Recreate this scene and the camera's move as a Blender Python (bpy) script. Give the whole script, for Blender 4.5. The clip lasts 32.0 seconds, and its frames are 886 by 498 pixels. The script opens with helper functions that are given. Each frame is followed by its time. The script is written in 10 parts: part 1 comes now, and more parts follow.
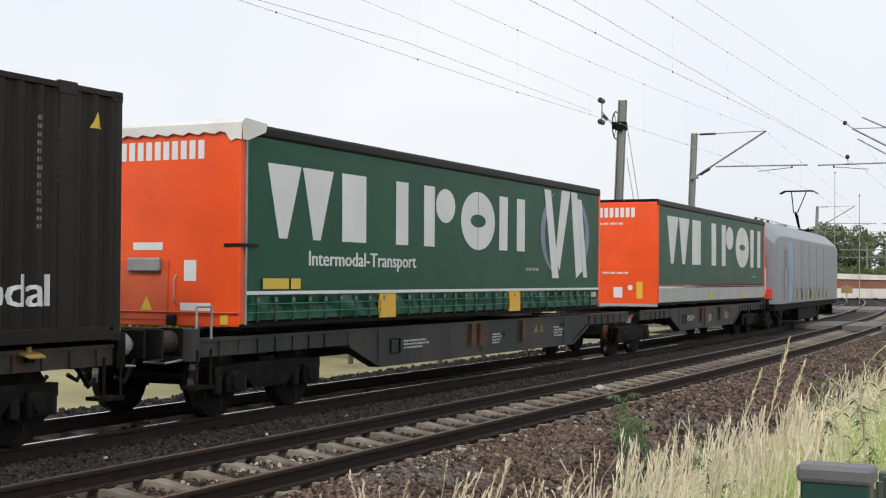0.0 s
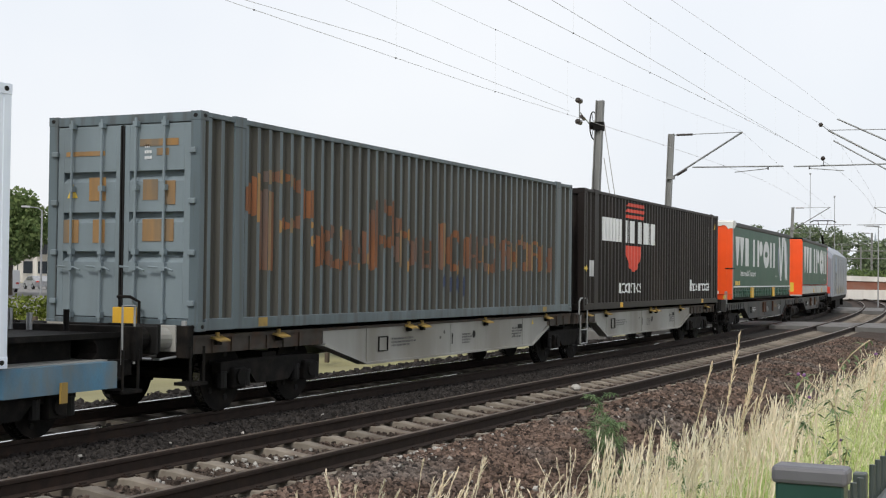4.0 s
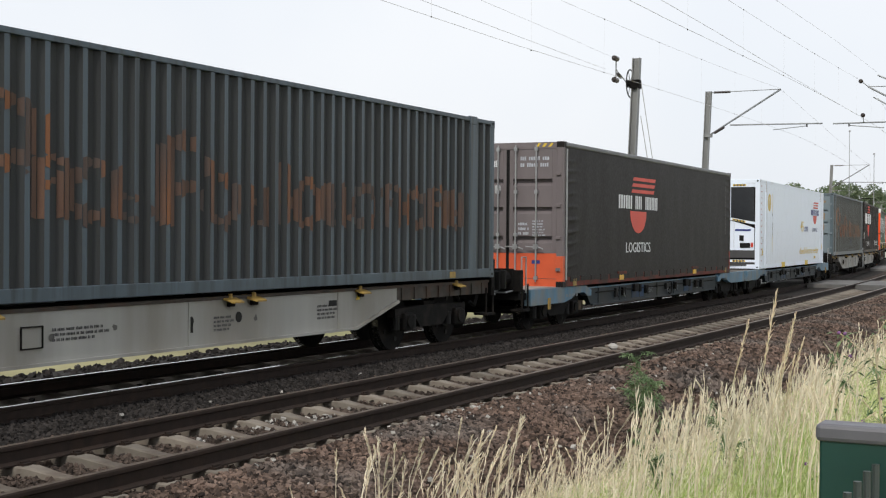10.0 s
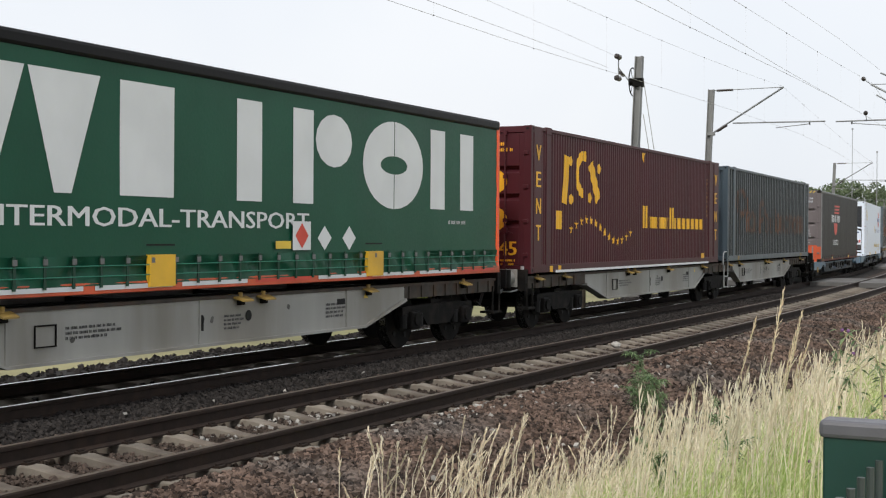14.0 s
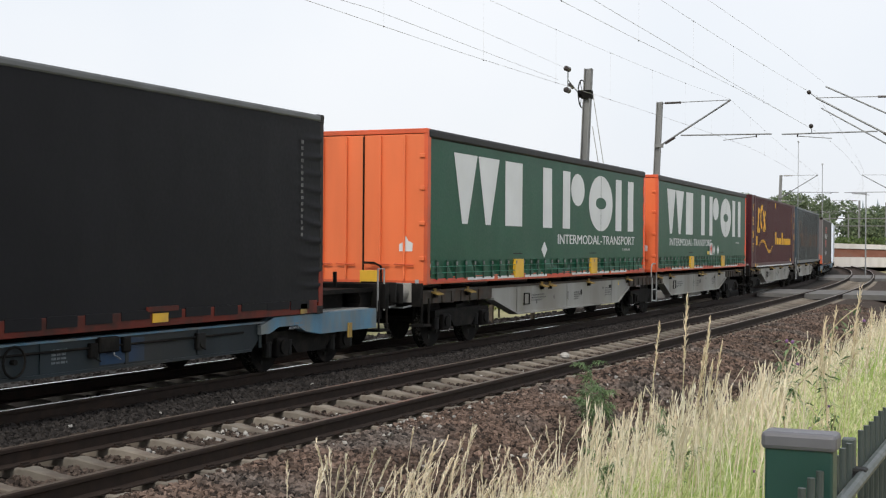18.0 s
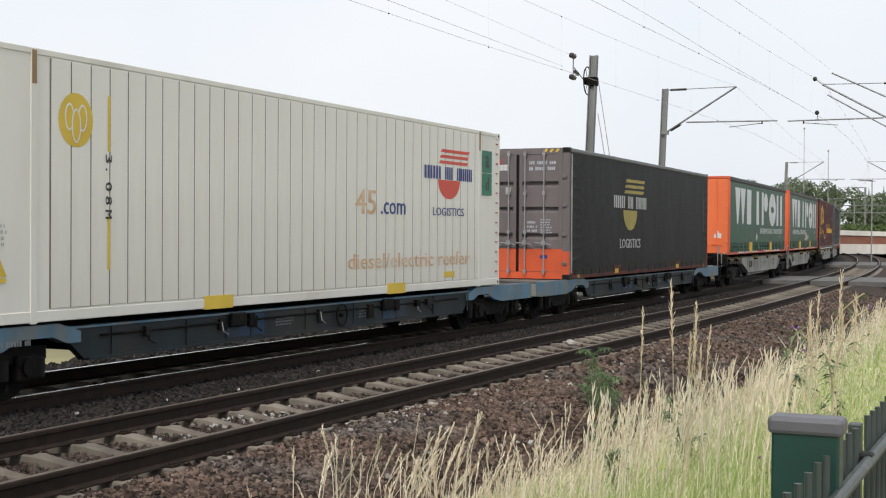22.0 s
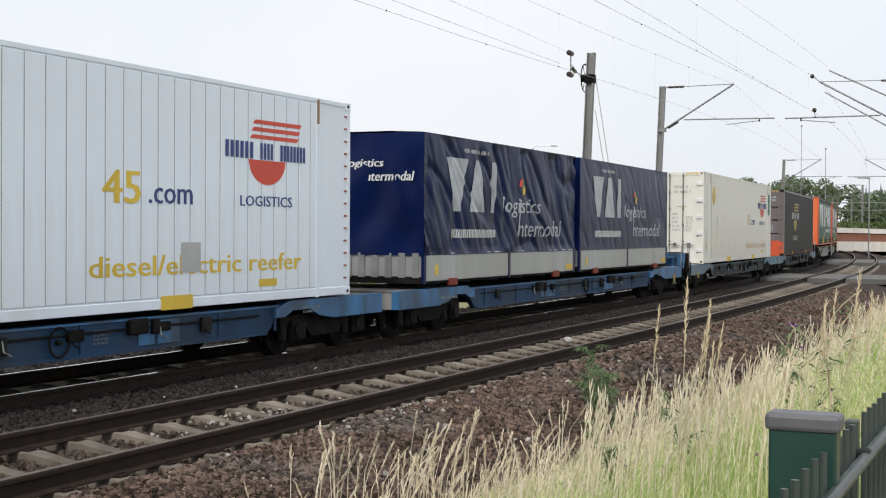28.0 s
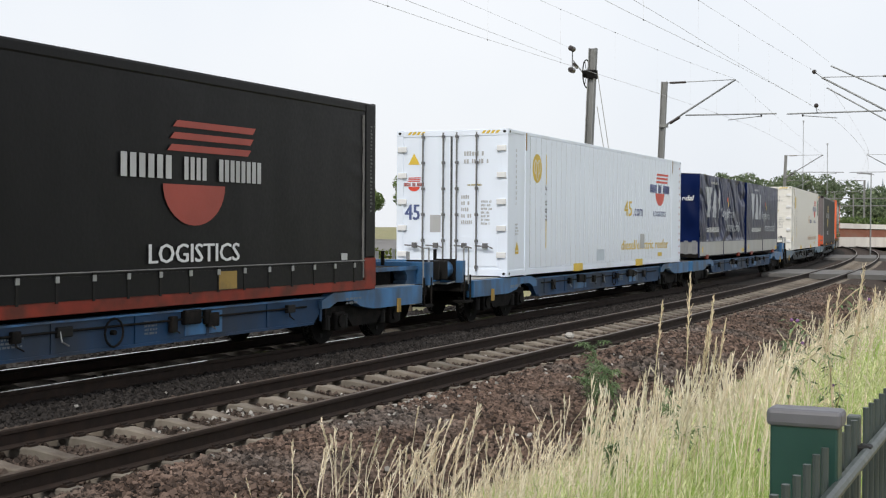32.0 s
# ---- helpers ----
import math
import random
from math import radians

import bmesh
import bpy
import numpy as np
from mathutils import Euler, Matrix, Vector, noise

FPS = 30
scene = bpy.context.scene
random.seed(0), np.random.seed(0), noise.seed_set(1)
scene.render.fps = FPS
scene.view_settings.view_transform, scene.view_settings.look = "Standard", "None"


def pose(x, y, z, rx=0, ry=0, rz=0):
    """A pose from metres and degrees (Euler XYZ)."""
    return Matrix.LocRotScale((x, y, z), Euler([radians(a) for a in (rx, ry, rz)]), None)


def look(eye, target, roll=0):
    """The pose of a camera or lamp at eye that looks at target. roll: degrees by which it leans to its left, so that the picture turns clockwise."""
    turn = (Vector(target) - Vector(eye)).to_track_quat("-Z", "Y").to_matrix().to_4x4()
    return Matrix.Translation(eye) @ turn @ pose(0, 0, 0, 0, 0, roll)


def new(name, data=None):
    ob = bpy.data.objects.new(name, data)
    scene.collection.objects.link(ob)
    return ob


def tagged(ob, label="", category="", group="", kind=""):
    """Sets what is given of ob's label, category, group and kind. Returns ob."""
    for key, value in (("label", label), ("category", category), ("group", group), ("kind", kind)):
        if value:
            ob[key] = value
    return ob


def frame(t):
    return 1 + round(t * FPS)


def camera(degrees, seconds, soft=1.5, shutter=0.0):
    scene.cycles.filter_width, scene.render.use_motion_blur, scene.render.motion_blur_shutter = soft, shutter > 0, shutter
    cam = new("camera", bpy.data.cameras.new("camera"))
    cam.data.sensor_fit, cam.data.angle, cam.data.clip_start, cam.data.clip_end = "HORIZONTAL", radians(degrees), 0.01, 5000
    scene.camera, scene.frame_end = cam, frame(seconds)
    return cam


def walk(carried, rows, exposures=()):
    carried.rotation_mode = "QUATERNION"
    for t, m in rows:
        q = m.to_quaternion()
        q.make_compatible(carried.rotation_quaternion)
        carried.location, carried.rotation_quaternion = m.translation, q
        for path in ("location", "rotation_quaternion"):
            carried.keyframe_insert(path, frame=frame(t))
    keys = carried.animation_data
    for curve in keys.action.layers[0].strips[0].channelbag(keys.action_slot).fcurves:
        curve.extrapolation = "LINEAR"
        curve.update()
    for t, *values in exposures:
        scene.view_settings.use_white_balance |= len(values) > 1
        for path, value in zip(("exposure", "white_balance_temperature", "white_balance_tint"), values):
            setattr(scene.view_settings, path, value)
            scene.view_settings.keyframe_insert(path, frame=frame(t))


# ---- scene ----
# ---------------------------------------------------------------- camera
EYE = 1.78          # eye above the rail heads, which lie at z = 0
VIEW = [          # seconds, yaw, pitch, lean in degrees; sway to the right and up in mm
    (0, 26.02, 1.26, 0.36, 8, 7), (0.5, 25.89, 1.17, 0.41, 12, 8), (1, 25.55, 1.21, 0.59, 5, 10), (1.5, 25.52, 1.35, 0.61, 8, 12), (2, 25.21, 1.55, 0.54, 7, 11),
    (2.5, 24.91, 1.59, 0.70, 8, 13), (3, 24.76, 1.70, 0.68, 10, 14), (3.5, 24.88, 1.54, 0.54, 10, 12), (4, 25.02, 1.22, 0.65, 6, 10), (4.5, 25.21, 0.85, 0.52, 4, 9),
    (6.5, 25.48, -0.00, 0.07, 7, 2), (7, 25.57, -0.13, 0.24, 5, 4), (7.5, 25.65, 0.05, 0.03, 5, 3), (8, 25.62, 0.04, 0.05, 6, 3), (8.5, 25.73, -0.12, 0.20, 1, 4),
    (9, 25.87, -0.31, 0.39, -5, 7), (9.5, 26.25, -0.41, 0.54, -6, 9), (10, 26.56, -0.54, 0.44, -10, 9), (10.5, 26.85, -0.51, 0.31, -10, 6), (11, 26.74, -0.53, 0.14, -7, 7),
    (11.5, 26.75, -0.58, 0.24, -10, 6), (12, 26.88, -0.60, 0.11, -11, 6), (12.5, 26.90, -0.66, 0.23, -11, 4), (13, 26.96, -0.68, 0.19, -13, 5), (13.5, 27.14, -0.61, 0.20, -13, 7),
    (14, 26.68, -0.59, 0.32, -10, 5), (14.5, 26.30, -0.65, 0.22, -6, 5), (16.5, 24.62, -0.37, 0.08, 2, 3), (17, 24.53, -0.35, 0.24, 1, 4), (17.5, 24.44, -0.27, 0.48, -1, 8),
    (18, 24.53, -0.11, 0.42, 1, 8), (18.5, 24.51, -0.24, 0.13, 3, 3), (19, 24.54, -0.49, 0.19, 2, 2), (19.5, 24.52, -0.62, 0.06, 2, 1), (20, 24.58, -0.63, 0.02, 2, 2),
    (20.5, 24.52, -0.59, 0.06, -0, 1), (21, 24.40, -0.59, 0.06, 1, 1), (21.5, 24.59, -0.62, 0.18, 1, 3), (22, 24.76, -0.65, 0.34, -1, 3), (22.5, 24.87, -0.69, 0.31, -0, 3),
    (23, 24.76, -0.51, 0.36, -2, 7), (23.5, 24.74, -0.50, 0.28, -1, 3), (24, 24.81, -0.53, 0.22, -0, 1), (24.5, 24.85, -0.60, 0.17, -0, 2), (25, 24.83, -0.73, 0.35, -3, 2),
    (25.5, 24.83, -0.76, 0.34, -3, 1), (27.5, 24.60, -1.13, 0.31, 0, 1), (28, 24.65, -0.76, 0.34, -1, 1), (28.5, 24.86, -0.75, 0.36, -1, 3), (29, 24.90, -0.71, 0.16, 1, 2),
    (29.5, 24.96, -0.78, 0.20, -0, 1), (30, 25.01, -1.04, 0.15, -2, -0), (30.5, 25.10, -1.09, -0.05, -3, -1), (31, 25.01, -1.14, 0.03, -3, -1), (31.5, 24.90, -1.15, 0.07, -1, -1),
    (32, 24.72, -0.95, 0.34, -1, 1),
]
cam = camera(36.97, 32.0, soft=1.2)
walk(cam, [(t, pose(0.001 * a * math.cos(radians(y)), 0.001 * a * math.sin(radians(y)), EYE + 0.001 * b, 90 + p, -r, y)) for t, y, p, r, a, b in VIEW])

# ---------------------------------------------------------------- sky and sun
world = bpy.data.worlds.new("overcast_sky")
scene.world = world
world.use_nodes = True
wn, wl = world.node_tree.nodes, world.node_tree.links
sky = wn.new("ShaderNodeTexSky")
sky.sky_type, sky.sun_disc = "NISHITA", False
sky.sun_elevation, sky.sun_rotation = radians(46), radians(170)
sky.air_density, sky.dust_density, sky.ozone_density = 1.0, 4.0, 1.0
skyk = wn.new("ShaderNodeVectorMath")
skyk.operation = "SCALE"
skyk.inputs["Scale"].default_value = 0.10
wl.new(sky.outputs["Color"], skyk.inputs[0])
wtc = wn.new("ShaderNodeTexCoord")
wno = wn.new("ShaderNodeTexNoise")
wno.inputs["Scale"].default_value, wno.inputs["Detail"].default_value = 2.2, 4
wl.new(wtc.outputs["Generated"], wno.inputs["Vector"])
wra = wn.new("ShaderNodeValToRGB")
wra.color_ramp.elements[0].position, wra.color_ramp.elements[0].color = 0.3, (0.80, 0.84, 0.90, 1)
wra.color_ramp.elements[1].position, wra.color_ramp.elements[1].color = 0.7, (0.95, 0.955, 0.97, 1)
wl.new(wno.outputs["Fac"], wra.inputs["Fac"])
wmx = wn.new("ShaderNodeMix")
wmx.data_type = "RGBA"
wmx.inputs["Factor"].default_value = 0.86
wl.new(skyk.outputs[0], wmx.inputs[6])
wl.new(wra.outputs["Color"], wmx.inputs[7])
wbg = wn["Background"]
wl.new(wmx.outputs[2], wbg.inputs["Color"])
wbg.inputs["Strength"].default_value = 1.14

sun = new("sun", bpy.data.lights.new("sun", "SUN"))
sun.data.energy, sun.data.angle, sun.data.color = 2.1, radians(10), (1.0, 0.95, 0.87)
sun.matrix_basis = look((14, -75, 80), (0, 0, 0))

# ---------------------------------------------------------------- materials
MATS = {}


def mat(name, color, rough=0.6, metal=0.0, var=0.25, scale=1.5, fine=40.0, bump=0.1, dirt=None, dirt_amount=0.5,
        dirt_scale=1.2, streak=False, island=0.0, rand=0.0, coat=0.0, spec=0.5):
    """A painted, weathered or mineral surface: base colour, two scales of variation, dirt or rust patches, fine relief."""
    if name in MATS:
        return MATS[name]
    m = bpy.data.materials.new(name)
    m.use_nodes = True
    n, l = m.node_tree.nodes, m.node_tree.links
    b = n["Principled BSDF"]
    b.inputs["Roughness"].default_value, b.inputs["Metallic"].default_value = rough, metal
    b.inputs["Coat Weight"].default_value = coat
    b.inputs["Specular IOR Level"].default_value = spec
    tc = n.new("ShaderNodeTexCoord")
    mp = n.new("ShaderNodeMapping")
    l.new(tc.outputs["Object"], mp.inputs["Vector"])
    mp.inputs["Scale"].default_value = (1, 1, 1 if not streak else 0.18 if streak is True else streak)

    def tex(sc, detail, vec):
        t = n.new("ShaderNodeTexNoise")
        t.inputs["Scale"].default_value, t.inputs["Detail"].default_value = sc, detail
        l.new(vec, t.inputs["Vector"])
        return t.outputs["Fac"]

    def mix(fac, a, c, kind="MIX"):
        x = n.new("ShaderNodeMix")
        x.data_type, x.blend_type = "RGBA", kind
        for s, v in ((x.inputs["Factor"], fac), (x.inputs[6], a), (x.inputs[7], c)):
            if hasattr(v, "default_value"):
                l.new(v, s)
            else:
                s.default_value = v
        return x.outputs[2]

    def ramp(fac, lo, hi, a=(0, 0, 0, 1), c=(1, 1, 1, 1)):
        r = n.new("ShaderNodeValToRGB")
        e = r.color_ramp.elements
        e[0].position, e[0].color, e[1].position, e[1].color = lo, a, hi, c
        l.new(fac, r.inputs["Fac"])
        return r.outputs["Color"]

    c4 = (*color, 1)
    dark = (*[k * (1 - var) for k in color], 1)
    light = (*[min(1, k * (1 + var * 0.6)) for k in color], 1)
    col = ramp(tex(scale, 5, mp.outputs["Vector"]), 0.32, 0.68, dark, light)
    grain = tex(fine, 3, tc.outputs["Object"])
    col = mix(0.35 * min(1, var * 2), col, ramp(grain, 0.35, 0.65, dark, c4), "MIX")
    if dirt:
        f = ramp(tex(dirt_scale, 8, mp.outputs["Vector"]), 0.62 - 0.3 * dirt_amount, 0.78 - 0.2 * dirt_amount)
        f2 = n.new("ShaderNodeMath")
        f2.operation = "MULTIPLY"
        l.new(f, f2.inputs[0])
        f2.inputs[1].default_value = min(1.0, 0.35 + dirt_amount * 0.6)
        col = mix(f2.outputs[0], col, (*dirt, 1))
    if island or rand:
        if island:
            g = n.new("ShaderNodeNewGeometry")
            rnd = g.outputs["Random Per Island"]
        else:
            g = n.new("ShaderNodeObjectInfo")
            rnd = g.outputs["Random"]
        k = island or rand
        col = mix(1.0, col, ramp(rnd, 0, 1, (1 - k, 1 - k, 1 - k, 1), (1 + k, 1 + k * 0.94, 1 + k * 0.88, 1)), "MULTIPLY")
    l.new(col, b.inputs["Base Color"])
    rr = n.new("ShaderNodeMapRange")
    l.new(grain, rr.inputs["Value"])
    rr.inputs["To Min"].default_value, rr.inputs["To Max"].default_value = max(0.03, rough - 0.12), min(1, rough + 0.12)
    l.new(rr.outputs["Result"], b.inputs["Roughness"])
    if bump:
        bp = n.new("ShaderNodeBump")
        bp.inputs["Strength"].default_value, bp.inputs["Distance"].default_value = bump, 0.01
        l.new(grain, bp.inputs["Height"])
        l.new(bp.outputs["Normal"], b.inputs["Normal"])
    MATS[name] = m
    return m


GREEN = mat("green_tarpaulin", (0.005, 0.070, 0.038), 0.45, var=0.14, scale=0.8, fine=25, bump=0.12, spec=0.25)
ORANGE = mat("orange_paint", (0.80, 0.085, 0.012), 0.4, var=0.12, dirt=(0.35, 0.07, 0.03), dirt_amount=0.12)
ORANGE_OLD = mat("weathered_orange_paint", (0.62, 0.10, 0.035), 0.5, var=0.2, dirt=(0.20, 0.07, 0.04), dirt_amount=0.35)
ORANGE_FADED = mat("sun_faded_orange_paint", (0.74, 0.165, 0.055), 0.5, var=0.15, dirt=(0.58, 0.15, 0.06), dirt_amount=0.25, streak=True)
GRIME_PAINT = mat("grimy_smudge", (0.10, 0.098, 0.09), 0.8, var=0.4, scale=6)
RED_GRIMY = mat("grimy_red_rail", (0.15, 0.022, 0.013), 0.6, var=0.35, dirt=(0.02, 0.014, 0.012), dirt_amount=0.75, dirt_scale=3, spec=0.25)
ROOF_GREY = mat("dull_grey_roof_rail", (0.115, 0.12, 0.125), 0.45, 0.3, var=0.2, dirt=(0.05, 0.05, 0.05), dirt_amount=0.4)
SIGN_DIM = mat("worn_dark_print", (0.14, 0.14, 0.14), 0.6, var=0.3)
RED_OXIDE = mat("red_painted_steel", (0.23, 0.028, 0.014), 0.55, var=0.3, dirt_scale=2.5, spec=0.3, dirt=(0.035, 0.018, 0.012), dirt_amount=0.6)
CHARCOAL = mat("charcoal_tarpaulin", (0.0125, 0.0127, 0.0155), 0.5, var=0.15, scale=0.7, fine=18, bump=0.15, spec=0.09)
CHARCOAL_BROWN = mat("brown_charcoal_tarpaulin", (0.0195, 0.0175, 0.0176), 0.5, var=0.15, scale=0.7, fine=18, bump=0.15, spec=0.11)
BLACKTARP = mat("black_tarpaulin", (0.007, 0.007, 0.008), 0.45, var=0.2, scale=0.7, fine=18, bump=0.15, spec=0.15)
BROWN_BLACK = mat("dark_brown_paint", (0.0135, 0.0100, 0.0092), 0.5, var=0.25, dirt_amount=0.3, streak=True, spec=0.22, dirt=(0.032, 0.024, 0.021))
DOOR_BROWN = mat("door_brown_paint", (0.150, 0.130, 0.134), 0.5, var=0.2, dirt=(0.17, 0.155, 0.155), dirt_amount=0.3, streak=True, spec=0.35)
BLUEGREY = mat("faded_blue_grey_paint", (0.094, 0.125, 0.143), 0.45, var=0.25, scale=3, dirt=(0.055, 0.052, 0.046), dirt_amount=0.5, dirt_scale=9, streak=0.05, spec=0.4)
BLUEGREY2 = mat("slate_blue_paint", (0.056, 0.080, 0.102), 0.42, var=0.25, scale=3, dirt=(0.018, 0.020, 0.021), dirt_amount=0.5, dirt_scale=9, streak=0.05, spec=0.4)
# darker tones that paint shade into the folds of the corrugated sides
FOLD_SHADE = mat("fold_shade_on_blue_grey", (0.064, 0.062, 0.054), 0.7, var=0.3, scale=3, dirt=(0.085, 0.090, 0.090), dirt_amount=0.3, dirt_scale=6, streak=0.05, spec=0.3)
FOLD_SHADE_SLATE = mat("fold_shade_on_slate", (0.034, 0.037, 0.039), 0.7, var=0.3, scale=3, dirt=(0.035, 0.044, 0.050), dirt_amount=0.3, dirt_scale=6, streak=0.05, spec=0.3)
MAROON = mat("maroon_paint", (0.055, 0.009, 0.014), 0.5, var=0.2, dirt=(0.05, 0.016, 0.016), dirt_amount=0.3, streak=True, spec=0.3)
WHITE = mat("white_paint", (0.74, 0.81, 0.92), 0.4, var=0.05, dirt=(0.50, 0.49, 0.46), dirt_amount=0.08, streak=True)
CREAM = mat("yellowed_white_paint", (0.70, 0.69, 0.645), 0.45, var=0.07, dirt=(0.45, 0.41, 0.34), dirt_amount=0.18, streak=True)
NAVY = mat("navy_tarpaulin", (0.0034, 0.0108, 0.060), 0.32, var=0.2, scale=0.9, fine=20, bump=0.10, spec=0.15)
ALU = mat("aluminium_boards", (0.39, 0.40, 0.405), 0.4, 0.35, var=0.1, dirt=(0.33, 0.32, 0.30), dirt_amount=0.25, streak=True)
GALV = mat("galvanised_steel", (0.36, 0.37, 0.38), 0.45, 0.7, var=0.2, scale=4, dirt=(0.20, 0.20, 0.20), dirt_amount=0.3)
MAST = mat("grey_mast_steel", (0.23, 0.235, 0.235), 0.55, 0.35, var=0.2, scale=3, dirt=(0.13, 0.12, 0.11), dirt_amount=0.4, streak=True)
WAGON_GREY = mat("grey_wagon_paint", (0.30, 0.30, 0.285), 0.55, var=0.15, dirt=(0.17, 0.155, 0.13), dirt_amount=0.6, streak=True)
WAGON_DARK = mat("dark_wagon_paint", (0.030, 0.034, 0.036), 0.55, var=0.25, dirt=(0.075, 0.055, 0.045), dirt_amount=0.45, streak=True, spec=0.3)
WAGON_BLUE = mat("blue_wagon_paint", (0.040, 0.165, 0.37), 0.5, var=0.4, dirt=(0.035, 0.042, 0.050), dirt_amount=0.74, dirt_scale=2.4, streak=0.4)
STENCIL = mat("faint_stencil", (0.17, 0.19, 0.21), 0.6, var=0.3)
SILL_ARM = mat("rusty_grimy_sill", (0.060, 0.052, 0.045), 0.7, var=0.45, scale=5, fine=30, dirt=(0.075, 0.038, 0.022), dirt_amount=0.5, dirt_scale=3.5, spec=0.25)
WAGON_BLUE_OLD = mat("faded_blue_wagon_paint", (0.070, 0.185, 0.29), 0.55, var=0.4, scale=2.2, dirt=(0.15, 0.15, 0.135), dirt_amount=0.76, dirt_scale=2.6, streak=0.45)
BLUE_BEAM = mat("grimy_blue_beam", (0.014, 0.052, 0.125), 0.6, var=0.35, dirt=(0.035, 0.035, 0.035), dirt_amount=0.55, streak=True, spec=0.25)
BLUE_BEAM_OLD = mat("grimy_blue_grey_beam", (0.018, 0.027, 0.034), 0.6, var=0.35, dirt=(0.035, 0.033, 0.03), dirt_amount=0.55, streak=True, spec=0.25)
BLACK = mat("black_rubber_and_grease", (0.010, 0.010, 0.010), 0.6, var=0.3, bump=0.2, spec=0.2)
UNDER = mat("grimy_running_gear", (0.0070, 0.0066, 0.0063), 0.75, var=0.45, scale=6, dirt=(0.026, 0.021, 0.018), dirt_amount=0.42, dirt_scale=4, bump=0.3, spec=0.12)
TREAD = mat("polished_wheel_steel", (0.16, 0.155, 0.15), 0.25, 0.9, var=0.15)
YELLOW = mat("yellow_paint", (0.72, 0.42, 0.03), 0.5, var=0.2, dirt=(0.30, 0.19, 0.06), dirt_amount=0.3)
YELLOW_DULL = mat("dirty_yellow_paint", (0.33, 0.215, 0.05), 0.6, var=0.3, dirt=(0.08, 0.06, 0.03), dirt_amount=0.5, dirt_scale=4)
SIGN_PALE = mat("worn_pale_print", (0.44, 0.47, 0.52), 0.55, var=0.18, scale=3, fine=8)
SIGN_WHITE = mat("white_print", (0.66, 0.68, 0.70), 0.5, var=0.06, fine=8)
SIGN_GREY = mat("grey_print", (0.42, 0.43, 0.44), 0.5, var=0.15)
SIGN_RED = mat("red_print", (0.60, 0.06, 0.035), 0.5, var=0.12)
SIGN_DKRED = mat("dull_red_print", (0.30, 0.045, 0.03), 0.5, var=0.15)
SIGN_BLUE = mat("blue_print", (0.02, 0.04, 0.20), 0.5, var=0.1)
SIGN_YEL = mat("yellow_print", (0.67, 0.47, 0.05), 0.5, var=0.15)
SIGN_DKYEL = mat("dull_yellow_print", (0.33, 0.26, 0.035), 0.5, var=0.15)
SIGN_GOLD = mat("ochre_print", (0.78, 0.42, 0.02), 0.5, var=0.15)
SIGN_BLACK = mat("black_print", (0.03, 0.03, 0.035), 0.5, var=0.2)
SIGN_GREEN = mat("green_print", (0.01, 0.16, 0.10), 0.5, var=0.1)
FADED_OR = mat("faded_orange_paint", (0.20, 0.078, 0.033), 0.6, var=0.4, scale=3, dirt=(0.080, 0.088, 0.092), dirt_amount=0.6, dirt_scale=2.2, streak=True, spec=0.3)
FADED_YL = mat("faded_ochre_paint", (0.34, 0.19, 0.068), 0.6, var=0.3, scale=3, dirt=(0.11, 0.115, 0.105), dirt_amount=0.65, dirt_scale=2.5, streak=True, spec=0.3)
FADED_RUST = mat("rust_orange_paint_ghost", (0.20, 0.082, 0.036), 0.6, var=0.4, scale=3, dirt=(0.050, 0.054, 0.058), dirt_amount=0.7, dirt_scale=2.2, streak=True, spec=0.3)
FADED_DULL = mat("dull_orange_paint_ghost", (0.115, 0.062, 0.042), 0.6, var=0.4, scale=3, dirt=(0.045, 0.050, 0.054), dirt_amount=0.7, dirt_scale=2.2, streak=True, spec=0.3)
GLASS_DARK = mat("dark_grille", (0.025, 0.028, 0.033), 0.3, var=0.3, fine=60)
SILVER = mat("silver_grey_loco_paint", (0.22, 0.245, 0.295), 0.4, 0.1, var=0.1, dirt=(0.28, 0.27, 0.26), dirt_amount=0.4, streak=True)
LOCO_BLUE = mat("light_blue_loco_paint", (0.16, 0.34, 0.62), 0.35, var=0.12)

# ---------------------------------------------------------------- mesh helpers
def mesh(bm, name):
    me = bpy.data.meshes.new(name)
    bm.to_mesh(me)
    bm.free()
    return me


def part(name, bm, material, parent=None, label="", smooth=False):
    """Link a bmesh as one mesh object under a thing or a part."""
    bmesh.ops.recalc_face_normals(bm, faces=bm.faces)
    if smooth:
        for f in bm.faces:
            f.smooth = True
    me = mesh(bm, name)
    me.materials.append(material)
    ob = new(name, me)
    ob.parent = parent
    if label:
        tagged(ob, label)
    return ob


def thing(name, label, category, group="", kind=""):
    ob = new(name)
    ob.empty_display_size = 0.2
    return tagged(ob, label, category, group, kind)


def raw(name, verts, faces, material, parent=None, smooth=False):
    me = bpy.data.meshes.new(name)
    me.from_pydata(verts, [], faces)
    me.materials.append(material)
    if smooth:
        for p in me.polygons:
            p.use_smooth = True
    ob = new(name, me)
    ob.parent = parent
    return ob


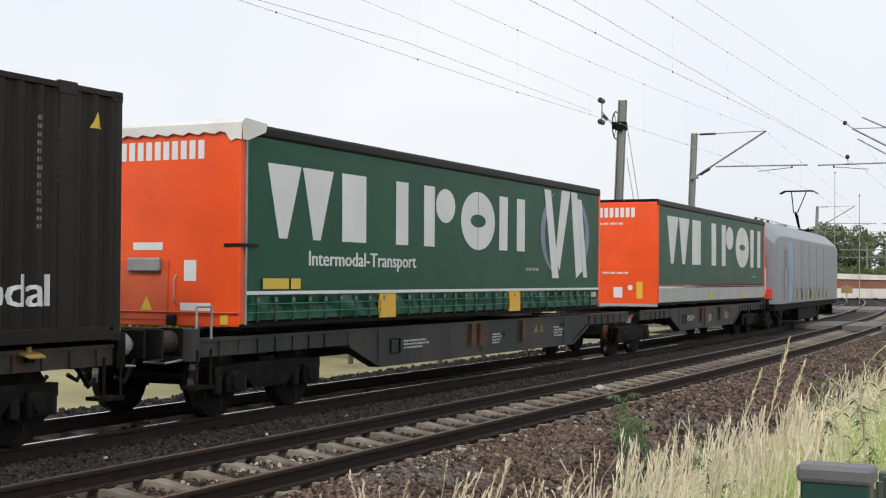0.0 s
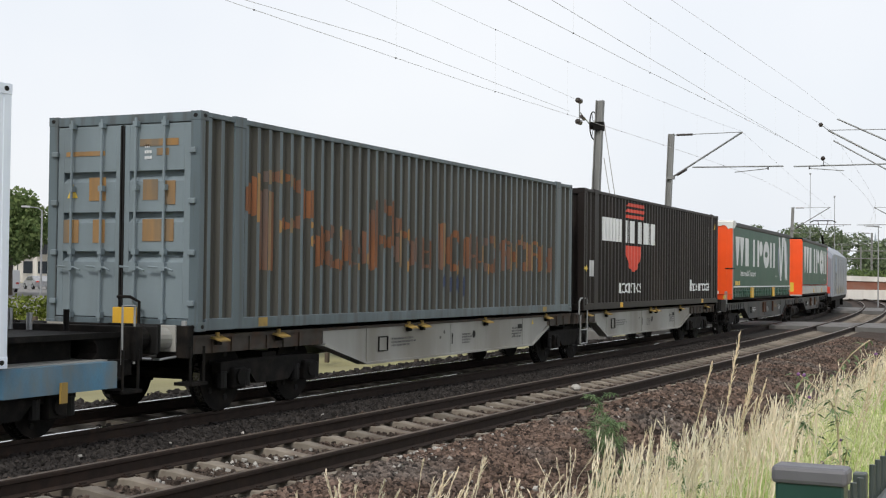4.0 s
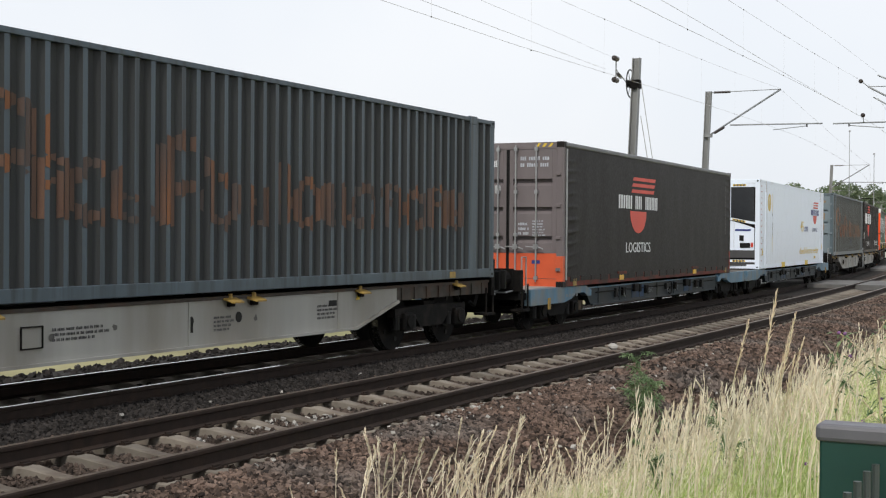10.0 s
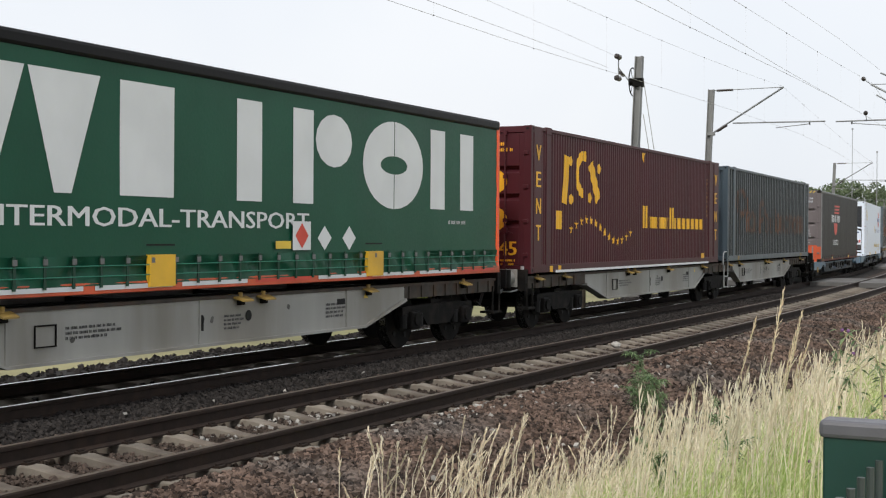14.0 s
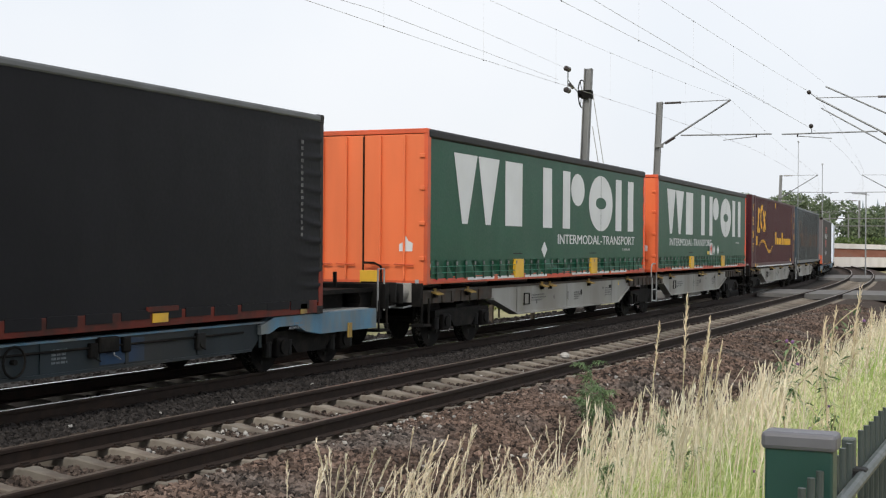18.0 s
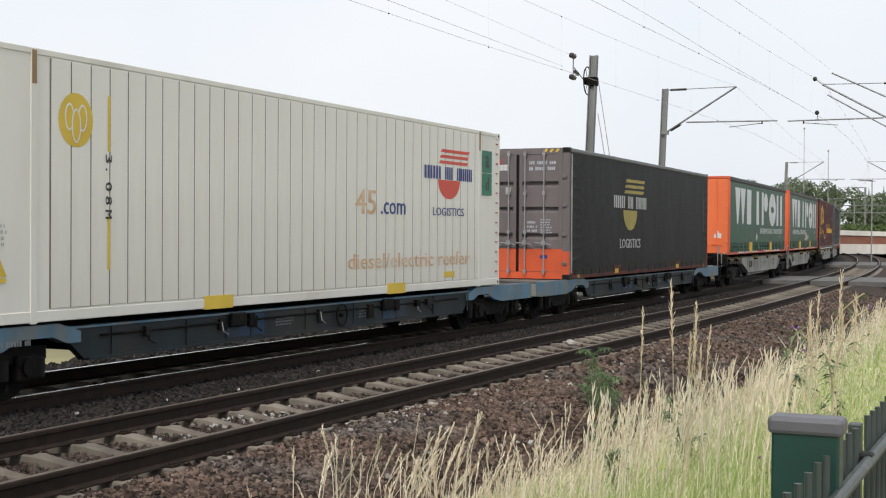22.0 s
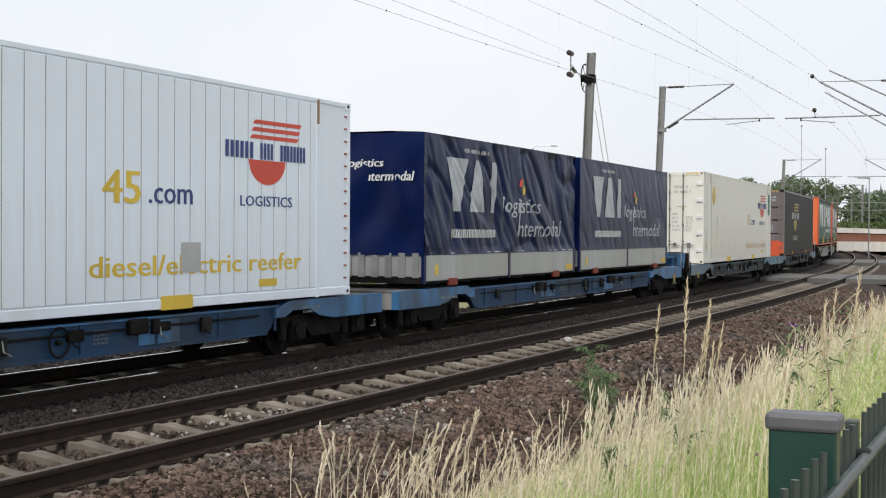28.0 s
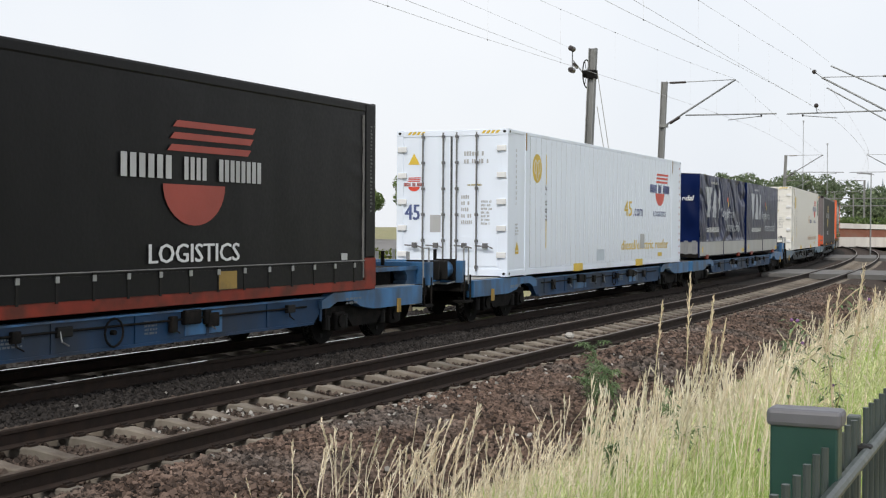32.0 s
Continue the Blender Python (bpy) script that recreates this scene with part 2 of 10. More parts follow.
def box(bm, x0, x1, y0, y1, z0, z1, bevel=0.0):
    v = [bm.verts.new(p) for p in ((x0, y0, z0), (x1, y0, z0), (x1, y1, z0), (x0, y1, z0), (x0, y0, z1), (x1, y0, z1), (x1, y1, z1), (x0, y1, z1))]
    f = [bm.faces.new([v[i] for i in q]) for q in ((3, 2, 1, 0), (4, 5, 6, 7), (0, 1, 5, 4), (1, 2, 6, 5), (2, 3, 7, 6), (3, 0, 4, 7))]
    if bevel:
        es = list({e for k in f for e in k.edges})
        bmesh.ops.bevel(bm, geom=es, offset=bevel, segments=2, affect="EDGES", profile=0.5)
    return bm


def B(*a, **k):
    return box(bmesh.new(), *a, **k)


def rod(bm, p0, p1, r, seg=8, r2=None, cap=True):
    p0, p1 = Vector(p0), Vector(p1)
    d = (p1 - p0).normalized()
    a = d.orthogonal().normalized()
    c = d.cross(a)
    r2 = r if r2 is None else r2
    rings = []
    for p, q in ((p0, r), (p1, r2)):
        rings.append([bm.verts.new(p + (a * math.cos(2 * math.pi * i / seg) + c * math.sin(2 * math.pi * i / seg)) * q) for i in range(seg)])
    for i in range(seg):
        j = (i + 1) % seg
        bm.faces.new((rings[0][i], rings[0][j], rings[1][j], rings[1][i]))
    if cap:
        bm.faces.new(rings[0][::-1])
        bm.faces.new(rings[1])
    return bm


def rods(points, r, seg=6):
    """One bent tube through the points."""
    bm = bmesh.new()
    pts = [Vector(p) for p in points]
    shut = len(pts) > 3 and (pts[0] - pts[-1]).length < 1e-6
    ref, rings = None, []
    for i, p in enumerate(pts):
        d0 = (p - pts[i - 1]).normalized() if i else (pts[-1] - pts[-2]).normalized() if shut else None
        d1 = (pts[i + 1] - p).normalized() if i < len(pts) - 1 else (pts[1] - pts[0]).normalized() if shut else None
        d = ((d0 or d1) + (d1 or d0))
        d = d.normalized() if d.length > 1e-4 else (d0 or d1)
        ref = d.orthogonal().normalized() if ref is None else (ref - d * ref.dot(d)).normalized()
        c = d.cross(ref)
        rings.append([bm.verts.new(p + (ref * math.cos(2 * math.pi * k / seg) + c * math.sin(2 * math.pi * k / seg)) * r) for k in range(seg)])
    for a, b in zip(rings, rings[1:]):
        for k in range(seg):
            j = (k + 1) % seg
            bm.faces.new((a[k], a[j], b[j], b[k]))
    if not shut:
        bm.faces.new(rings[0][::-1])
        bm.faces.new(rings[-1])
    return bm


def R1(*a, **k):
    return rod(bmesh.new(), *a, **k)


def prism(bm, pts, x0, x1):
    """A polygon of (y, z) points drawn out along x."""
    a = [bm.verts.new((x0, y, z)) for y, z in pts]
    c = [bm.verts.new((x1, y, z)) for y, z in pts]
    n = len(pts)
    bm.faces.new(a[::-1])
    bm.faces.new(c)
    for i in range(n):
        j = (i + 1) % n
        bm.faces.new((a[i], a[j], c[j], c[i]))
    return bm


def ball(bm, c, r, seg=8, squash=1.0):
    m = Matrix.Translation(c) @ Matrix.Diagonal((r, r, r * squash, 1))
    bmesh.ops.create_uvsphere(bm, u_segments=seg, v_segments=max(4, seg // 2 + 1), radius=1, matrix=m)
    return bm


SIDE = Matrix(((0, 0, 1, 0), (1, 0, 0, 0), (0, 1, 0, 0), (0, 0, 0, 1)))      # u along y, v up, facing +x
REAR = Matrix(((1, 0, 0, 0), (0, 0, -1, 0), (0, 1, 0, 0), (0, 0, 0, 1)))     # u along x, v up, facing -y


def corr(y, period=0.278, depth=0.036):
    """Depth of a trapezoid corrugation behind its crests, at y."""
    k = (y / period) % 1.0
    if k < 0.27:
        return 0.0
    if k < 0.5:
        return depth * (k - 0.27) / 0.23
    if k < 0.77:
        return depth
    return depth * (1 - (k - 0.77) / 0.23)


def conform(bm, period, depth):
    """Cut a sheet that lies on a corrugated side at the folds, and press it on; or lay it on a creased cloth, given as a function."""
    us = [v.co.y for v in bm.verts]
    if callable(period):
        ws = [v.co.z for v in bm.verts]
        for lo, hi, at, no in ((min(us), max(us), 1, (0, 1, 0)), (min(ws), max(ws), 2, (0, 0, 1))):
            for k in range(math.ceil(lo / depth), math.floor(hi / depth) + 1):
                co = [0, 0, 0]
                co[at] = k * depth
                bmesh.ops.bisect_plane(bm, geom=bm.verts[:] + bm.edges[:] + bm.faces[:], plane_co=co, plane_no=no, dist=1e-5)
        for v in bm.verts:
            v.co.x += period(v.co.y, v.co.z)
        return
    k0, k1 = math.floor(min(us) / period), math.ceil(max(us) / period)
    for k in range(k0, k1 + 1):
        for q in (0, 0.27, 0.5, 0.77):
            bmesh.ops.bisect_plane(bm, geom=bm.verts[:] + bm.edges[:] + bm.faces[:], plane_co=(0, (k + q) * period, 0), plane_no=(0, 1, 0), dist=1e-5)
    for v in bm.verts:
        v.co.x -= corr(v.co.y, period, depth)


def decal(name, polys, material, parent, face, at, press=None, label=""):
    """Paint or film of plain outlines in (u, v) on a face of a thing: SIDE lies at x = at, REAR at y = at."""
    bm = bmesh.new()
    for pts in polys:
        bm.faces.new([bm.verts.new((u, v, 0)) for u, v in pts])
    bmesh.ops.transform(bm, matrix=face, verts=bm.verts)
    for v in bm.verts:
        if face is SIDE:
            v.co.x += at
        else:
            v.co.y += at
    if press:
        conform(bm, *press)
    me = mesh(bm, name)
    me.materials.append(material)
    ob = new(name, me)
    ob.parent = parent
    if label:
        tagged(ob, label)
    return ob


def stuff_decal(*a, **k):
    return tagged(decal(*a, **k), kind="stuff")


def name_bars(polys, material, parent, face, at, press=None):
    """Plain bars in place of a brand name, each a piece of its own."""
    for p in polys:
        decal("name_bar", [p], material, parent, face, at, press)


def half_ring(u, v, rx, ry, band, side):
    """A half ring that bulges to the left (-1) or right (1)."""
    arc = [radians(90 + (180 if side < 0 else -180) * k / 14) for k in range(15)]
    return [(u + rx * math.cos(q), v + ry * math.sin(q)) for q in arc] + [(u + (rx - band) * math.cos(q), v + (ry - band) * math.sin(q)) for q in arc[::-1]]


def name_shapes(u, v, w, h):
    """Triangles, bars and a ring in the room of a haulier's name of six signs."""
    rel = (0.944, 0.667, 0.611, 0.722, 0.778, 0.722)
    k = w / (sum(rel) + 0.05 * 5)
    out, x = [], u
    for i, q in enumerate(rel):
        c = q * k
        if i == 0:
            out += [[(x + e * c, v + h), (x + (e + 0.46) * c, v + h), (x + (e + 0.27) * c, v), (x + (e + 0.16) * c, v)] for e in (0.02, 0.50)]
        elif i == 1:
            out.append(rect(x + 0.06 * c, v, 0.56 * c, h))
        elif i == 2:
            out.append(rect(x + 0.32 * c, v, 0.36 * c, h))
        elif i == 3:
            out += [rect(x + 0.06 * c, v, 0.28 * c, h), disc(x + 0.64 * c, v + 0.70 * h, 0.27 * c, 16, sq=0.29 * h / (0.27 * c))]
        elif i == 4:
            out += [half_ring(x + (0.5 + 0.006 * e) * c, v + h / 2, 0.48 * c, 0.52 * h, 0.27 * c, e) for e in (-1, 1)]
        else:
            out += [rect(x + 0.06 * c, v, 0.28 * c, h), rect(x + 0.66 * c, v, 0.28 * c, h)]
        x += c + 0.05 * k
    return out


def rect(u, v, w, h):
    return [(u, v), (u + w, v), (u + w, v + h), (u, v + h)]


def disc(u, v, r, n=20, a0=0.0, a1=360.0, sq=1.0):
    full = a1 - a0 >= 360
    k = n if full else n + 1
    return [(u + r * math.cos(radians(a0 + (a1 - a0) * i / n)), v + sq * r * math.sin(radians(a0 + (a1 - a0) * i / n))) for i in range(k)]


def bars(u, v, w, h, n, fill=0.34, lean=0.0):
    """Plain upright bars in the room of a word of n signs."""
    out = []
    s = w / n
    for i in range(n):
        for k in (0.06, 0.56):
            a = u + (i + k) * s
            out.append([(a, v), (a + s * fill, v), (a + s * fill + lean, v + h), (a + lean, v + h)])
    return out


def smallprint(u, v, w, h, rows, seed=1, cols=3):
    """Rows of short upright bars in words, for print too small to read."""
    r = random.Random(seed)
    out = []
    lh = h / rows
    cw = min(lh * 0.34, w * 0.5)
    for i in range(rows):
        a, word = 0.0, r.randint(2, 6)
        end = w * r.uniform(0.7, 1.0) if cols > 1 else w
        while a + cw * 0.7 <= end + 1e-6:
            k = cw * r.uniform(0.55, 1.0)
            out.append(rect(u + a, v + h - (i + 0.8) * lh, k, lh * r.uniform(0.5, 0.6)))
            a += k + cw * 0.32
            word -= 1
            if word == 0:
                a, word = a + cw * 1.1, r.randint(2, 6)
    return out


def text(words, u, v, w, h, material, parent, face, at, press=None, label="", lean=0.0, bold=0.075):
    """Lettering stretched to w by h metres."""
    cu = bpy.data.curves.new("lettering", "FONT")
    cu.body = words
    cu.resolution_u = 2
    tmp = bpy.data.objects.new("lettering", cu)
    scene.collection.objects.link(tmp)
    me = bpy.data.meshes.new_from_object(tmp)
    bpy.data.objects.remove(tmp)
    bm = bmesh.new()
    bm.from_mesh(me)
    bpy.data.meshes.remove(me)
    xs, ys = [p.co.x for p in bm.verts], [p.co.y for p in bm.verts]
    x0, x1, y0, y1 = min(xs), max(xs), min(ys), max(ys)
    w -= bold * h
    for p in bm.verts:
        p.co = ((p.co.x - x0) / (x1 - x0) * w + u + lean * (p.co.y - y0) / (y1 - y0) * h, (p.co.y - y0) / (y1 - y0) * h + v, 0)
    signs = [bm]
    if h >= 0.15 and len(words) > 1:
        signs = by_sign(bm, lean, v)
    first = None
    for g in signs:
        # a second layer, a little aside, makes the strokes bold
        again = bmesh.ops.duplicate(g, geom=g.verts[:] + g.edges[:] + g.faces[:])
        for p in again["geom"]:
            if isinstance(p, bmesh.types.BMVert):
                p.co += Vector((bold * h, 0, 0.0012))
        bmesh.ops.transform(g, matrix=face, verts=g.verts)
        for p in g.verts:
            if face is SIDE:
                p.co.x += at
            else:
                p.co.y += at
        if press:
            conform(g, *press)
        kind = "letter" if len(signs) > 1 else "lettering"
        me = mesh(g, kind)
        me.materials.append(material)
        ob = new(kind, me)
        ob.parent = parent
        if label:
            tagged(ob, label)
        if len(signs) == 1 and len(words) > 1:
            tagged(ob, kind="stuff")
        first = first or ob
    return first


def by_sign(bm, lean, v0):
    """Cut flat lettering into its signs: islands that overlap across the line belong together."""
    seen, spans = set(), []
    for v in bm.verts:
        if v in seen:
            continue
        todo, isle = [v], []
        seen.add(v)
        while todo:
            q = todo.pop()
            isle.append(q)
            for e in q.link_edges:
                o = e.other_vert(q)
                if o not in seen:
                    seen.add(o)
                    todo.append(o)
        xs = [q.co.x - lean * (q.co.y - v0) for q in isle]
        spans.append((min(xs), max(xs), isle))
    spans.sort(key=lambda q: q[0])
    groups = []
    for lo, hi, isle in spans:
        if groups and lo < groups[-1][1] - 0.25 * (hi - lo):
            groups[-1][1] = max(hi, groups[-1][1])
            groups[-1][2] += isle
        else:
            groups.append([lo, hi, list(isle)])
    out = []
    for lo, hi, isle in groups:
        g, mine = bmesh.new(), {}
        for v in isle:
            mine[v] = g.verts.new(v.co)
        for f in dict.fromkeys(f for v in isle for f in v.link_faces):
            g.faces.new([mine[v] for v in f.verts])
        out.append(g)
    bm.free()
    return out


# ---------------------------------------------------------------- plan of the line
# y runs along the straight, x to the right of the train; both tracks bend left on one centre beyond y = BEND.
TRAIN_X, NEAR_X, BEND, RADIUS = -10.87, -7.50, 23.2, 627.0
GAP = NEAR_X - TRAIN_X
PITCH = 0.64                                                # from sleeper to sleeper


def line(s, d=0.0):
    """The point and heading (degrees, left positive) at s along the train's track, d to its right."""
    if s <= BEND:
        return TRAIN_X + d, s, 0.0
    a = (s - BEND) / RADIUS
    return TRAIN_X - RADIUS + (RADIUS + d) * math.cos(a), BEND + (RADIUS + d) * math.sin(a), math.degrees(a)


def stations(a, b, step=3.0, far=12.0):
    s, out = a, []
    while s < b:
        out.append(s)
        s += step if s < 90 else far
    return out + [b]


def sweep(name, profile, ss, material, parent=None, closed=True, smooth=False):
    """A profile of (d, z) points drawn along the track."""
    verts, faces = [], []
    n = len(profile)
    for s in ss:
        for d, z in profile:
            x, y, _ = line(s, d)
            verts.append((x, y, z))
    for i in range(len(ss) - 1):
        for k in range(n if closed else n - 1):
            j = (k + 1) % n
            faces.append((i * n + k, (i + 1) * n + k, (i + 1) * n + j, i * n + j))
    if closed:
        faces.append(tuple(range(n)))
        faces.append(tuple(range((len(ss) - 1) * n, len(ss) * n))[::-1])
    return raw(name, verts, faces, material, parent, smooth)


# ---------------------------------------------------------------- ground
BALLAST = mat("brown_ballast", (0.060, 0.045, 0.037), 0.95, var=0.5, scale=9, fine=22, bump=1.0, dirt=(0.025, 0.019, 0.016), dirt_amount=0.5, dirt_scale=3, spec=0.15)
STONE = mat("ballast_stone", (0.114, 0.081, 0.066), 0.9, var=0.4, scale=1.2, fine=60, bump=0.3, island=0.85, dirt=(0.095, 0.090, 0.086), dirt_amount=0.5, dirt_scale=0.7, spec=0.25)
STONE_CRIB = mat("dark_brown_ballast_stone", (0.074, 0.057, 0.048), 0.9, var=0.35, scale=1.2, fine=60, bump=0.3, island=0.6, spec=0.2)
# near-black stone colour: brake soot plus the train's shade painted in
STONE_DARK = mat("sooty_shaded_ballast_stone", (0.030, 0.027, 0.026), 0.9, var=0.35, scale=1.2, fine=60, bump=0.3, island=0.6, spec=0.2)
STONE_PALE = mat("pale_ballast_stone", (0.34, 0.33, 0.31), 0.8, var=0.25, scale=10, fine=60, bump=0.3, island=0.3)
FIELD = mat("dry_grass_ground", (0.26, 0.24, 0.12), 0.95, var=0.35, scale=0.35, fine=12, bump=0.6, dirt=(0.12, 0.15, 0.05), dirt_amount=0.5, dirt_scale=0.2)
VERGE = mat("verge_soil_and_thatch", (0.34, 0.29, 0.16), 0.95, var=0.4, scale=3, fine=30, bump=0.8, dirt=(0.14, 0.18, 0.05), dirt_amount=0.5, dirt_scale=1.2)
CONCRETE = mat("sleeper_concrete", (0.190, 0.168, 0.140), 0.85, var=0.25, scale=5, fine=50, bump=0.3, dirt=(0.085, 0.062, 0.048), dirt_amount=0.62, dirt_scale=3, rand=0.3)
RAIL_RUST = mat("rusty_rail_steel", (0.024, 0.0155, 0.012), 0.8, 0.0, var=0.35, scale=8, fine=70, bump=0.3, dirt=(0.038, 0.022, 0.014), dirt_amount=0.35, dirt_scale=5, spec=0.25)
RAIL_TOP = mat("worn_rail_head", (0.17, 0.135, 0.11), 0.45, 0.6, var=0.3, scale=6, fine=60, bump=0.05)
RAIL_BRIGHT = mat("polished_rail_head", (0.62, 0.61, 0.60), 0.16, 0.95, var=0.1, scale=6, fine=60, bump=0.02)
SLAB = mat("crossing_concrete", (0.125, 0.123, 0.12), 0.85, var=0.2, scale=1.5, fine=20, bump=0.2, dirt=(0.20, 0.19, 0.18), dirt_amount=0.4)
ASPHALT = mat("parking_asphalt", (0.17, 0.165, 0.16), 0.9, var=0.2, scale=0.4, fine=20, bump=0.3)

GROUND = [(-6000, -0.02), (-900, -0.02), (-250, -0.02), (-90, -0.03), (-40, -0.06), (-16, -0.15), (-8, -0.30), (-5.6, -0.50), (-3.2, -0.50), (-2.2, -0.50),
          (5.4, -0.50), (5.9, -0.55), (6.6, -0.62), (7.6, -0.52), (8.8, -0.22), (10.2, 0.05), (12.5, 0.14), (25, 0.15), (80, 0.1), (500, 0.0), (1500, 0.0), (6000, 0.0)]


def flat_sheet(name, profile, ss, material):
    """Ground across the track; far from the line the sheet no longer follows the bend."""
    verts, faces = [], []
    n = len(profile)
    for s in ss:
        for d, z in profile:
            if abs(d) > 60 or s > 700 or s < -150:
                x0, _, _ = line(min(s, 700.0), 0.0)
                verts.append((x0 + d if abs(d) < 60 else TRAIN_X + d, s, z))
            else:
                x, y, _ = line(s, d)
                verts.append((x, y, z))
    for i in range(len(ss) - 1):
        for k in range(n - 1):
            faces.append((i * n + k, i * n + k + 1, (i + 1) * n + k + 1, (i + 1) * n + k))
    return raw(name, verts, faces, material)


gs = [-4000, -1200, -400, -150] + stations(-60, 300, 3.0, 12.0) + [400, 500, 600, 700, 1200, 4500]
tagged(flat_sheet("ground", GROUND, gs, FIELD), "flat dry grassland reaching the horizon", "ground", kind="structure")
ts = stations(-40, 300)
# the bed on the train's side carries the train's shade in its colour
SOOTY_SHADED = mat("sooty_shaded_ballast", (0.026, 0.023, 0.021), 0.95, var=0.5, scale=9, fine=22, bump=1.0, dirt=(0.013, 0.012, 0.011), dirt_amount=0.5, dirt_scale=3, spec=0.15)
bed = sweep("ballast_bed", [(-4.3, -0.62), (-3.3, -0.29), (-2.25, -0.205), (-1.3, -0.195), (-0.95, -0.27), (0.66, -0.25), (0.86, -0.165), (1.3, -0.155), (1.75, -0.165)], ts, SOOTY_SHADED, closed=False)
tagged(bed, "sooty ballast under and beside the train, its shade in the colour", "ballast bed", kind="structure")
bed = sweep("ballast_bed", [(1.75, -0.165), (GAP - 1.4, -0.18), (GAP - 1.3, -0.20), (GAP - 0.95, -0.265), (GAP + 0.92, -0.255), (GAP + 1.06, -0.172), (GAP + 2.05, -0.215), (GAP + 2.6, -0.38), (GAP + 3.35, -0.70)], ts, BALLAST, closed=False)
tagged(bed, "brown crushed-stone ballast under the empty track", "ballast bed", kind="structure")
verge = sweep("verge", [(GAP + 2.9, -0.59), (7.6, -0.51), (8.8, -0.21), (10.2, 0.06), (12.5, 0.15), (16, 0.155)], stations(-20, 140), VERGE, closed=False)
tagged(verge, "bank of soil and dead grass beside the ballast", "verge", kind="structure")

# ---------------------------------------------------------------- the two tracks
HEAD = [(-0.036, -0.012), (-0.030, 0.0), (0.030, 0.0), (0.036, -0.012), (0.035, -0.040), (0.010, -0.052), (0.009, -0.140), (0.062, -0.160), (0.062, -0.172),
        (-0.062, -0.172), (-0.062, -0.160), (-0.009, -0.140), (-0.010, -0.052), (-0.035, -0.040)]
sleeper_me = None


def sleeper_mesh():
    """A concrete sleeper with a dished middle and sloped ends."""
    bm = bmesh.new()
    prof = [(-1.28, -0.205), (-1.22, -0.185), (-0.95, -0.172), (-0.55, -0.172), (-0.28, -0.214), (-0.1, -0.228), (0.1, -0.228), (0.28, -0.214), (0.55, -0.172), (0.95, -0.172), (1.22, -0.185), (1.28, -0.205)]
    for k, (x, z) in enumerate(prof):
        w = 0.088 if abs(x) > 0.5 else 0.070
        for y, zz in ((-w - 0.02, -0.36), (-w, z - 0.012), (-w + 0.015, z), (w - 0.015, z), (w, z - 0.012), (w + 0.02, -0.36)):
            bm.verts.new((x, y, zz))
    bm.verts.ensure_lookup_table()
    for k in range(len(prof) - 1):
        for j in range(5):
            bm.faces.new([bm.verts[q] for q in (k * 6 + j, (k + 1) * 6 + j, (k + 1) * 6 + j + 1, k * 6 + j + 1)])
    bm.faces.new([bm.verts[j] for j in range(6)])
    n = len(prof) - 1
    bm.faces.new([bm.verts[n * 6 + j] for j in range(5, -1, -1)])
    bmesh.ops.recalc_face_normals(bm, faces=bm.faces)
    me = mesh(bm, "sleeper")
    me.materials.append(CONCRETE)
    return me


def clip_mesh():
    bm = bmesh.new()
    for x in (-0.10, 0.10):
        box(bm, x - 0.035, x + 0.035, -0.05, 0.05, -0.172, -0.150)
        rod(bm, (x, -0.05, -0.14), (x, 0.05, -0.14), 0.011, 5)
    me = mesh(bm, "rail_clip")
    me.materials.append(RAIL_RUST)
    return me


SLEEPER, CLIP = sleeper_mesh(), clip_mesh()


def track(name, d, label, top):
    tr = tagged(new(name), label, "railway track", kind="structure")
    for side in (-1, 1):
        c = d + side * 0.7525
        rail = sweep("rail", [(c + a, z) for a, z in HEAD], stations(-40, 300, 2.0, 8.0), RAIL_RUST, tr)
        sweep("rail_head", [(c - 0.029, 0.002), (c + 0.029, 0.002), (c + 0.029, 0.0005), (c - 0.029, 0.0005)], stations(-40, 300, 2.0, 8.0), top, rail)
    return tr


track_train = track("track_1", 0.0, "track under the freight train with bright worn rails", RAIL_BRIGHT)
track_near = track("track_2", GAP, "empty track with rusty rails on concrete sleepers", RAIL_TOP)

# ---------------------------------------------------------------- level crossings
for a, b, lab in ((54.5, 60.5, "grey concrete slabs of a level crossing"), (86.0, 97.0, "pale concrete road crossing the tracks")):
    cr = tagged(new("level_crossing"), lab, "level crossing", kind="structure")
    for d0, d1 in ((-5.5, -0.86), (-0.62, 0.62), (0.86, GAP - 0.86), (GAP - 0.62, GAP + 0.62), (GAP + 0.86, GAP + 4.2), (GAP + 4.25, GAP + 9.0)):
        k = a
        while k < b - 0.1:
            e = min(b, k + 3.0) - 0.03
            ob = sweep("slab", [(d0, -0.22), (d0, -0.012), (d1, -0.012), (d1, -0.22)], [k, e], SLAB, cr)
            k += 3.0

# ---------------------------------------------------------------- overhead line
BROWN_INS = mat("brown_insulator", (0.03, 0.022, 0.02), 0.3, var=0.2)
WIRE = mat("dull_copper_wire", (0.55, 0.545, 0.54), 0.6, 0.1, var=0.15)
STEEL_ARM = mat("grey_bracket_tube", (0.20, 0.21, 0.215), 0.5, 0.4, var=0.15)


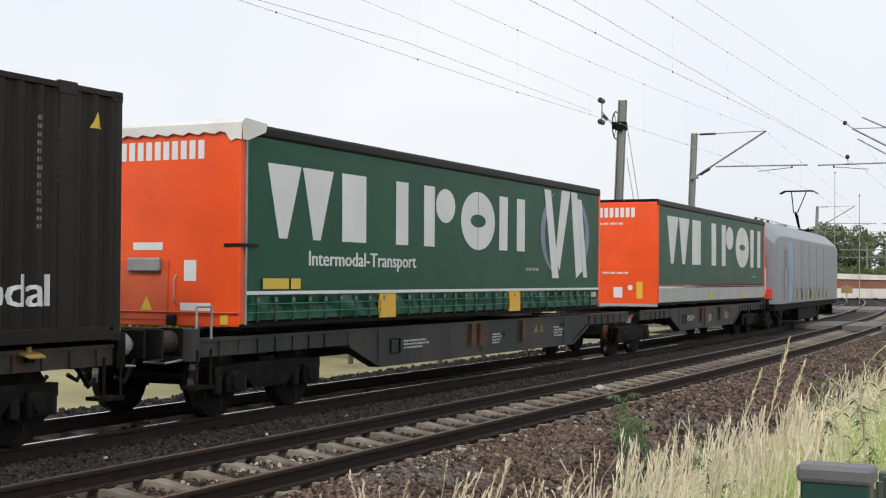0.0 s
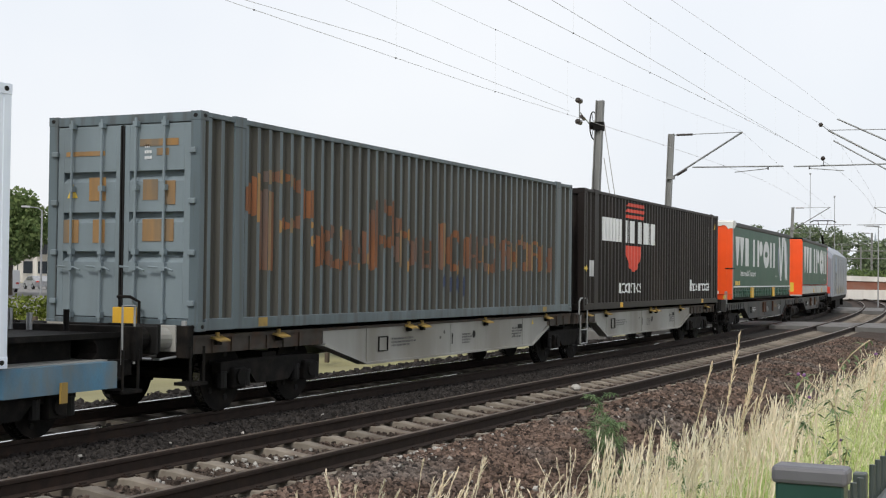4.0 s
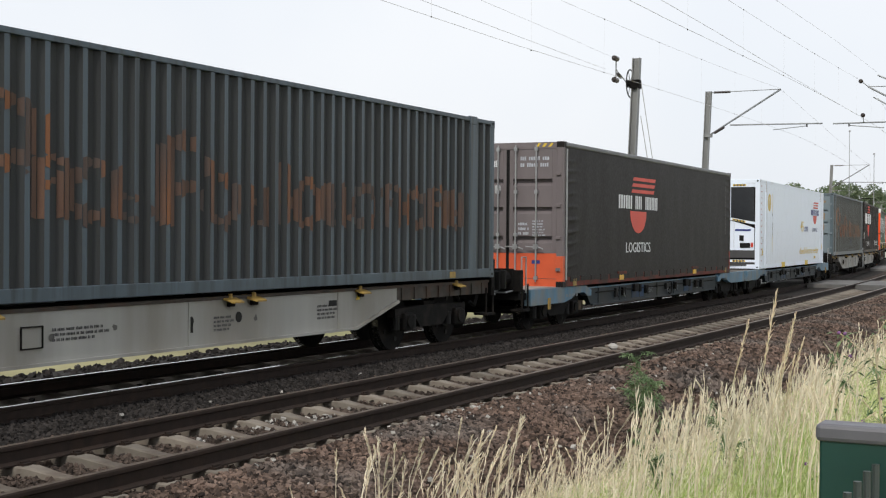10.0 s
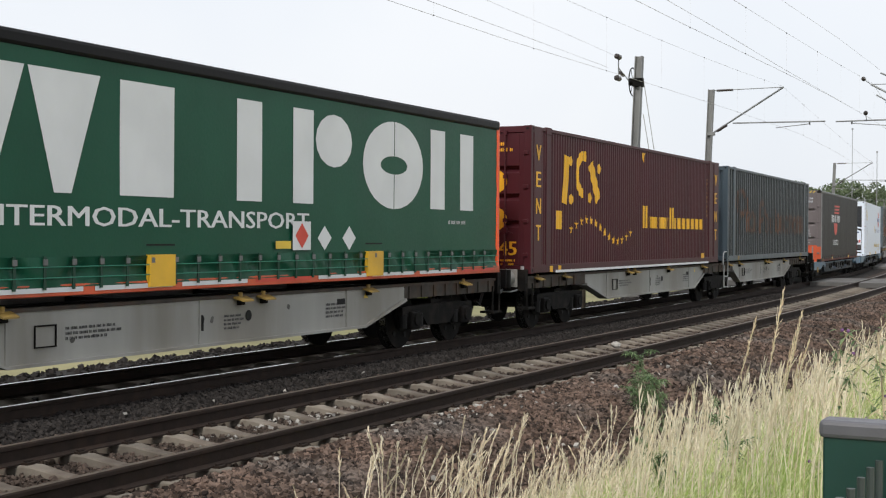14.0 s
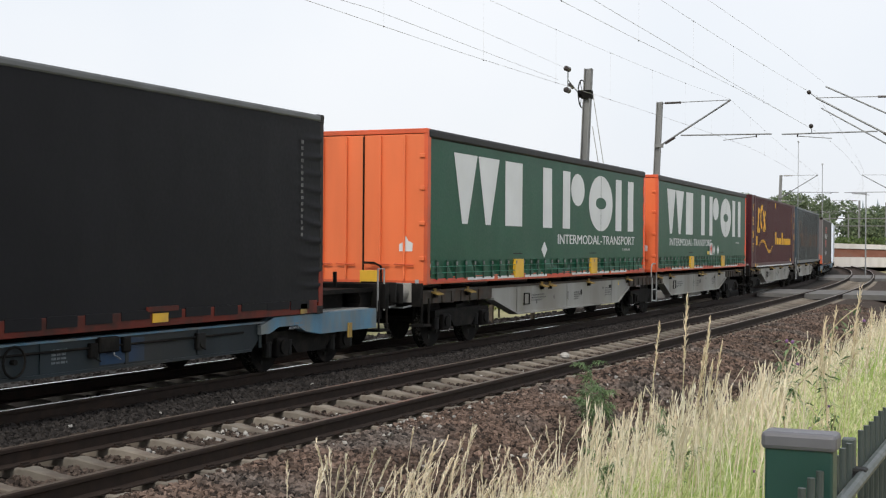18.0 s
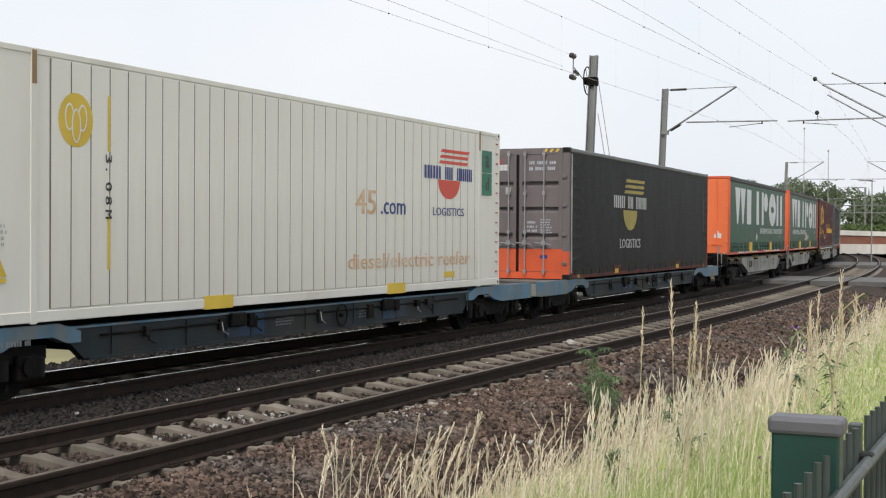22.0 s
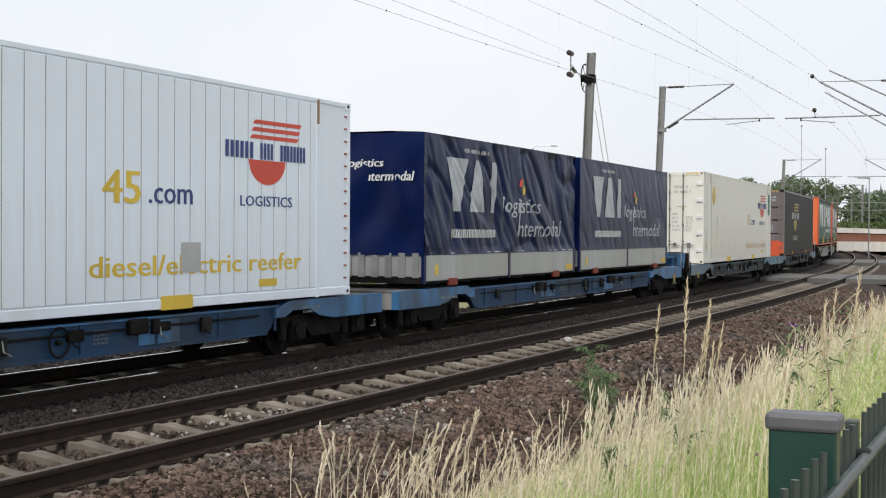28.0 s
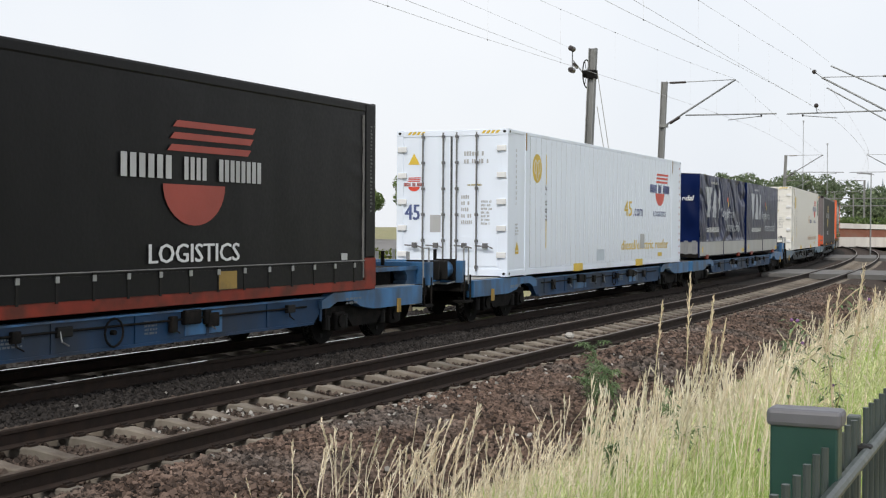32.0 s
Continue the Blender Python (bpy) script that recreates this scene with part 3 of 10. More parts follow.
def hsection(bm, p, q, w, r=None):
    """A rolled H section from p up to q."""
    p, q = Vector(p), Vector(q)
    up = q - p
    for (a, c, e, f) in ((-w, -w * 0.75, -w, w), (w * 0.75, w, -w, w), (-w, w, -0.012, 0.012)):
        n = len(bm.verts)
        vs = [bm.verts.new(o + Vector((x, y, 0))) for o in (p, q) for x, y in ((a, e), (c, e), (c, f), (a, f))]
        for k in ((0, 1, 5, 4), (1, 2, 6, 5), (2, 3, 7, 6), (3, 0, 4, 7), (4, 5, 6, 7)):
            bm.faces.new([vs[i] for i in k])
    return bm


def mast(s, d, top, reach, label, lean=0.0, arm=True, w=0.115, tip=False):
    """A catenary mast at s, d with a bracket that reaches towards the track."""
    x, y, h = line(s, d)
    m = thing("catenary_mast", label, "catenary mast", "catenary masts")
    m.matrix_basis = pose(x, y, 0, 0, 0, h)
    k = math.tan(radians(lean))
    part("foundation", B(-0.35, 0.35, -0.35, 0.35, -0.8, 0.05, bevel=0.03), SLAB, m)
    part("post", hsection(bmesh.new(), (-k * top, 0, 0.02), (0, 0, top), w), MAST, m)
    if arm:
        sg = 1 if reach > 0 else -1
        part("top_tie", R1((sg * w, 0, top - 0.05), (reach, 0, top - 0.01), 0.016), STEEL_ARM, m)
        part("top_insulator", R1((sg * (w + 0.1), 0, top - 0.05), (sg * (w + 0.75), 0, top - 0.045), 0.045, 8), BROWN_INS, m)
        part("bracket_tube", R1((sg * (w - 0.1), 0, top - 1.78), (reach, 0, top - 0.01), 0.036), STEEL_ARM, m)
        part("base_insulator", R1((sg * (w + 0.12), 0, top - 1.68), (sg * (w + 0.52), 0, top - 1.44), 0.055, 8), BROWN_INS, m)
        part("clamp", B(-w - 0.02, w + 0.02, -w - 0.02, w + 0.02, top - 1.84, top - 1.72), MAST, m)
        part("registration_tube", R1((sg * (w + 0.75), 0, top - 1.37), (sg * 4.45, 0, top - 1.40), 0.028), STEEL_ARM, m)
        part("steady_arm", R1((sg * 2.55, 0.05, top - 1.60), (sg * 3.85, 0.05, top - 1.48), 0.016), STEEL_ARM, m)
        part("drop_clip", R1((sg * 3.85, 0.05, top - 1.52), (sg * 3.85, 0.05, top - 1.38), 0.03), BROWN_INS, m)
    if tip:
        part("tip_tie", R1((reach + 0.02, 0, top - 0.02), (reach - 0.24, -0.3, top + 0.18), 0.014, 6), STEEL_ARM, m)
        part("tip_insulator", ball(R1((reach - 0.24, -0.5, top + 0.18), (reach - 0.24, -0.1, top + 0.18), 0.04, 6), (reach - 0.24, -0.3, top + 0.18), 0.09, 10), BROWN_INS, m, "dark round insulator")
        part("tip_tie", R1((reach - 0.15, 0, top - 1.40), (reach - 0.15, -0.3, top - 1.13), 0.014, 6), STEEL_ARM, m)
        part("tip_insulator", ball(R1((reach - 0.15, -0.5, top - 1.13), (reach - 0.15, -0.1, top - 1.13), 0.04, 6), (reach - 0.15, -0.3, top - 1.13), 0.09, 10), BROWN_INS, m, "dark round insulator")
        part("second_bracket", R1((-w, 0, top - 0.9), (reach + 0.35, 0, top + 0.42), 0.03), STEEL_ARM, m)
        part("second_tie", R1((-w, 0, top - 2.1), (reach + 0.2, 0, top - 0.42), 0.026), STEEL_ARM, m)
    return m


mast(52.6, -2.78, 7.70, 2.85, "grey steel catenary mast with a bracket arm over the train", lean=2.2)
mast(108.5, -2.85, 7.70, 2.85, "grey steel catenary mast with a bracket arm beyond the crossing", lean=2.2)
mast(165.0, -2.85, 7.70, 2.85, "distant grey steel catenary mast with a bracket arm", lean=2.0)
mast(-3.0, -2.8, 7.70, 2.85, "grey steel catenary mast with a bracket arm over the train", lean=2.0)
mast(52.9, GAP + 3.1, 7.70, -3.15, "grey steel catenary mast with two bracket arms over the empty track", tip=True)
mast(108.8, GAP + 3.1, 7.70, -3.15, "grey steel catenary mast reaching over the empty track")
mast(165.5, GAP + 3.1, 7.70, -3.15, "distant catenary mast reaching over the empty track")
mast(-3.0, GAP + 3.1, 7.70, -3.15, "grey steel catenary mast reaching over the empty track")

# anchor mast with its tension wheel and stays
ax, ay, ah = line(43.0, -3.02)
am = thing("anchor_mast", "grey steel anchor mast with a tension wheel and two stay wires", "anchor mast")
am.matrix_basis = pose(ax, ay, 0, 0, 0, ah)
part("foundation", B(-0.4, 0.4, -0.4, 0.4, -0.8, 0.05, bevel=0.03), SLAB, am)
part("post", hsection(bmesh.new(), (-0.30, 0, 0.02), (0, 0, 7.85), 0.125), MAST, am)
whl = bmesh.new()
for k in range(24):
    a0, a1 = 2 * math.pi * k / 24, 2 * math.pi * (k + 1) / 24
    rod(whl, (-0.22, 0.47 * math.cos(a0), 7.0 + 0.47 * math.sin(a0)), (-0.22, 0.47 * math.cos(a1), 7.0 + 0.47 * math.sin(a1)), 0.022, 5)
for k in range(6):
    a0 = math.pi * k / 3
    rod(whl, (-0.22, 0, 7.0), (-0.22, 0.46 * math.cos(a0), 7.0 + 0.46 * math.sin(a0)), 0.012, 4)
tw = part("tension_wheel", whl, UNDER, am, "dark spoked tension wheel")
part("hub", R1((-0.32, 0, 7.0), (-0.1, 0, 7.0), 0.13, 12), UNDER, tw)
part("bearing_block", B(-0.2, 0.13, -0.13, 0.13, 6.82, 7.12, bevel=0.02), UNDER, am)
part("weight_stack", R1((-0.45, 0.45, 1.2), (-0.45, 0.45, 3.4), 0.17, 10), UNDER, am)
part("weight_rope", R1((-0.45, 0.45, 3.4), (-0.25, 0.45, 7.0), 0.012, 5), WIRE, am)
for dy, dz in ((2.6, 7.05), (2.1, 5.9)):
    part("stay_wire", R1((0.12, 0.1, dz), (0.25, dy + 1.2, 0.0), 0.014, 5), WIRE, am)
# insulator yoke on the anchored wire
yk = bmesh.new()
rod(yk, (-0.22, -0.5, 7.0), (0.18, -2.9, 7.12), 0.016, 5)
rod(yk, (0.18, -2.9, 6.78), (0.18, -2.9, 7.46), 0.02, 5)
part("yoke", yk, STEEL_ARM, am)
for dz in (6.78, 7.46):
    part("insulator", ball(R1((0.18, -2.82, dz), (0.18, -3.1, dz), 0.09, 8), (0.18, -3.05, dz), 0.085), BROWN_INS, am)
for k in range(5):
    part("insulator_disc", R1((-0.10 + 0.03 * k, -1.5 - 0.16 * k, 7.05), (-0.09 + 0.03 * k, -1.58 - 0.16 * k, 7.055), 0.06, 8), BROWN_INS, am)


def wire(name, pts, r, label, group="overhead wires"):
    bm = rods(pts, r, 4)
    return tagged(part(name, bm, WIRE), label, "overhead wire", group)


def catenary(d, contact, spread, lab):
    """Contact wires, the messenger that sags between the masts, and its droppers."""
    ss = [-40 + 4.63 * k for k in range(52)]

    def msg(s):
        span = ((s + 3.0) / 55.8) % 1.0
        return 7.75 - 4 * span * (1 - span) * 0.70

    def con(s):
        # the contact wire climbs towards the crossing
        return contact + 0.0145 * min(max(0.0, s - 26.0), 32.0)

    for e in spread:
        wire("contact_wire", [(*line(s, d + e)[:2], con(s)) for s in ss], 0.0045, "grooved copper contact wire above the " + lab)
    wire("messenger_wire", [(*line(s, d)[:2], msg(s)) for s in ss], 0.0036, "thin messenger wire above the " + lab)
    dr = bmesh.new()
    kn = bmesh.new()
    for s in ss:
        x, y, _ = line(s + 1.0, d)
        rod(dr, (x, y, con(s + 1.0)), (x, y, msg(s + 1.0)), 0.0013, 4)
        for z in (con(s + 1.0), msg(s + 1.0)):
            ball(kn, (x, y, z), 0.016, 6)
    ob = tagged(part("dropper_wires", dr, WIRE), "thin dropper wires above the " + lab, "dropper wires")
    tagged(part("clip_knot", kn, BROWN_INS, ob), kind="stuff")
    tagged(ob, kind="stuff")


catenary(0.0, 5.73, (0.0,), "train")
catenary(GAP, 5.95, (0.0,), "empty track")
wire("anchored_wire", [(ax + 0.0, ay - 3.1, 7.12), (-11.3, 21.5, 6.13), (TRAIN_X, 14.0, 5.76)], 0.005, "copper wire led off to the anchor mast")
wire("second_contact_wire", [(*line(s, GAP + 0.05)[:2], z) for s, z in ((52.0, 6.30), (40.0, 6.15), (34.0, 6.13), (28.0, 6.19), (24.0, 6.22), (5.0, 6.5))], 0.0045, "second copper wire beside the contact wire")
wire("anchored_messenger", [(*line(s, d)[:2], z) for s, d, z in ((39.9, -2.84, 7.46), (33.0, -2.03, 7.17), (26.0, -1.21, 6.88), (14.0, 0.2, 6.38))], 0.0036, "thin messenger wire led off to the anchor mast")
wire("second_messenger", [(*line(s, 3.62)[:2], z) for s, z in ((53.0, 8.26), (42.0, 7.94), (34.0, 7.70), (10.0, 7.30))], 0.0036, "thin second messenger wire above the empty track")

# ---------------------------------------------------------------- the train: shared pieces
TRAIN = []          # (thing, distance of its middle along the line at the start)


def rolling(ob, mid):
    TRAIN.append((ob, mid))
    x, y, h = line(mid)
    ob.matrix_basis = pose(x, y, 0, 0, 0, h)
    return ob


HW = 1.25


def narrow(t):
    """Draw a box in to 2.4 m across, its near side staying where it is."""
    done = set()
    for ob in t.children_recursive:
        if ob.type == "MESH" and ob.data.name not in done and abs(ob.matrix_basis.translation.x) < 0.5:
            done.add(ob.data.name)
            for v in ob.data.vertices:
                v.co.x = 0.05 + 0.96 * v.co.x


def castings(t, y0, y1, z0, z1, material, hw=HW):
    for y in (y0, y1 - 0.178):
        for x in (-hw, hw - 0.162):
            for z in (z0, z1 - 0.118):
                bm = B(x, x + 0.162, y, y + 0.178, z, z + 0.118, bevel=0.008)
                c = part("corner_casting", bm, material, t)
    for z in (z0 + 0.03, z1 - 0.088):
        for yy in (y0 + 0.05, y1 - 0.13):
            decal("casting_slot", [disc(yy + 0.045, z + 0.03, 0.035, 10, sq=0.75)], BLACK, t, SIDE, hw + 0.003)
        for xx in (-hw + 0.08, hw - 0.08):
            decal("casting_slot", [disc(xx, z + 0.03, 0.035, 10, sq=0.75)], BLACK, t, REAR, y0 - 0.003)


def lock_rods(t, y, xs, z0, z1, material=GALV, keepers=4, kw=0.035):
    for x in xs:
        r = part("lock_rod", R1((x, y - 0.05, z0), (x, y - 0.05, z1), 0.018, 8), material, t)
        for k in range(keepers):
            z = z0 + 0.08 + (z1 - z0 - 0.16) * k / (keepers - 1)
            part("keeper", B(x - kw, x + kw, y - 0.072, y, z - kw, z + kw), material, r)


def handles(t, y, xs, z, material=GALV):
    for x in xs:
        h = part("door_handle", rods([(x - 0.22, y - 0.06, z), (x + 0.08, y - 0.075, z - 0.015), (x + 0.17, y - 0.06, z - 0.05)], 0.014, 6), material, t)
        part("catch", B(x - 0.05, x + 0.05, y - 0.085, y - 0.03, z - 0.05, z + 0.05), material, h)


def hinges(t, y, x, zs, material):
    for z in zs:
        part("hinge", B(x - 0.05, x + 0.05, y - 0.03, y + 0.01, z - 0.035, z + 0.035, bevel=0.01), material, t)


def ribbed_side(t, x, y0, y1, z0, z1, material, press, name="side_panel", fold_shade=None):
    """A corrugated side wall with its folds at real depth."""
    period, depth = press
    cuts = [y0, y1]
    k0, k1 = math.floor(y0 / period), math.ceil(y1 / period)
    for k in range(k0, k1 + 1):
        cuts += [(k + q) * period for q in (0, 0.27, 0.5, 0.77)]
    cuts = sorted(c for c in cuts if y0 <= c <= y1)
    sg = 1 if x > 0 else -1
    verts, faces = [], []
    for c in cuts:
        xx = x - sg * corr(c, period, depth)
        verts += [(xx, c, z0), (xx, c, z1), (xx - sg * 0.012, c, z1), (xx - sg * 0.012, c, z0)]
    for i in range(len(cuts) - 1):
        for j in range(4):
            a, b = i * 4 + j, i * 4 + (j + 1) % 4
            faces.append((a, b, b + 4, a + 4) if sg < 0 else (a, a + 4, b + 4, b))
    ob = raw(name, verts, faces, material, t)
    if fold_shade:
        # shade of the folds put into their colour, the crests keep their paint
        ob.data.materials.append(fold_shade)
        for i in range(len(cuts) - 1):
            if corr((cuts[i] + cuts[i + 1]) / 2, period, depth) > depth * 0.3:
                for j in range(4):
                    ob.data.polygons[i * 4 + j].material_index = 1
    return ob


def steel_frame(t, L, z0, z1, material, posts=True, hw=HW, rail=0.16, inset=0.0, side_z=None):
    """Rails, posts, floor and roof of a container."""
    a, b = -L / 2, L / 2
    for x in (-hw, hw - 0.08):
        part("bottom_rail", B(x, x + 0.08, a + 0.17, b - 0.17, z0 + 0.012, z0 + rail, bevel=0.008), material, t)
        part("top_rail", B(x, x + 0.08, a + 0.17, b - 0.17, z1 - 0.075, z1 - 0.008, bevel=0.008), material, t)
    for y in (a, b - 0.12):
        for x in (-hw, hw - 0.16):
            part("corner_post", B(x + 0.004, x + 0.156, y + 0.004, y + 0.116, z0 + 0.1, z1 - 0.1, bevel=0.01), material, t)
        part("end_sill", B(-hw + 0.15, hw - 0.15, y + 0.01, y + 0.12, z0 + 0.012, z0 + 0.15, bevel=0.008), material, t)
        part("header", B(-hw + 0.15, hw - 0.15, y + 0.01, y + 0.12, z1 - 0.13, z1 - 0.008, bevel=0.008), material, t)
    part("floor", B(-hw + 0.06, hw - 0.06, a + 0.1, b - 0.1, z0 + 0.05, z0 + 0.15), UNDER, t)
    part("roof", B(-hw + 0.03, hw - 0.03, a + 0.11, b - 0.11, z1 - 0.045, z1 - 0.012, bevel=0.008), material, t)


def dry_doors(t, L, z0, z1, material, lower=None, lower_h=0.0, rodmat=GALV, bands=(0.86, 1.36, 1.88), xs=(-0.80, -0.30, 0.26, 0.72)):
    """Two steel door leaves with recessed bands, rods, handles and hinges."""
    y = -L / 2
    for sg in (-1, 1):
        x0, x1 = (-HW + 0.16, -0.012) if sg < 0 else (0.012, HW - 0.16)
        zz = [z0 + 0.16] + [z0 + q for e in bands for q in (e, e + 0.13)] + [z1 - 0.14]
        d = part("door", B(x0 + 0.05, x1 - 0.05, y + 0.11, y + 0.13, z0 + 0.2, z1 - 0.18), material, t)
        for x in (x0, x1 - 0.1):
            part("stile", B(x, x + 0.1, y + 0.02, y + 0.11, zz[0], zz[7], bevel=0.004), material, d)
        for k in range(0, 8, 2):
            part("door_panel", B(x0 + 0.1, x1 - 0.1, y + 0.02, y + 0.07, zz[k], zz[k + 1], bevel=0.006), material, d)
        for k in range(1, 7, 2):
            part("band_lip", prism(bmesh.new(), [(y + 0.021, zz[k]), (y + 0.112, zz[k] + 0.07), (y + 0.112, zz[k] - 0.02), (y + 0.071, zz[k] - 0.02), (y + 0.071, zz[k])], x0 + 0.1, x1 - 0.1), material, d)
        part("gasket", B(x1 - 0.02 if sg < 0 else x0 - 0.004, x1 + 0.004 if sg < 0 else x0 + 0.02, y + 0.005, y + 0.03, z0 + 0.17, z1 - 0.15), BLACK, d)
        hinges(d, y, -HW + 0.13 if sg < 0 else HW - 0.11, [z0 + 0.35, z0 + 0.98, z0 + 1.62, z0 + 2.25], material)
        if lower:
            decal("lower_paint", [rect(x0, z0 + 0.17, x1 - x0, lower_h)], lower, d, REAR, y + 0.016)
    lock_rods(t, y, xs, z0 + 0.10, z1 - 0.06, rodmat)
    handles(t, y, xs, z0 + 0.80, rodmat)


def marks_rear(t, L, z0, z1, m1, m2=SIGN_PALE, seed=3):
    """Number plates and notices on the doors, as plain bars."""
    y = -L / 2 + 0.012
    stuff_decal("marking", smallprint(0.28, z1 - 0.52, 0.72, 0.26, 2, seed, 2), m2, t, REAR, y)
    stuff_decal("marking", smallprint(0.56, z0 + 1.0, 0.32, 0.34, 6, seed + 1, 2), m2, t, REAR, y)
    stuff_decal("marking", smallprint(0.24, z0 + 1.02, 0.25, 0.28, 3, seed + 2, 1), m2, t, REAR, y)
    decal("warning_sign", [[(-0.92, z1 - 1.02), (-0.70, z1 - 1.02), (-0.81, z1 - 0.83)]], SIGN_YEL, t, REAR, y)
    decal("hazard_stripe", [[(x, z1 - 0.10), (x + 0.06, z1 - 0.10), (x + 0.12, z1 - 0.03), (x + 0.06, z1 - 0.03)] for x in (-1.0, -0.86, -0.72, 0.62, 0.76, 0.90)], SIGN_YEL, t, REAR, -L / 2 + 0.006)


def dry_box(name, mid, L, z0, z1, body, label, press=(0.278, 0.036), door=True, rear=None, fold_shade=None):
    """A corrugated steel dry container."""
    t = thing(name, label, "container", "containers on the train")
    a, b = -L / 2, L / 2
    steel_frame(t, L, z0, z1, body)
    castings(t, a, b, z0, z1, body)
    for x in (HW - 0.012, -HW + 0.012):
        ribbed_side(t, x, a + 0.115, b - 0.115, z0 + 0.15, z1 - 0.07, body, press, fold_shade=fold_shade)
    # the wider bearing posts of a 45-foot box
    for y in (a + 0.76, b - 1.0):
        for x in (HW - 0.05, -HW):
            part("bearing_post", B(x, x + 0.052, y, y + 0.24, z0 + 0.012, z1 - 0.02, bevel=0.01), body, t)
            part("lifting_pad", B(x, x + 0.06, y - 0.02, y + 0.26, z1 - 0.13, z1 + 0.012, bevel=0.01), body, t)
    part("front_wall", B(-HW + 0.1, HW - 0.1, b - 0.07, b - 0.03, z0 + 0.1, z1 - 0.1), body, t)
    if door:
        dry_doors(t, L, z0, z1, rear or body, rodmat=rear or body)
    else:
        ribbed_end(t, a + 0.03, z0, z1, body)
    return rolling(t, mid)


def ribbed_end(t, y, z0, z1, material):
    """A closed corrugated end wall."""
    verts, faces, xs = [], [], []
    k = -HW + 0.15
    while k < HW - 0.14:
        xs.append(k)
        k += 0.045
    for x in xs:
        q = corr(x, 0.27, 0.05)
        verts += [(x, y + q, z0 + 0.14), (x, y + q, z1 - 0.12)]
    for i in range(len(xs) - 1):
        faces.append((2 * i, 2 * i + 2, 2 * i + 3, 2 * i + 1))
    return raw("end_wall", verts, faces, material, t)


def sun_logo(t, m_sun, m_name, face, at, stripes, bowl, name, words=None, press=None, words_m=None):
    """The haulier's mark: slanting stripes over a bowl, with bars in place of its name. Boxes are (u0, u1, v0, v1)."""
    u0, u1, v0, v1 = stripes
    h, w = (v1 - v0) / 3, u1 - u0
    for k in range(3):
        z = v0 + h * k
        sl = 0.03 * w
        decal("stripe", [[(u0 + sl * k, z), (u1 - 0.06 * w + sl * k, z + 0.05 * h), (u1 - 0.06 * w + sl * k + 0.04 * w, z + 0.62 * h), (u0 + sl * k + 0.05 * w, z + 0.55 * h)]], m_sun, t, face, at, press)
    u0, u1, v0, v1 = bowl
    decal("bowl_emblem", [disc((u0 + u1) / 2, v1, (u1 - u0) / 2, 18, 180, 360, 2 * (v1 - v0) / (u1 - u0))], m_sun, t, face, at, press)
    u0, u1, v0, v1 = name
    w = u1 - u0
    name_bars(bars(u0, v0, w * 0.34, v1 - v0, 3) + bars(u0 + w * 0.41, v0, w * 0.17, v1 - v0, 2) + bars(u0 + w * 0.66, v0, w * 0.34, v1 - v0, 4, 0.36),
          m_name, t, face, at + (0.003 if face is SIDE else -0.003), press)
    if words:
        u0, u1, v0, v1 = words
        text("LOGISTICS", u0, v0, u1 - u0, v1 - v0, words_m or m_name, t, face, at, press)


PRESS, PRESS_DEEP = (0.278, 0.038), (0.278, 0.056)


def jdr_steel(mid):
    L, z0, z1 = 13.716, 1.08, 3.82
    t = dry_box("shipping_container", mid, L, z0, z1, BROWN_BLACK, "dark brown corrugated 45-foot container with white and red lettering", PRESS, door=False)
    at = HW - 0.008
    sun_logo(t, SIGN_RED, SIGN_WHITE, SIDE, at, (-3.5, -1.84, 3.30, 3.74), (-3.45, -2.1, 1.98, 2.62), (-5.42, -0.78, 2.69, 3.24), (-3.96, -2.07, 1.45, 1.70), PRESS)
    text("Intermodal", 3.28, 1.47, 2.50, 0.33, SIGN_WHITE, t, SIDE, at, PRESS)
    decal("label_plate", [rect(-6.41, 1.85, 0.33, 0.36)], SIGN_GREY, t, SIDE, at, PRESS)
    decal("arrow", [[(-6.85, 2.00), (-6.72, 2.00), (-6.72, 1.95), (-6.6, 2.03), (-6.72, 2.11), (-6.72, 2.06), (-6.85, 2.06)]], SIGN_YEL, t, SIDE, HW + 0.006)
    stuff_decal("marking", smallprint(5.55, 2.25, 0.07, 1.2, 14, 5, 1), SIGN_DIM, t, SIDE, at, PRESS)
    stuff_decal("marking", smallprint(5.85, 2.75, 0.07, 0.6, 8, 6, 1), SIGN_DIM, t, SIDE, at, PRESS)
    decal("warning_sign", [[(6.35, 3.38), (6.55, 3.38), (6.45, 3.56)]], SIGN_YEL, t, SIDE, at, PRESS)
    for u in (-4.0, 4.6):
        decal("yellow_plate", [rect(u, 1.11, 0.24, 0.12)], YELLOW, t, SIDE, HW + 0.003)
    for z in (2.5, 1.6):
        part("end_plate", B(-0.9, 0.9, -L / 2 + 0.01, -L / 2 + 0.03, z, z + 0.3), SIGN_GREY, t)
    return t


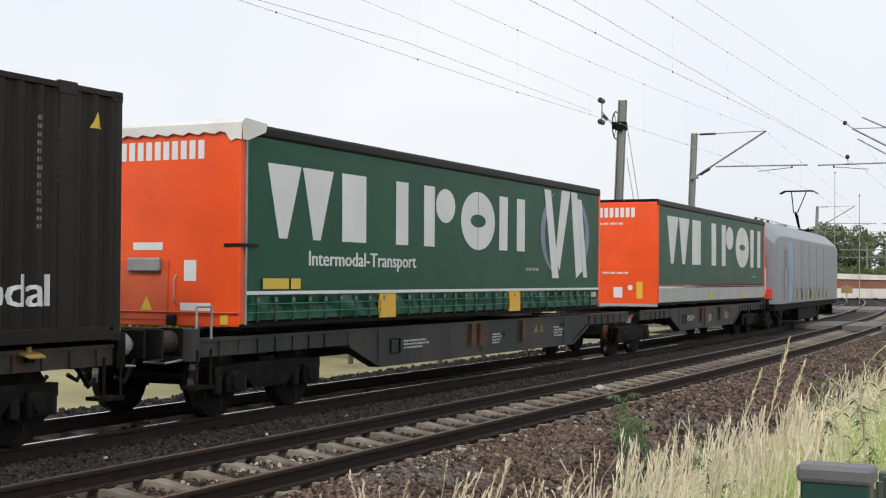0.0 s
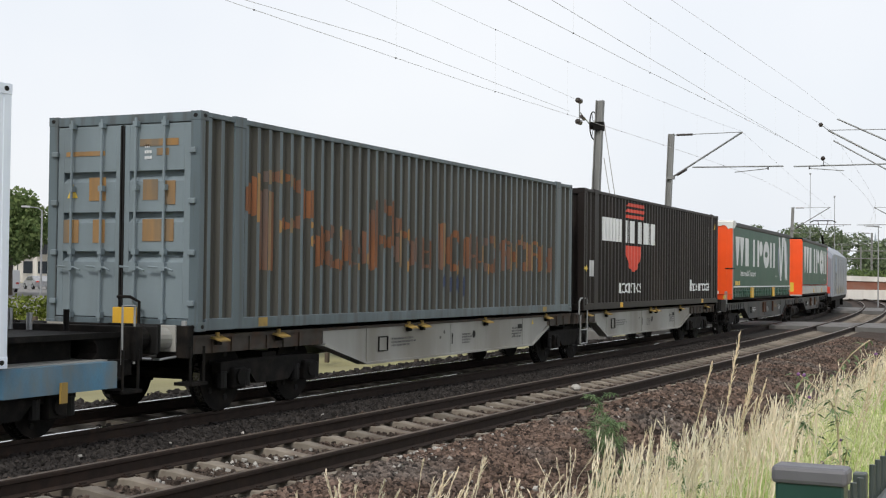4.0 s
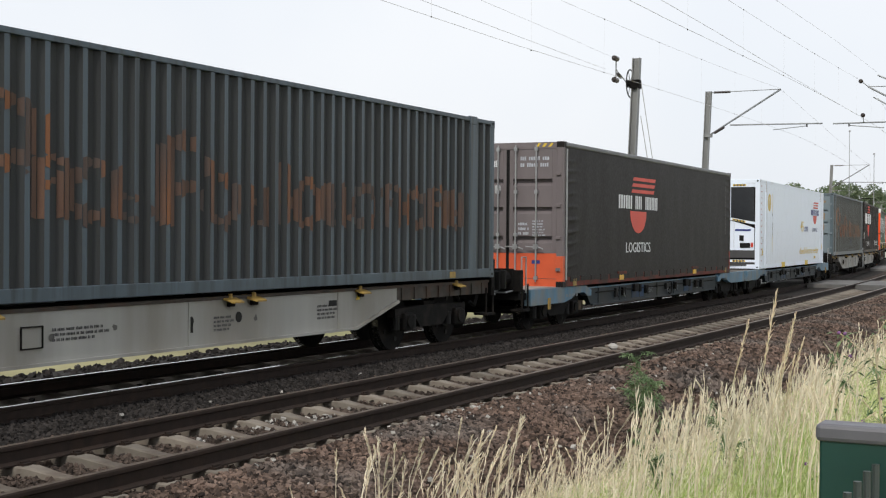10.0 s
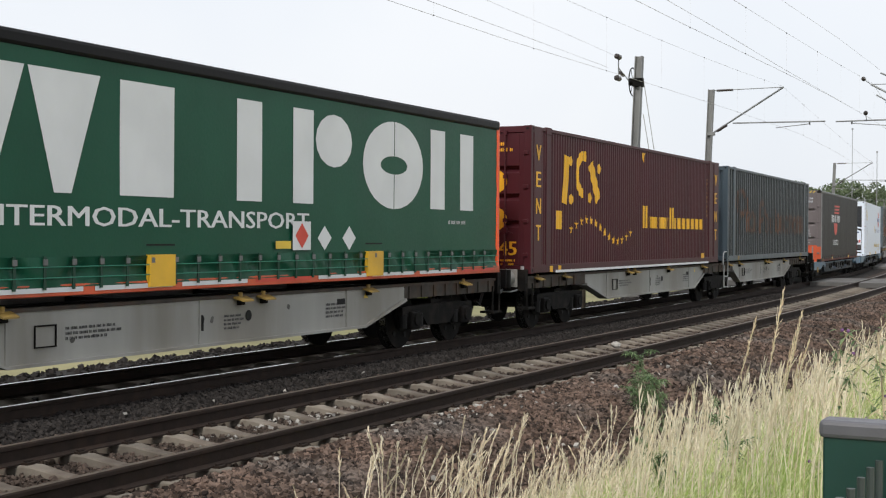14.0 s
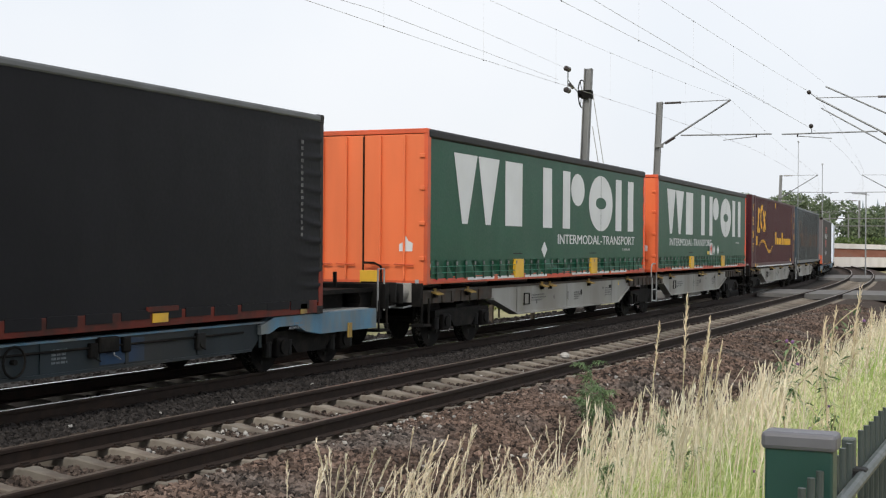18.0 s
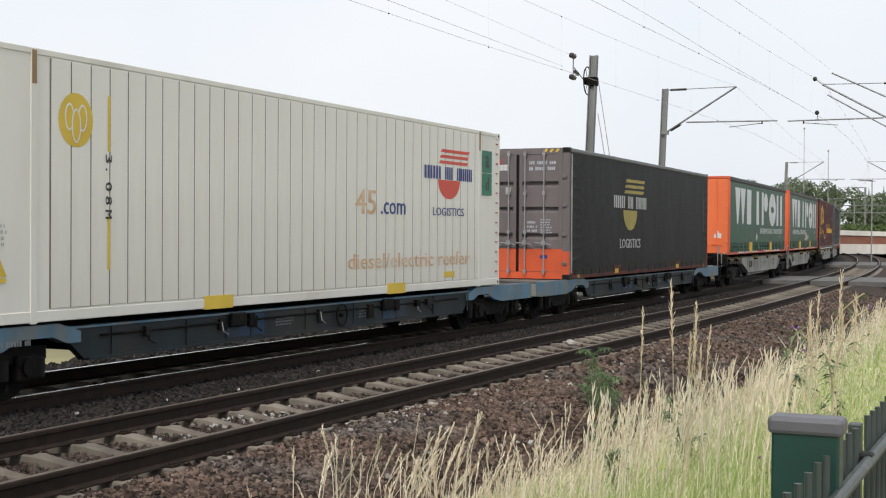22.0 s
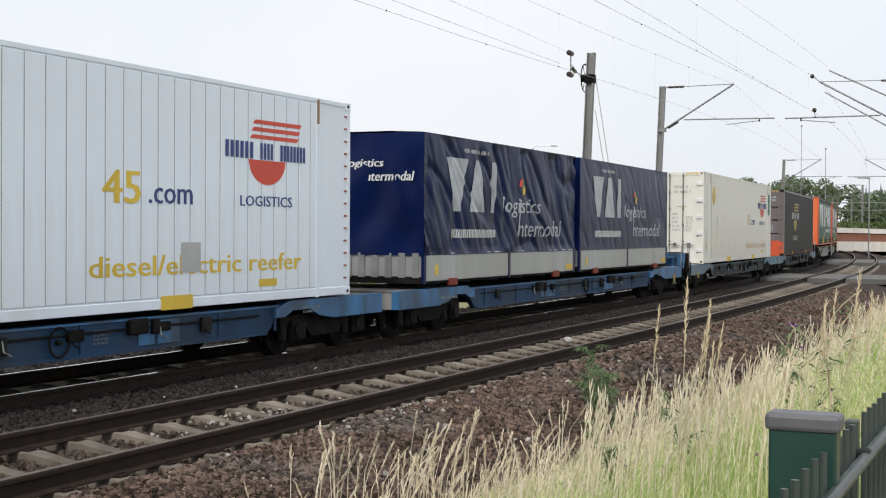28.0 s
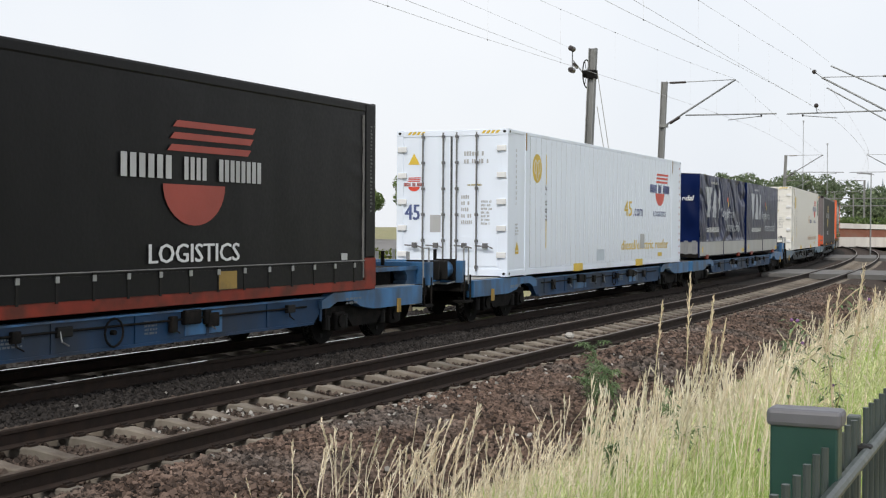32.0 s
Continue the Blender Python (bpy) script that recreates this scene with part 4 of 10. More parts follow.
def faded_letters(t, at, press, seed, m1, m2, u0, v):
    """Ghosts of an old sprayed name: plain loops and strokes, worn off unevenly over the folds."""
    r = random.Random(seed)
    p, depth = press
    shapes = []  # each one: rings (cu, cv, ru, rv, half width) and bars (u, v0, v1, half width)
    # a tall curl with three small loops, then a second, lower curl with a row of small ones
    shapes.append(([(0.80, 0.86, 0.72, 0.34, 0.15)], [(0.52, -0.08, 1.0, 0.14)]))
    shapes.append(([(3.86, 0.66, 0.40, 0.28, 0.14)], [(3.56, -0.04, 0.85, 0.13)]))
    for u, kind in ((1.40, "n"), (2.02, "o"), (2.66, "u"), (4.30, "o"), (5.06, "u"), (5.84, "l"), (6.26, "o"), (7.04, "u"), (7.80, "o"), (8.60, "n"), (9.38, "o"), (10.18, "n"), (10.84, "u")):
        h, wd = r.uniform(0.50, 0.60), 0.31
        rings, uprights = [], []
        if kind == "o":
            rings.append((u + wd, h / 2, wd, h / 2, 0.10))
        if kind == "n":
            uprights += [(u + 0.08, 0, h, 0.09), (u + 0.52, 0, h - 0.08, 0.09)]
            rings.append((u + 0.30, h - 0.10, 0.26, 0.12, 0.08))
        if kind == "u":
            uprights += [(u + 0.08, 0.05, h, 0.09), (u + 0.50, 0.0, h - 0.03, 0.09)]
            rings.append((u + 0.30, 0.12, 0.26, 0.12, 0.08))
        if kind == "l":
            uprights.append((u + 0.16, 0, h + 0.22, 0.11))
        shapes.append((rings, uprights))
    for n, (rings, uprights) in enumerate(shapes):
        lo_u = min([q[0] - q[2] - q[4] for q in rings] + [q[0] - q[3] for q in uprights])
        hi_u = max([q[0] + q[2] + q[4] for q in rings] + [q[0] + q[3] for q in uprights])
        polys = {0: [], 1: []}
        k = math.floor((u0 + lo_u) / p)
        while k * p < u0 + hi_u:
            for qa, qb in ((0.0, 0.27), (0.27, 0.5), (0.5, 0.77), (0.77, 1.0)):
                a, b = (k + qa) * p, (k + qb) * p
                mid = (a + b) / 2 - u0
                crest = corr((a + b) / 2, p, depth) < depth * 0.3
                keep = 0.95 if crest else 0.62
                run, z = None, -0.3
                off = r.uniform(-0.03, 0.03)
                while z < 1.6:
                    inside = any(abs(math.hypot((mid - cu) / ru, (z - cv) / rv) - 1) * (ru + rv) / 2 < hw * keep for cu, cv, ru, rv, hw in rings) \
                        or any(abs(mid - cu) < hw + 0.02 and z0 <= z <= z1 for cu, z0, z1, hw in uprights)
                    if inside and run is None:
                        run = z
                    if run is not None and (not inside or z > 1.55):
                        lean = r.uniform(-0.03, 0.03)
                        if z - run > 0.05 and r.random() < (0.97 if crest else 0.75):
                            polys[0 if crest and r.random() < 0.55 else 1].append([(a + 0.004, v + run + off), (b - 0.004, v + run + off + lean), (b - 0.004, v + z + off - lean), (a + 0.004, v + z + off)])
                        run = None
                    z += 0.02
            k += 1
        for i, m in ((0, m1), (1, m2)):
            for q in polys[i]:
                decal("faded_stroke", [q], m, t, SIDE, at + 0.0012 + 0.0012 * (n % 3), press)
    if seed == 4:
        k0 = 1
        for k in range(k0, k0 + 4):
            for e, wd in ((0.0, 0.075), (0.14, 0.07)):
                lo = v - 0.42 + r.uniform(-0.08, 0.12)
                decal("blue_stroke", [[(k * p + e, lo), (k * p + e + wd, lo + 0.02), (k * p + e + wd, v - 0.14 + r.uniform(-0.1, 0.05)), (k * p + e, v - 0.16)]], GHOST_BLUE, t, SIDE, at + 0.002, press)


GHOST_BLUE = mat("faded_blue_spray", (0.035, 0.055, 0.115), 0.6, var=0.3, spec=0.3)
# doors in a paler tone than the container's sides
GHOST_DOOR = mat("pale_blue_door_paint", (0.176, 0.220, 0.246), 0.55, var=0.2, dirt=(0.11, 0.115, 0.11), dirt_amount=0.35, streak=True, spec=0.3)


def ghost_box(mid, body, label, seed, rear_door, ghost1, ghost2, yel=True):
    L, z0, z1 = 13.716, 1.08, 3.82
    t = dry_box("shipping_container", mid, L, z0, z1, body, label, PRESS_DEEP, door=rear_door, rear=GHOST_DOOR if rear_door else None, fold_shade=FOLD_SHADE if rear_door else FOLD_SHADE_SLATE)
    faded_letters(t, HW - 0.008, PRESS_DEEP, seed, ghost1, ghost2, -5.75, 1.94)
    if rear_door:
        y = -L / 2 + 0.012
        for q in ((-0.55, 2.72, 0.28, 0.3), (-0.98, 2.18, 0.26, 0.3), (-0.48, 2.18, 0.2, 0.3)):
            decal("faded_plate", [rect(*q)], FADED_YL, t, REAR, y)
        for q in ((0.34, 2.72, 0.24, 0.26), (0.66, 2.66, 0.2, 0.3), (0.34, 2.2, 0.5, 0.28), (0.28, 3.40, 0.62, 0.09), (0.55, 3.28, 0.2, 0.09), (-0.95, 3.30, 0.66, 0.06)):
            decal("faded_plate", [rect(*q)], FADED_YL, t, REAR, y)
        decal("warning_sign", [[(-0.92, 2.76), (-0.74, 2.76), (-0.83, 2.94)]], SIGN_YEL, t, REAR, y - 0.002)
        stuff_decal("marking", smallprint(0.36, 3.22, 0.12, 0.22, 3, 3, 1), SIGN_WHITE, t, REAR, y)
    for q in ((-5.5, 1.11, 0.22, 0.12), (5.1, 1.11, 0.22, 0.10)):
        decal("yellow_plate", [rect(*q)], YELLOW_DULL, t, SIDE, HW + 0.003)
    return t


def star(u, v, r):
    return [(u + (r if k % 2 == 0 else r * 0.42) * math.sin(math.pi * k / 5), v + (r if k % 2 == 0 else r * 0.42) * math.cos(math.pi * k / 5)) for k in range(10)]


def maroon_box(mid):
    L, z0, z1, press = 13.716, 1.08, 3.84, (0.14, 0.018)
    t = dry_box("shipping_container", mid, L, z0, z1, MAROON, "maroon corrugated 45-foot container with yellow stars and lettering", press)
    at = HW - 0.006
    # plain shapes where the owner's initials stand
    blk = [[(-5.22, 2.44), (-4.94, 2.40), (-4.86, 3.36), (-5.14, 3.40)], disc(-4.74, 3.28, 0.10, 12), disc(-4.72, 2.52, 0.11, 12), half_ring(-4.05, 3.04, 0.42, 0.48, 0.20, -1), disc(-3.93, 3.42, 0.11, 12),
           [(-3.72, 3.22), (-3.46, 3.36), (-2.98, 2.62), (-3.24, 2.46)], disc(-3.06, 3.20, 0.11, 12), disc(-3.62, 2.58, 0.11, 12)]
    for q in blk:
        decal("initial_block", [q], SIGN_GOLD, t, SIDE, at, press)
    st = []
    for k in range(14):
        q = k / 13
        st.append(star(-4.71 + 3.79 * q, 1.90 + 0.22 * math.sin(q * 6.0 + 0.1) + 0.0 * q, 0.105))
    for k, s in enumerate(st):
        decal("star", [s], SIGN_GOLD, t, SIDE, at, press)
    name_bars(bars(0.42, 1.98, 1.65, 0.27, 7) + bars(-0.04, 1.98, 0.42, 0.52, 1) + bars(2.13, 1.98, 0.42, 0.52, 1) + bars(2.58, 1.98, 2.72, 0.27, 13), SIGN_GOLD, t, SIDE, at, press)
    for u in (-6.52, 6.50):
        for k, c in enumerate("VENT"):
            text(c, u - 0.12, 3.20 - 0.50 * k, 0.25, 0.29, SIGN_GOLD, t, SIDE, HW + 0.010)
    part("vent_plate", B(HW - 0.03, HW + 0.004, 6.33 - 0.32, 6.2, z0 + 0.1, z1 - 0.02), MAROON, t)
    part("vent_plate", B(HW - 0.03, HW + 0.002, -6.72, -6.35, z0 + 0.1, z1 - 0.02), MAROON, t)
    part("vent_plate", B(HW - 0.03, HW + 0.002, 6.36, 6.72, z0 + 0.1, z1 - 0.02), MAROON, t)
    decal("yellow_plate", [rect(-5.55, 1.92, 0.34, 0.36)], SIGN_GOLD, t, SIDE, at, press)
    decal("yellow_flag", [[(-0.12, 3.72), (0.14, 3.72), (0.01, 3.48)]], SIGN_GOLD, t, SIDE, at, press)
    for q in ((-5.9, 1.09, 0.16, 0.12), (-5.45, 1.09, 0.16, 0.12), (5.05, 1.22, 0.3, 0.13)):
        decal("yellow_plate", [rect(*q)], SIGN_GOLD, t, SIDE, HW + 0.004)
    decal("white_line", [rect(-5.6, 1.075, 11.4, 0.05)], SIGN_WHITE, t, SIDE, HW + 0.005)
    stuff_decal("marking", smallprint(5.62, 2.3, 0.10, 1.1, 9, 8, 1), SIGN_GOLD, t, SIDE, at, press)
    stuff_decal("marking", smallprint(5.86, 2.6, 0.10, 0.8, 5, 9, 1), SIGN_GOLD, t, SIDE, at, press)
    y = -L / 2 + 0.012
    for sg in (-1, 1):
        decal("segment_emblem", [disc(sg * 0.12, v, 0.62, 16, 90 if sg < 0 else -90, 270 if sg < 0 else 90, 0.5)[:] for v in (2.10, 2.80)], SIGN_GOLD, t, REAR, y)
    text("45", 0.55, 1.42, 0.40, 0.26, SIGN_GOLD, t, REAR, y)
    stuff_decal("marking", smallprint(0.2, 3.34, 0.75, 0.22, 2, 10, 2), SIGN_GOLD, t, REAR, y)
    stuff_decal("marking", smallprint(0.45, 1.22, 0.5, 0.14, 2, 11, 2), SIGN_GOLD, t, REAR, y)
    return t


def cloth_wave(y, z, y0, y1, z0, z1, fold, seed, end_folds, ripple):
    """How far a tarpaulin stands out at (y, z): faint waves, creases, and ripples near its ends."""
    e = max(0.0, 1 - min(y - y0, y1 - y) / 0.9)
    w = fold * (noise.noise((y * 0.9 + seed, z * 0.5, seed * 1.7)) + 0.5 * noise.noise((y * 2.6, z * 1.1 + seed, 3.3)))
    w += 0.32 * end_folds * e ** 1.4 * max(0.0, math.sin(z * ripple + 3.5 * noise.noise((y * 1.1, z * 0.9, seed)))) ** 3 * (0.4 + abs(noise.noise((y * 0.7, z * 1.5, seed + 9))))
    if fold > 0.012:
        q = noise.noise((y * 1.3 + z * 0.9 + seed, z * 0.6 - y * 0.3, seed * 2.1))
        w = 0.6 * w - fold * (0.7 * max(0.0, 1 - 5 * abs(q)) + 0.35 * max(0.0, 1 - 5 * abs(noise.noise((y * 2.6 + z * 1.6, z * 0.6 + seed, 7.7)))))
    return w * max(0.0, min(1.0, min(z - z0, z1 - z) / 0.12))


def drape(t, name, x, y0, y1, z0, z1, material, fold=0.012, seed=0, end_folds=0.03, nx=90, nz=10, ripple=13.0):
    """A taut tarpaulin side with faint waves, and creases near its ends."""
    verts, faces = [], []
    sg = 1 if x > 0 else -1
    for i in range(nx + 1):
        y = y0 + (y1 - y0) * i / nx
        for j in range(nz + 1):
            z = z0 + (z1 - z0) * j / nz
            verts.append((x + sg * cloth_wave(y, z, y0, y1, z0, z1, fold, seed, end_folds, ripple), y, z))
    n = nz + 1
    for i in range(nx):
        for j in range(nz):
            f = (i * n + j, (i + 1) * n + j, (i + 1) * n + j + 1, i * n + j + 1)
            faces.append(f if sg > 0 else f[::-1])
    return raw(name, verts, faces, material, t, smooth=True)


def curtain_box(mid, sunm, wordm, label, seed, cloth):
    """A curtain-sided 45-foot container with steel doors."""
    L, z0, z1 = 13.716, 0.80, 3.69
    t = thing("curtain_container", label, "container", "containers on the train")
    a, b = -L / 2, L / 2
    for x in (-HW, HW - 0.09):
        part("bottom_rail", B(x, x + 0.09, a + 0.17, b - 0.17, z0 + 0.012, z0 + 0.20, bevel=0.008), RED_GRIMY, t)
        part("top_rail", B(x, x + 0.10, a + 0.1, b - 0.1, z1 - 0.11, z1 - 0.008, bevel=0.03), ROOF_GREY, t)
    for y, m in ((a, DOOR_BROWN), (b - 0.12, RED_OXIDE)):
        for x in (-HW, HW - 0.16):
            part("corner_post", B(x + 0.004, x + 0.156, y + 0.004, y + 0.116, z0 + 0.1, z1 - 0.1, bevel=0.01), m if m is DOOR_BROWN else BROWN_BLACK, t)
            part("post_foot", B(x + 0.002, x + 0.158, y + 0.002, y + 0.118, z0 + 0.1, z0 + 0.62, bevel=0.01), ORANGE_OLD if y < 0 else RED_OXIDE, t)
        part("end_sill", B(-HW + 0.15, HW - 0.15, y + 0.01, y + 0.12, z0 + 0.012, z0 + 0.16), ORANGE_OLD if y < 0 else RED_OXIDE, t)
        part("header", B(-HW + 0.15, HW - 0.15, y + 0.01, y + 0.12, z1 - 0.14, z1 - 0.008), m if m is DOOR_BROWN else BROWN_BLACK, t)
    part("floor", B(-HW + 0.06, HW - 0.06, a + 0.1, b - 0.1, z0 + 0.05, z0 + 0.15), UNDER, t)
    part("roof", B(-HW + 0.04, HW - 0.04, a + 0.11, b - 0.11, z1 - 0.05, z1 - 0.012), GALV, t)
    part("front_wall", B(-HW + 0.1, HW - 0.1, b - 0.07, b - 0.03, z0 + 0.1, z1 - 0.1), BROWN_BLACK, t)
    castings(t, a, b, z0, z1, BROWN_BLACK)
    for x in (HW - 0.01, -HW + 0.01):
        drape(t, "curtain", x, a + 0.20, b - 0.08, z0 + 0.17, z1 - 0.08, cloth, 0.010, seed, 0.10, 150, 80, 27.0)
    r = random.Random(seed)
    y = a + 0.4
    while y < b - 0.4:
        part("hem", B(HW - 0.006, HW + 0.012, y, y + r.uniform(0.45, 0.61), z0 + 0.075 + r.uniform(0, 0.04), z0 + 0.21), cloth, t)
        y += 0.62
    part("curtain_pole", R1((HW + 0.005, a + 0.16, z0 + 0.14), (HW + 0.005, a + 0.16, z1 - 0.14), 0.022, 8), GALV, t)
    for u in (-3.15, 3.0):
        part("strap_guide", B(HW - 0.02, HW + 0.02, u - 0.3, u + 0.3, z0 + 0.19, z0 + 0.25), RED_GRIMY, t)
        part("yellow_block", B(HW - 0.03, HW + 0.015, u - 0.2, u + 0.1, z0 + 0.06, z0 + 0.17), YELLOW, t)
    for u in (-6.2, 6.3):
        part("twist_bracket", B(HW - 0.03, HW + 0.012, u - 0.09, u + 0.09, z0 + 0.02, z0 + 0.16), YELLOW_DULL, t)
    dry_doors(t, L, z0, z1, DOOR_BROWN, ORANGE_OLD, 0.50, GALV, (0.88, 1.46, 2.02), (-0.56, -0.20, 0.20, 0.66))
    marks_rear(t, L, z0, z1, SIGN_WHITE)
    sun_logo(t, SIGN_RED, SIGN_WHITE, REAR, a + 0.010, (-0.82, -0.40, z1 - 0.36, z1 - 0.22), (-0.80, -0.46, z1 - 0.60, z1 - 0.48), (-1.0, -0.22, z1 - 0.49, z1 - 0.36))
    stuff_decal("marking", smallprint(-0.84, z1 - 0.72, 0.4, 0.06, 1, 5, 2), SIGN_WHITE, t, REAR, a + 0.012)
    for q in ((-0.95, z0 + 1.0, 0.2, 0.3), (-0.3, z1 - 1.02, 0.13, 0.16)):
        decal("notice", [rect(*q)], SIGN_GREY, t, REAR, a + 0.012)
    decal("notice", [rect(0.55, z0 + 0.46, 0.18, 0.07)], SIGN_BLUE, t, REAR, a + 0.010)
    stuff_decal("marking", smallprint(6.2, 1.9, 0.07, 1.4, 16, seed, 1), SIGN_DIM, t, SIDE, HW + 0.008)

    def hang(y, z):
        return cloth_wave(y, z, a + 0.20, b - 0.08, z0 + 0.17, z1 - 0.08, 0.010, seed, 0.10, 27.0)

    sun_logo(t, sunm, wordm, SIDE, HW - 0.004, (-2.52, -0.68, 2.82, 3.24), (-2.58, -1.34, 1.90, 2.40), (-3.44, -0.45, 2.45, 2.75), (-2.87, -1.0, 1.46, 1.69), (hang, 0.15), wordm)
    return rolling(t, mid)


def cover_box(mid):
    """A curtain-sided trailer body with a strapped black tarpaulin over a red frame."""
    L, z0, z1 = 13.716, 0.80, 3.69
    t = thing("curtain_container", "black curtain-sided container on a red frame with dull red mark", "container", "containers on the train")
    a, b = -L / 2, L / 2
    part("floor", B(-HW + 0.06, HW - 0.06, a + 0.05, b - 0.05, z0 + 0.05, z0 + 0.15), UNDER, t)
    part("roof", B(-HW + 0.04, HW - 0.04, a + 0.05, b - 0.05, z1 - 0.05, z1 - 0.012), BLACKTARP, t)
    for x in (-HW, HW - 0.09):
        part("bottom_rail", B(x, x + 0.09, a, b - 0.02, z0 + 0.012, z0 + 0.16, bevel=0.008), RED_OXIDE, t)
        part("roof_edge", B(x, x + 0.09, a, b - 0.02, z1 - 0.16, z1 - 0.008, bevel=0.03), BLACKTARP, t)
    part("front_wall", B(-HW + 0.01, HW - 0.01, b - 0.10, b, z0 + 0.5, z1, bevel=0.015), BLACKTARP, t)
    part("front_foot", B(-HW + 0.005, HW + 0.002, b - 0.36, b + 0.004, z0 + 0.05, z0 + 0.50, bevel=0.012), RED_OXIDE, t)
    part("rear_wall", B(-HW + 0.01, HW - 0.01, a, a + 0.1, z0 + 0.1, z1 - 0.02), BLACKTARP, t)
    part("front_post", B(HW - 0.08, HW + 0.012, b - 0.36, b - 0.05, z0 + 0.5, z1 - 0.02, bevel=0.02), BLACKTARP, t)
    part("post_trim", B(HW - 0.02, HW + 0.018, b - 0.445, b - 0.415, z0 + 0.2, z1 - 0.2), SIGN_DIM, t)
    stuff_decal("marking", smallprint(b - 0.22, 2.0, 0.06, 1.35, 24, 4, 1), SIGN_DIM, t, SIDE, HW + 0.016)
    for x in (HW - 0.01, -HW + 0.01):
        drape(t, "curtain", x, a + 0.05, b - 0.38, z0 + 0.22, z1 - 0.12, BLACKTARP, 0.010, 7, 0.07, 150, 44)
    part("skirt", B(HW - 0.02, HW + 0.006, a + 0.1, b - 0.42, z0 + 0.16, z0 + 0.42), BLACKTARP, t)
    part("lashing_rail", R1((HW + 0.02, a + 0.1, z0 + 0.46), (HW + 0.02, b - 0.4, z0 + 0.46), 0.009), SIGN_DIM, t)
    for k in range(22):
        u = a + 0.4 + k * 0.6
        s = part("strap", B(HW + 0.004, HW + 0.014, u - 0.02, u + 0.02, z0 + 0.14, z0 + 0.46), BLACK, t)
        part("buckle", B(HW + 0.012, HW + 0.024, u - 0.03, u + 0.03, z0 + 0.36, z0 + 0.43), GALV, s)
    part("yellow_block", B(HW - 0.02, HW + 0.020, 2.55, 2.95, z0 + 0.17, z0 + 0.40), YELLOW_DULL, t)
    part("number_plate", B(HW, HW + 0.012, 5.75, 5.92, z0 + 0.48, z0 + 0.58), SIGN_GREY, t)
    sun_logo(t, SIGN_DKRED, SIGN_GREY, SIDE, HW + 0.014, (1.46, 3.32, 2.68, 3.12), (1.38, 2.68, 1.78, 2.28), (0.57, 3.54, 2.34, 2.62), (1.11, 3.02, 1.33, 1.56), None, SIGN_WHITE)
    return rolling(t, mid)


FADED_PRINT = mat("faded_orange_print", (0.62, 0.40, 0.24), 0.6, var=0.25, scale=4, dirt=(0.66, 0.60, 0.50), dirt_amount=0.5, dirt_scale=5)
# lighter grey base stands in for what the left pane mirrors
PANE_GREY = mat("pane_with_painted_reflection", (0.13, 0.15, 0.17), 0.15, var=0.3, scale=0.8)
HINGE = mat("pale_zinc_hinge", (0.70, 0.71, 0.72), 0.5, 0.0, var=0.15)
RUBBER = mat("dark_grey_rubber", (0.055, 0.055, 0.058), 0.7, var=0.2)
LIGHT_PRINT = mat("light_grey_print", (0.46, 0.47, 0.48), 0.5, var=0.15)
ROD_DARK = mat("tarnished_rod", (0.17, 0.17, 0.175), 0.5, 0.5, var=0.25)
# SEAM and SEAM_DARK: strip colours that hold the shade of narrow grooves
SEAM = mat("shade_grey_seam", (0.36, 0.38, 0.41), 0.6, var=0.2)
FADED_BLUE = mat("faded_blue_print", (0.07, 0.10, 0.24), 0.5, var=0.15)
STRAP_GREEN = mat("dark_green_strap", (0.004, 0.040, 0.022), 0.6, var=0.2)
SEAM_DARK = mat("shade_dark_seam", (0.16, 0.15, 0.13), 0.7, var=0.3)


def bowed(x0, x1, lo, hi, y, bow, thick, n=16):
    """A panel across the end of a box that bulges backwards in its middle, between two edges given as functions of x."""
    bm = bmesh.new()
    cols = []
    for k in range(n + 1):
        x = x0 + (x1 - x0) * k / n
        f = y - bow * (1 - (x / 1.12) ** 2)
        cols.append([bm.verts.new(p) for p in ((x, f, lo(x)), (x, f, hi(x)), (x, f + thick, hi(x)), (x, f + thick, lo(x)))])
    for p, q in zip(cols, cols[1:]):
        for j in range(4):
            bm.faces.new((p[j], q[j], q[(j + 1) % 4], p[(j + 1) % 4]))
    bm.faces.new(cols[0])
    bm.faces.new(cols[-1][::-1])
    for e in bm.edges:
        e.smooth = not (e.is_boundary or (len(e.link_faces) == 2 and e.calc_face_angle(0) > 0.6))
    return bm


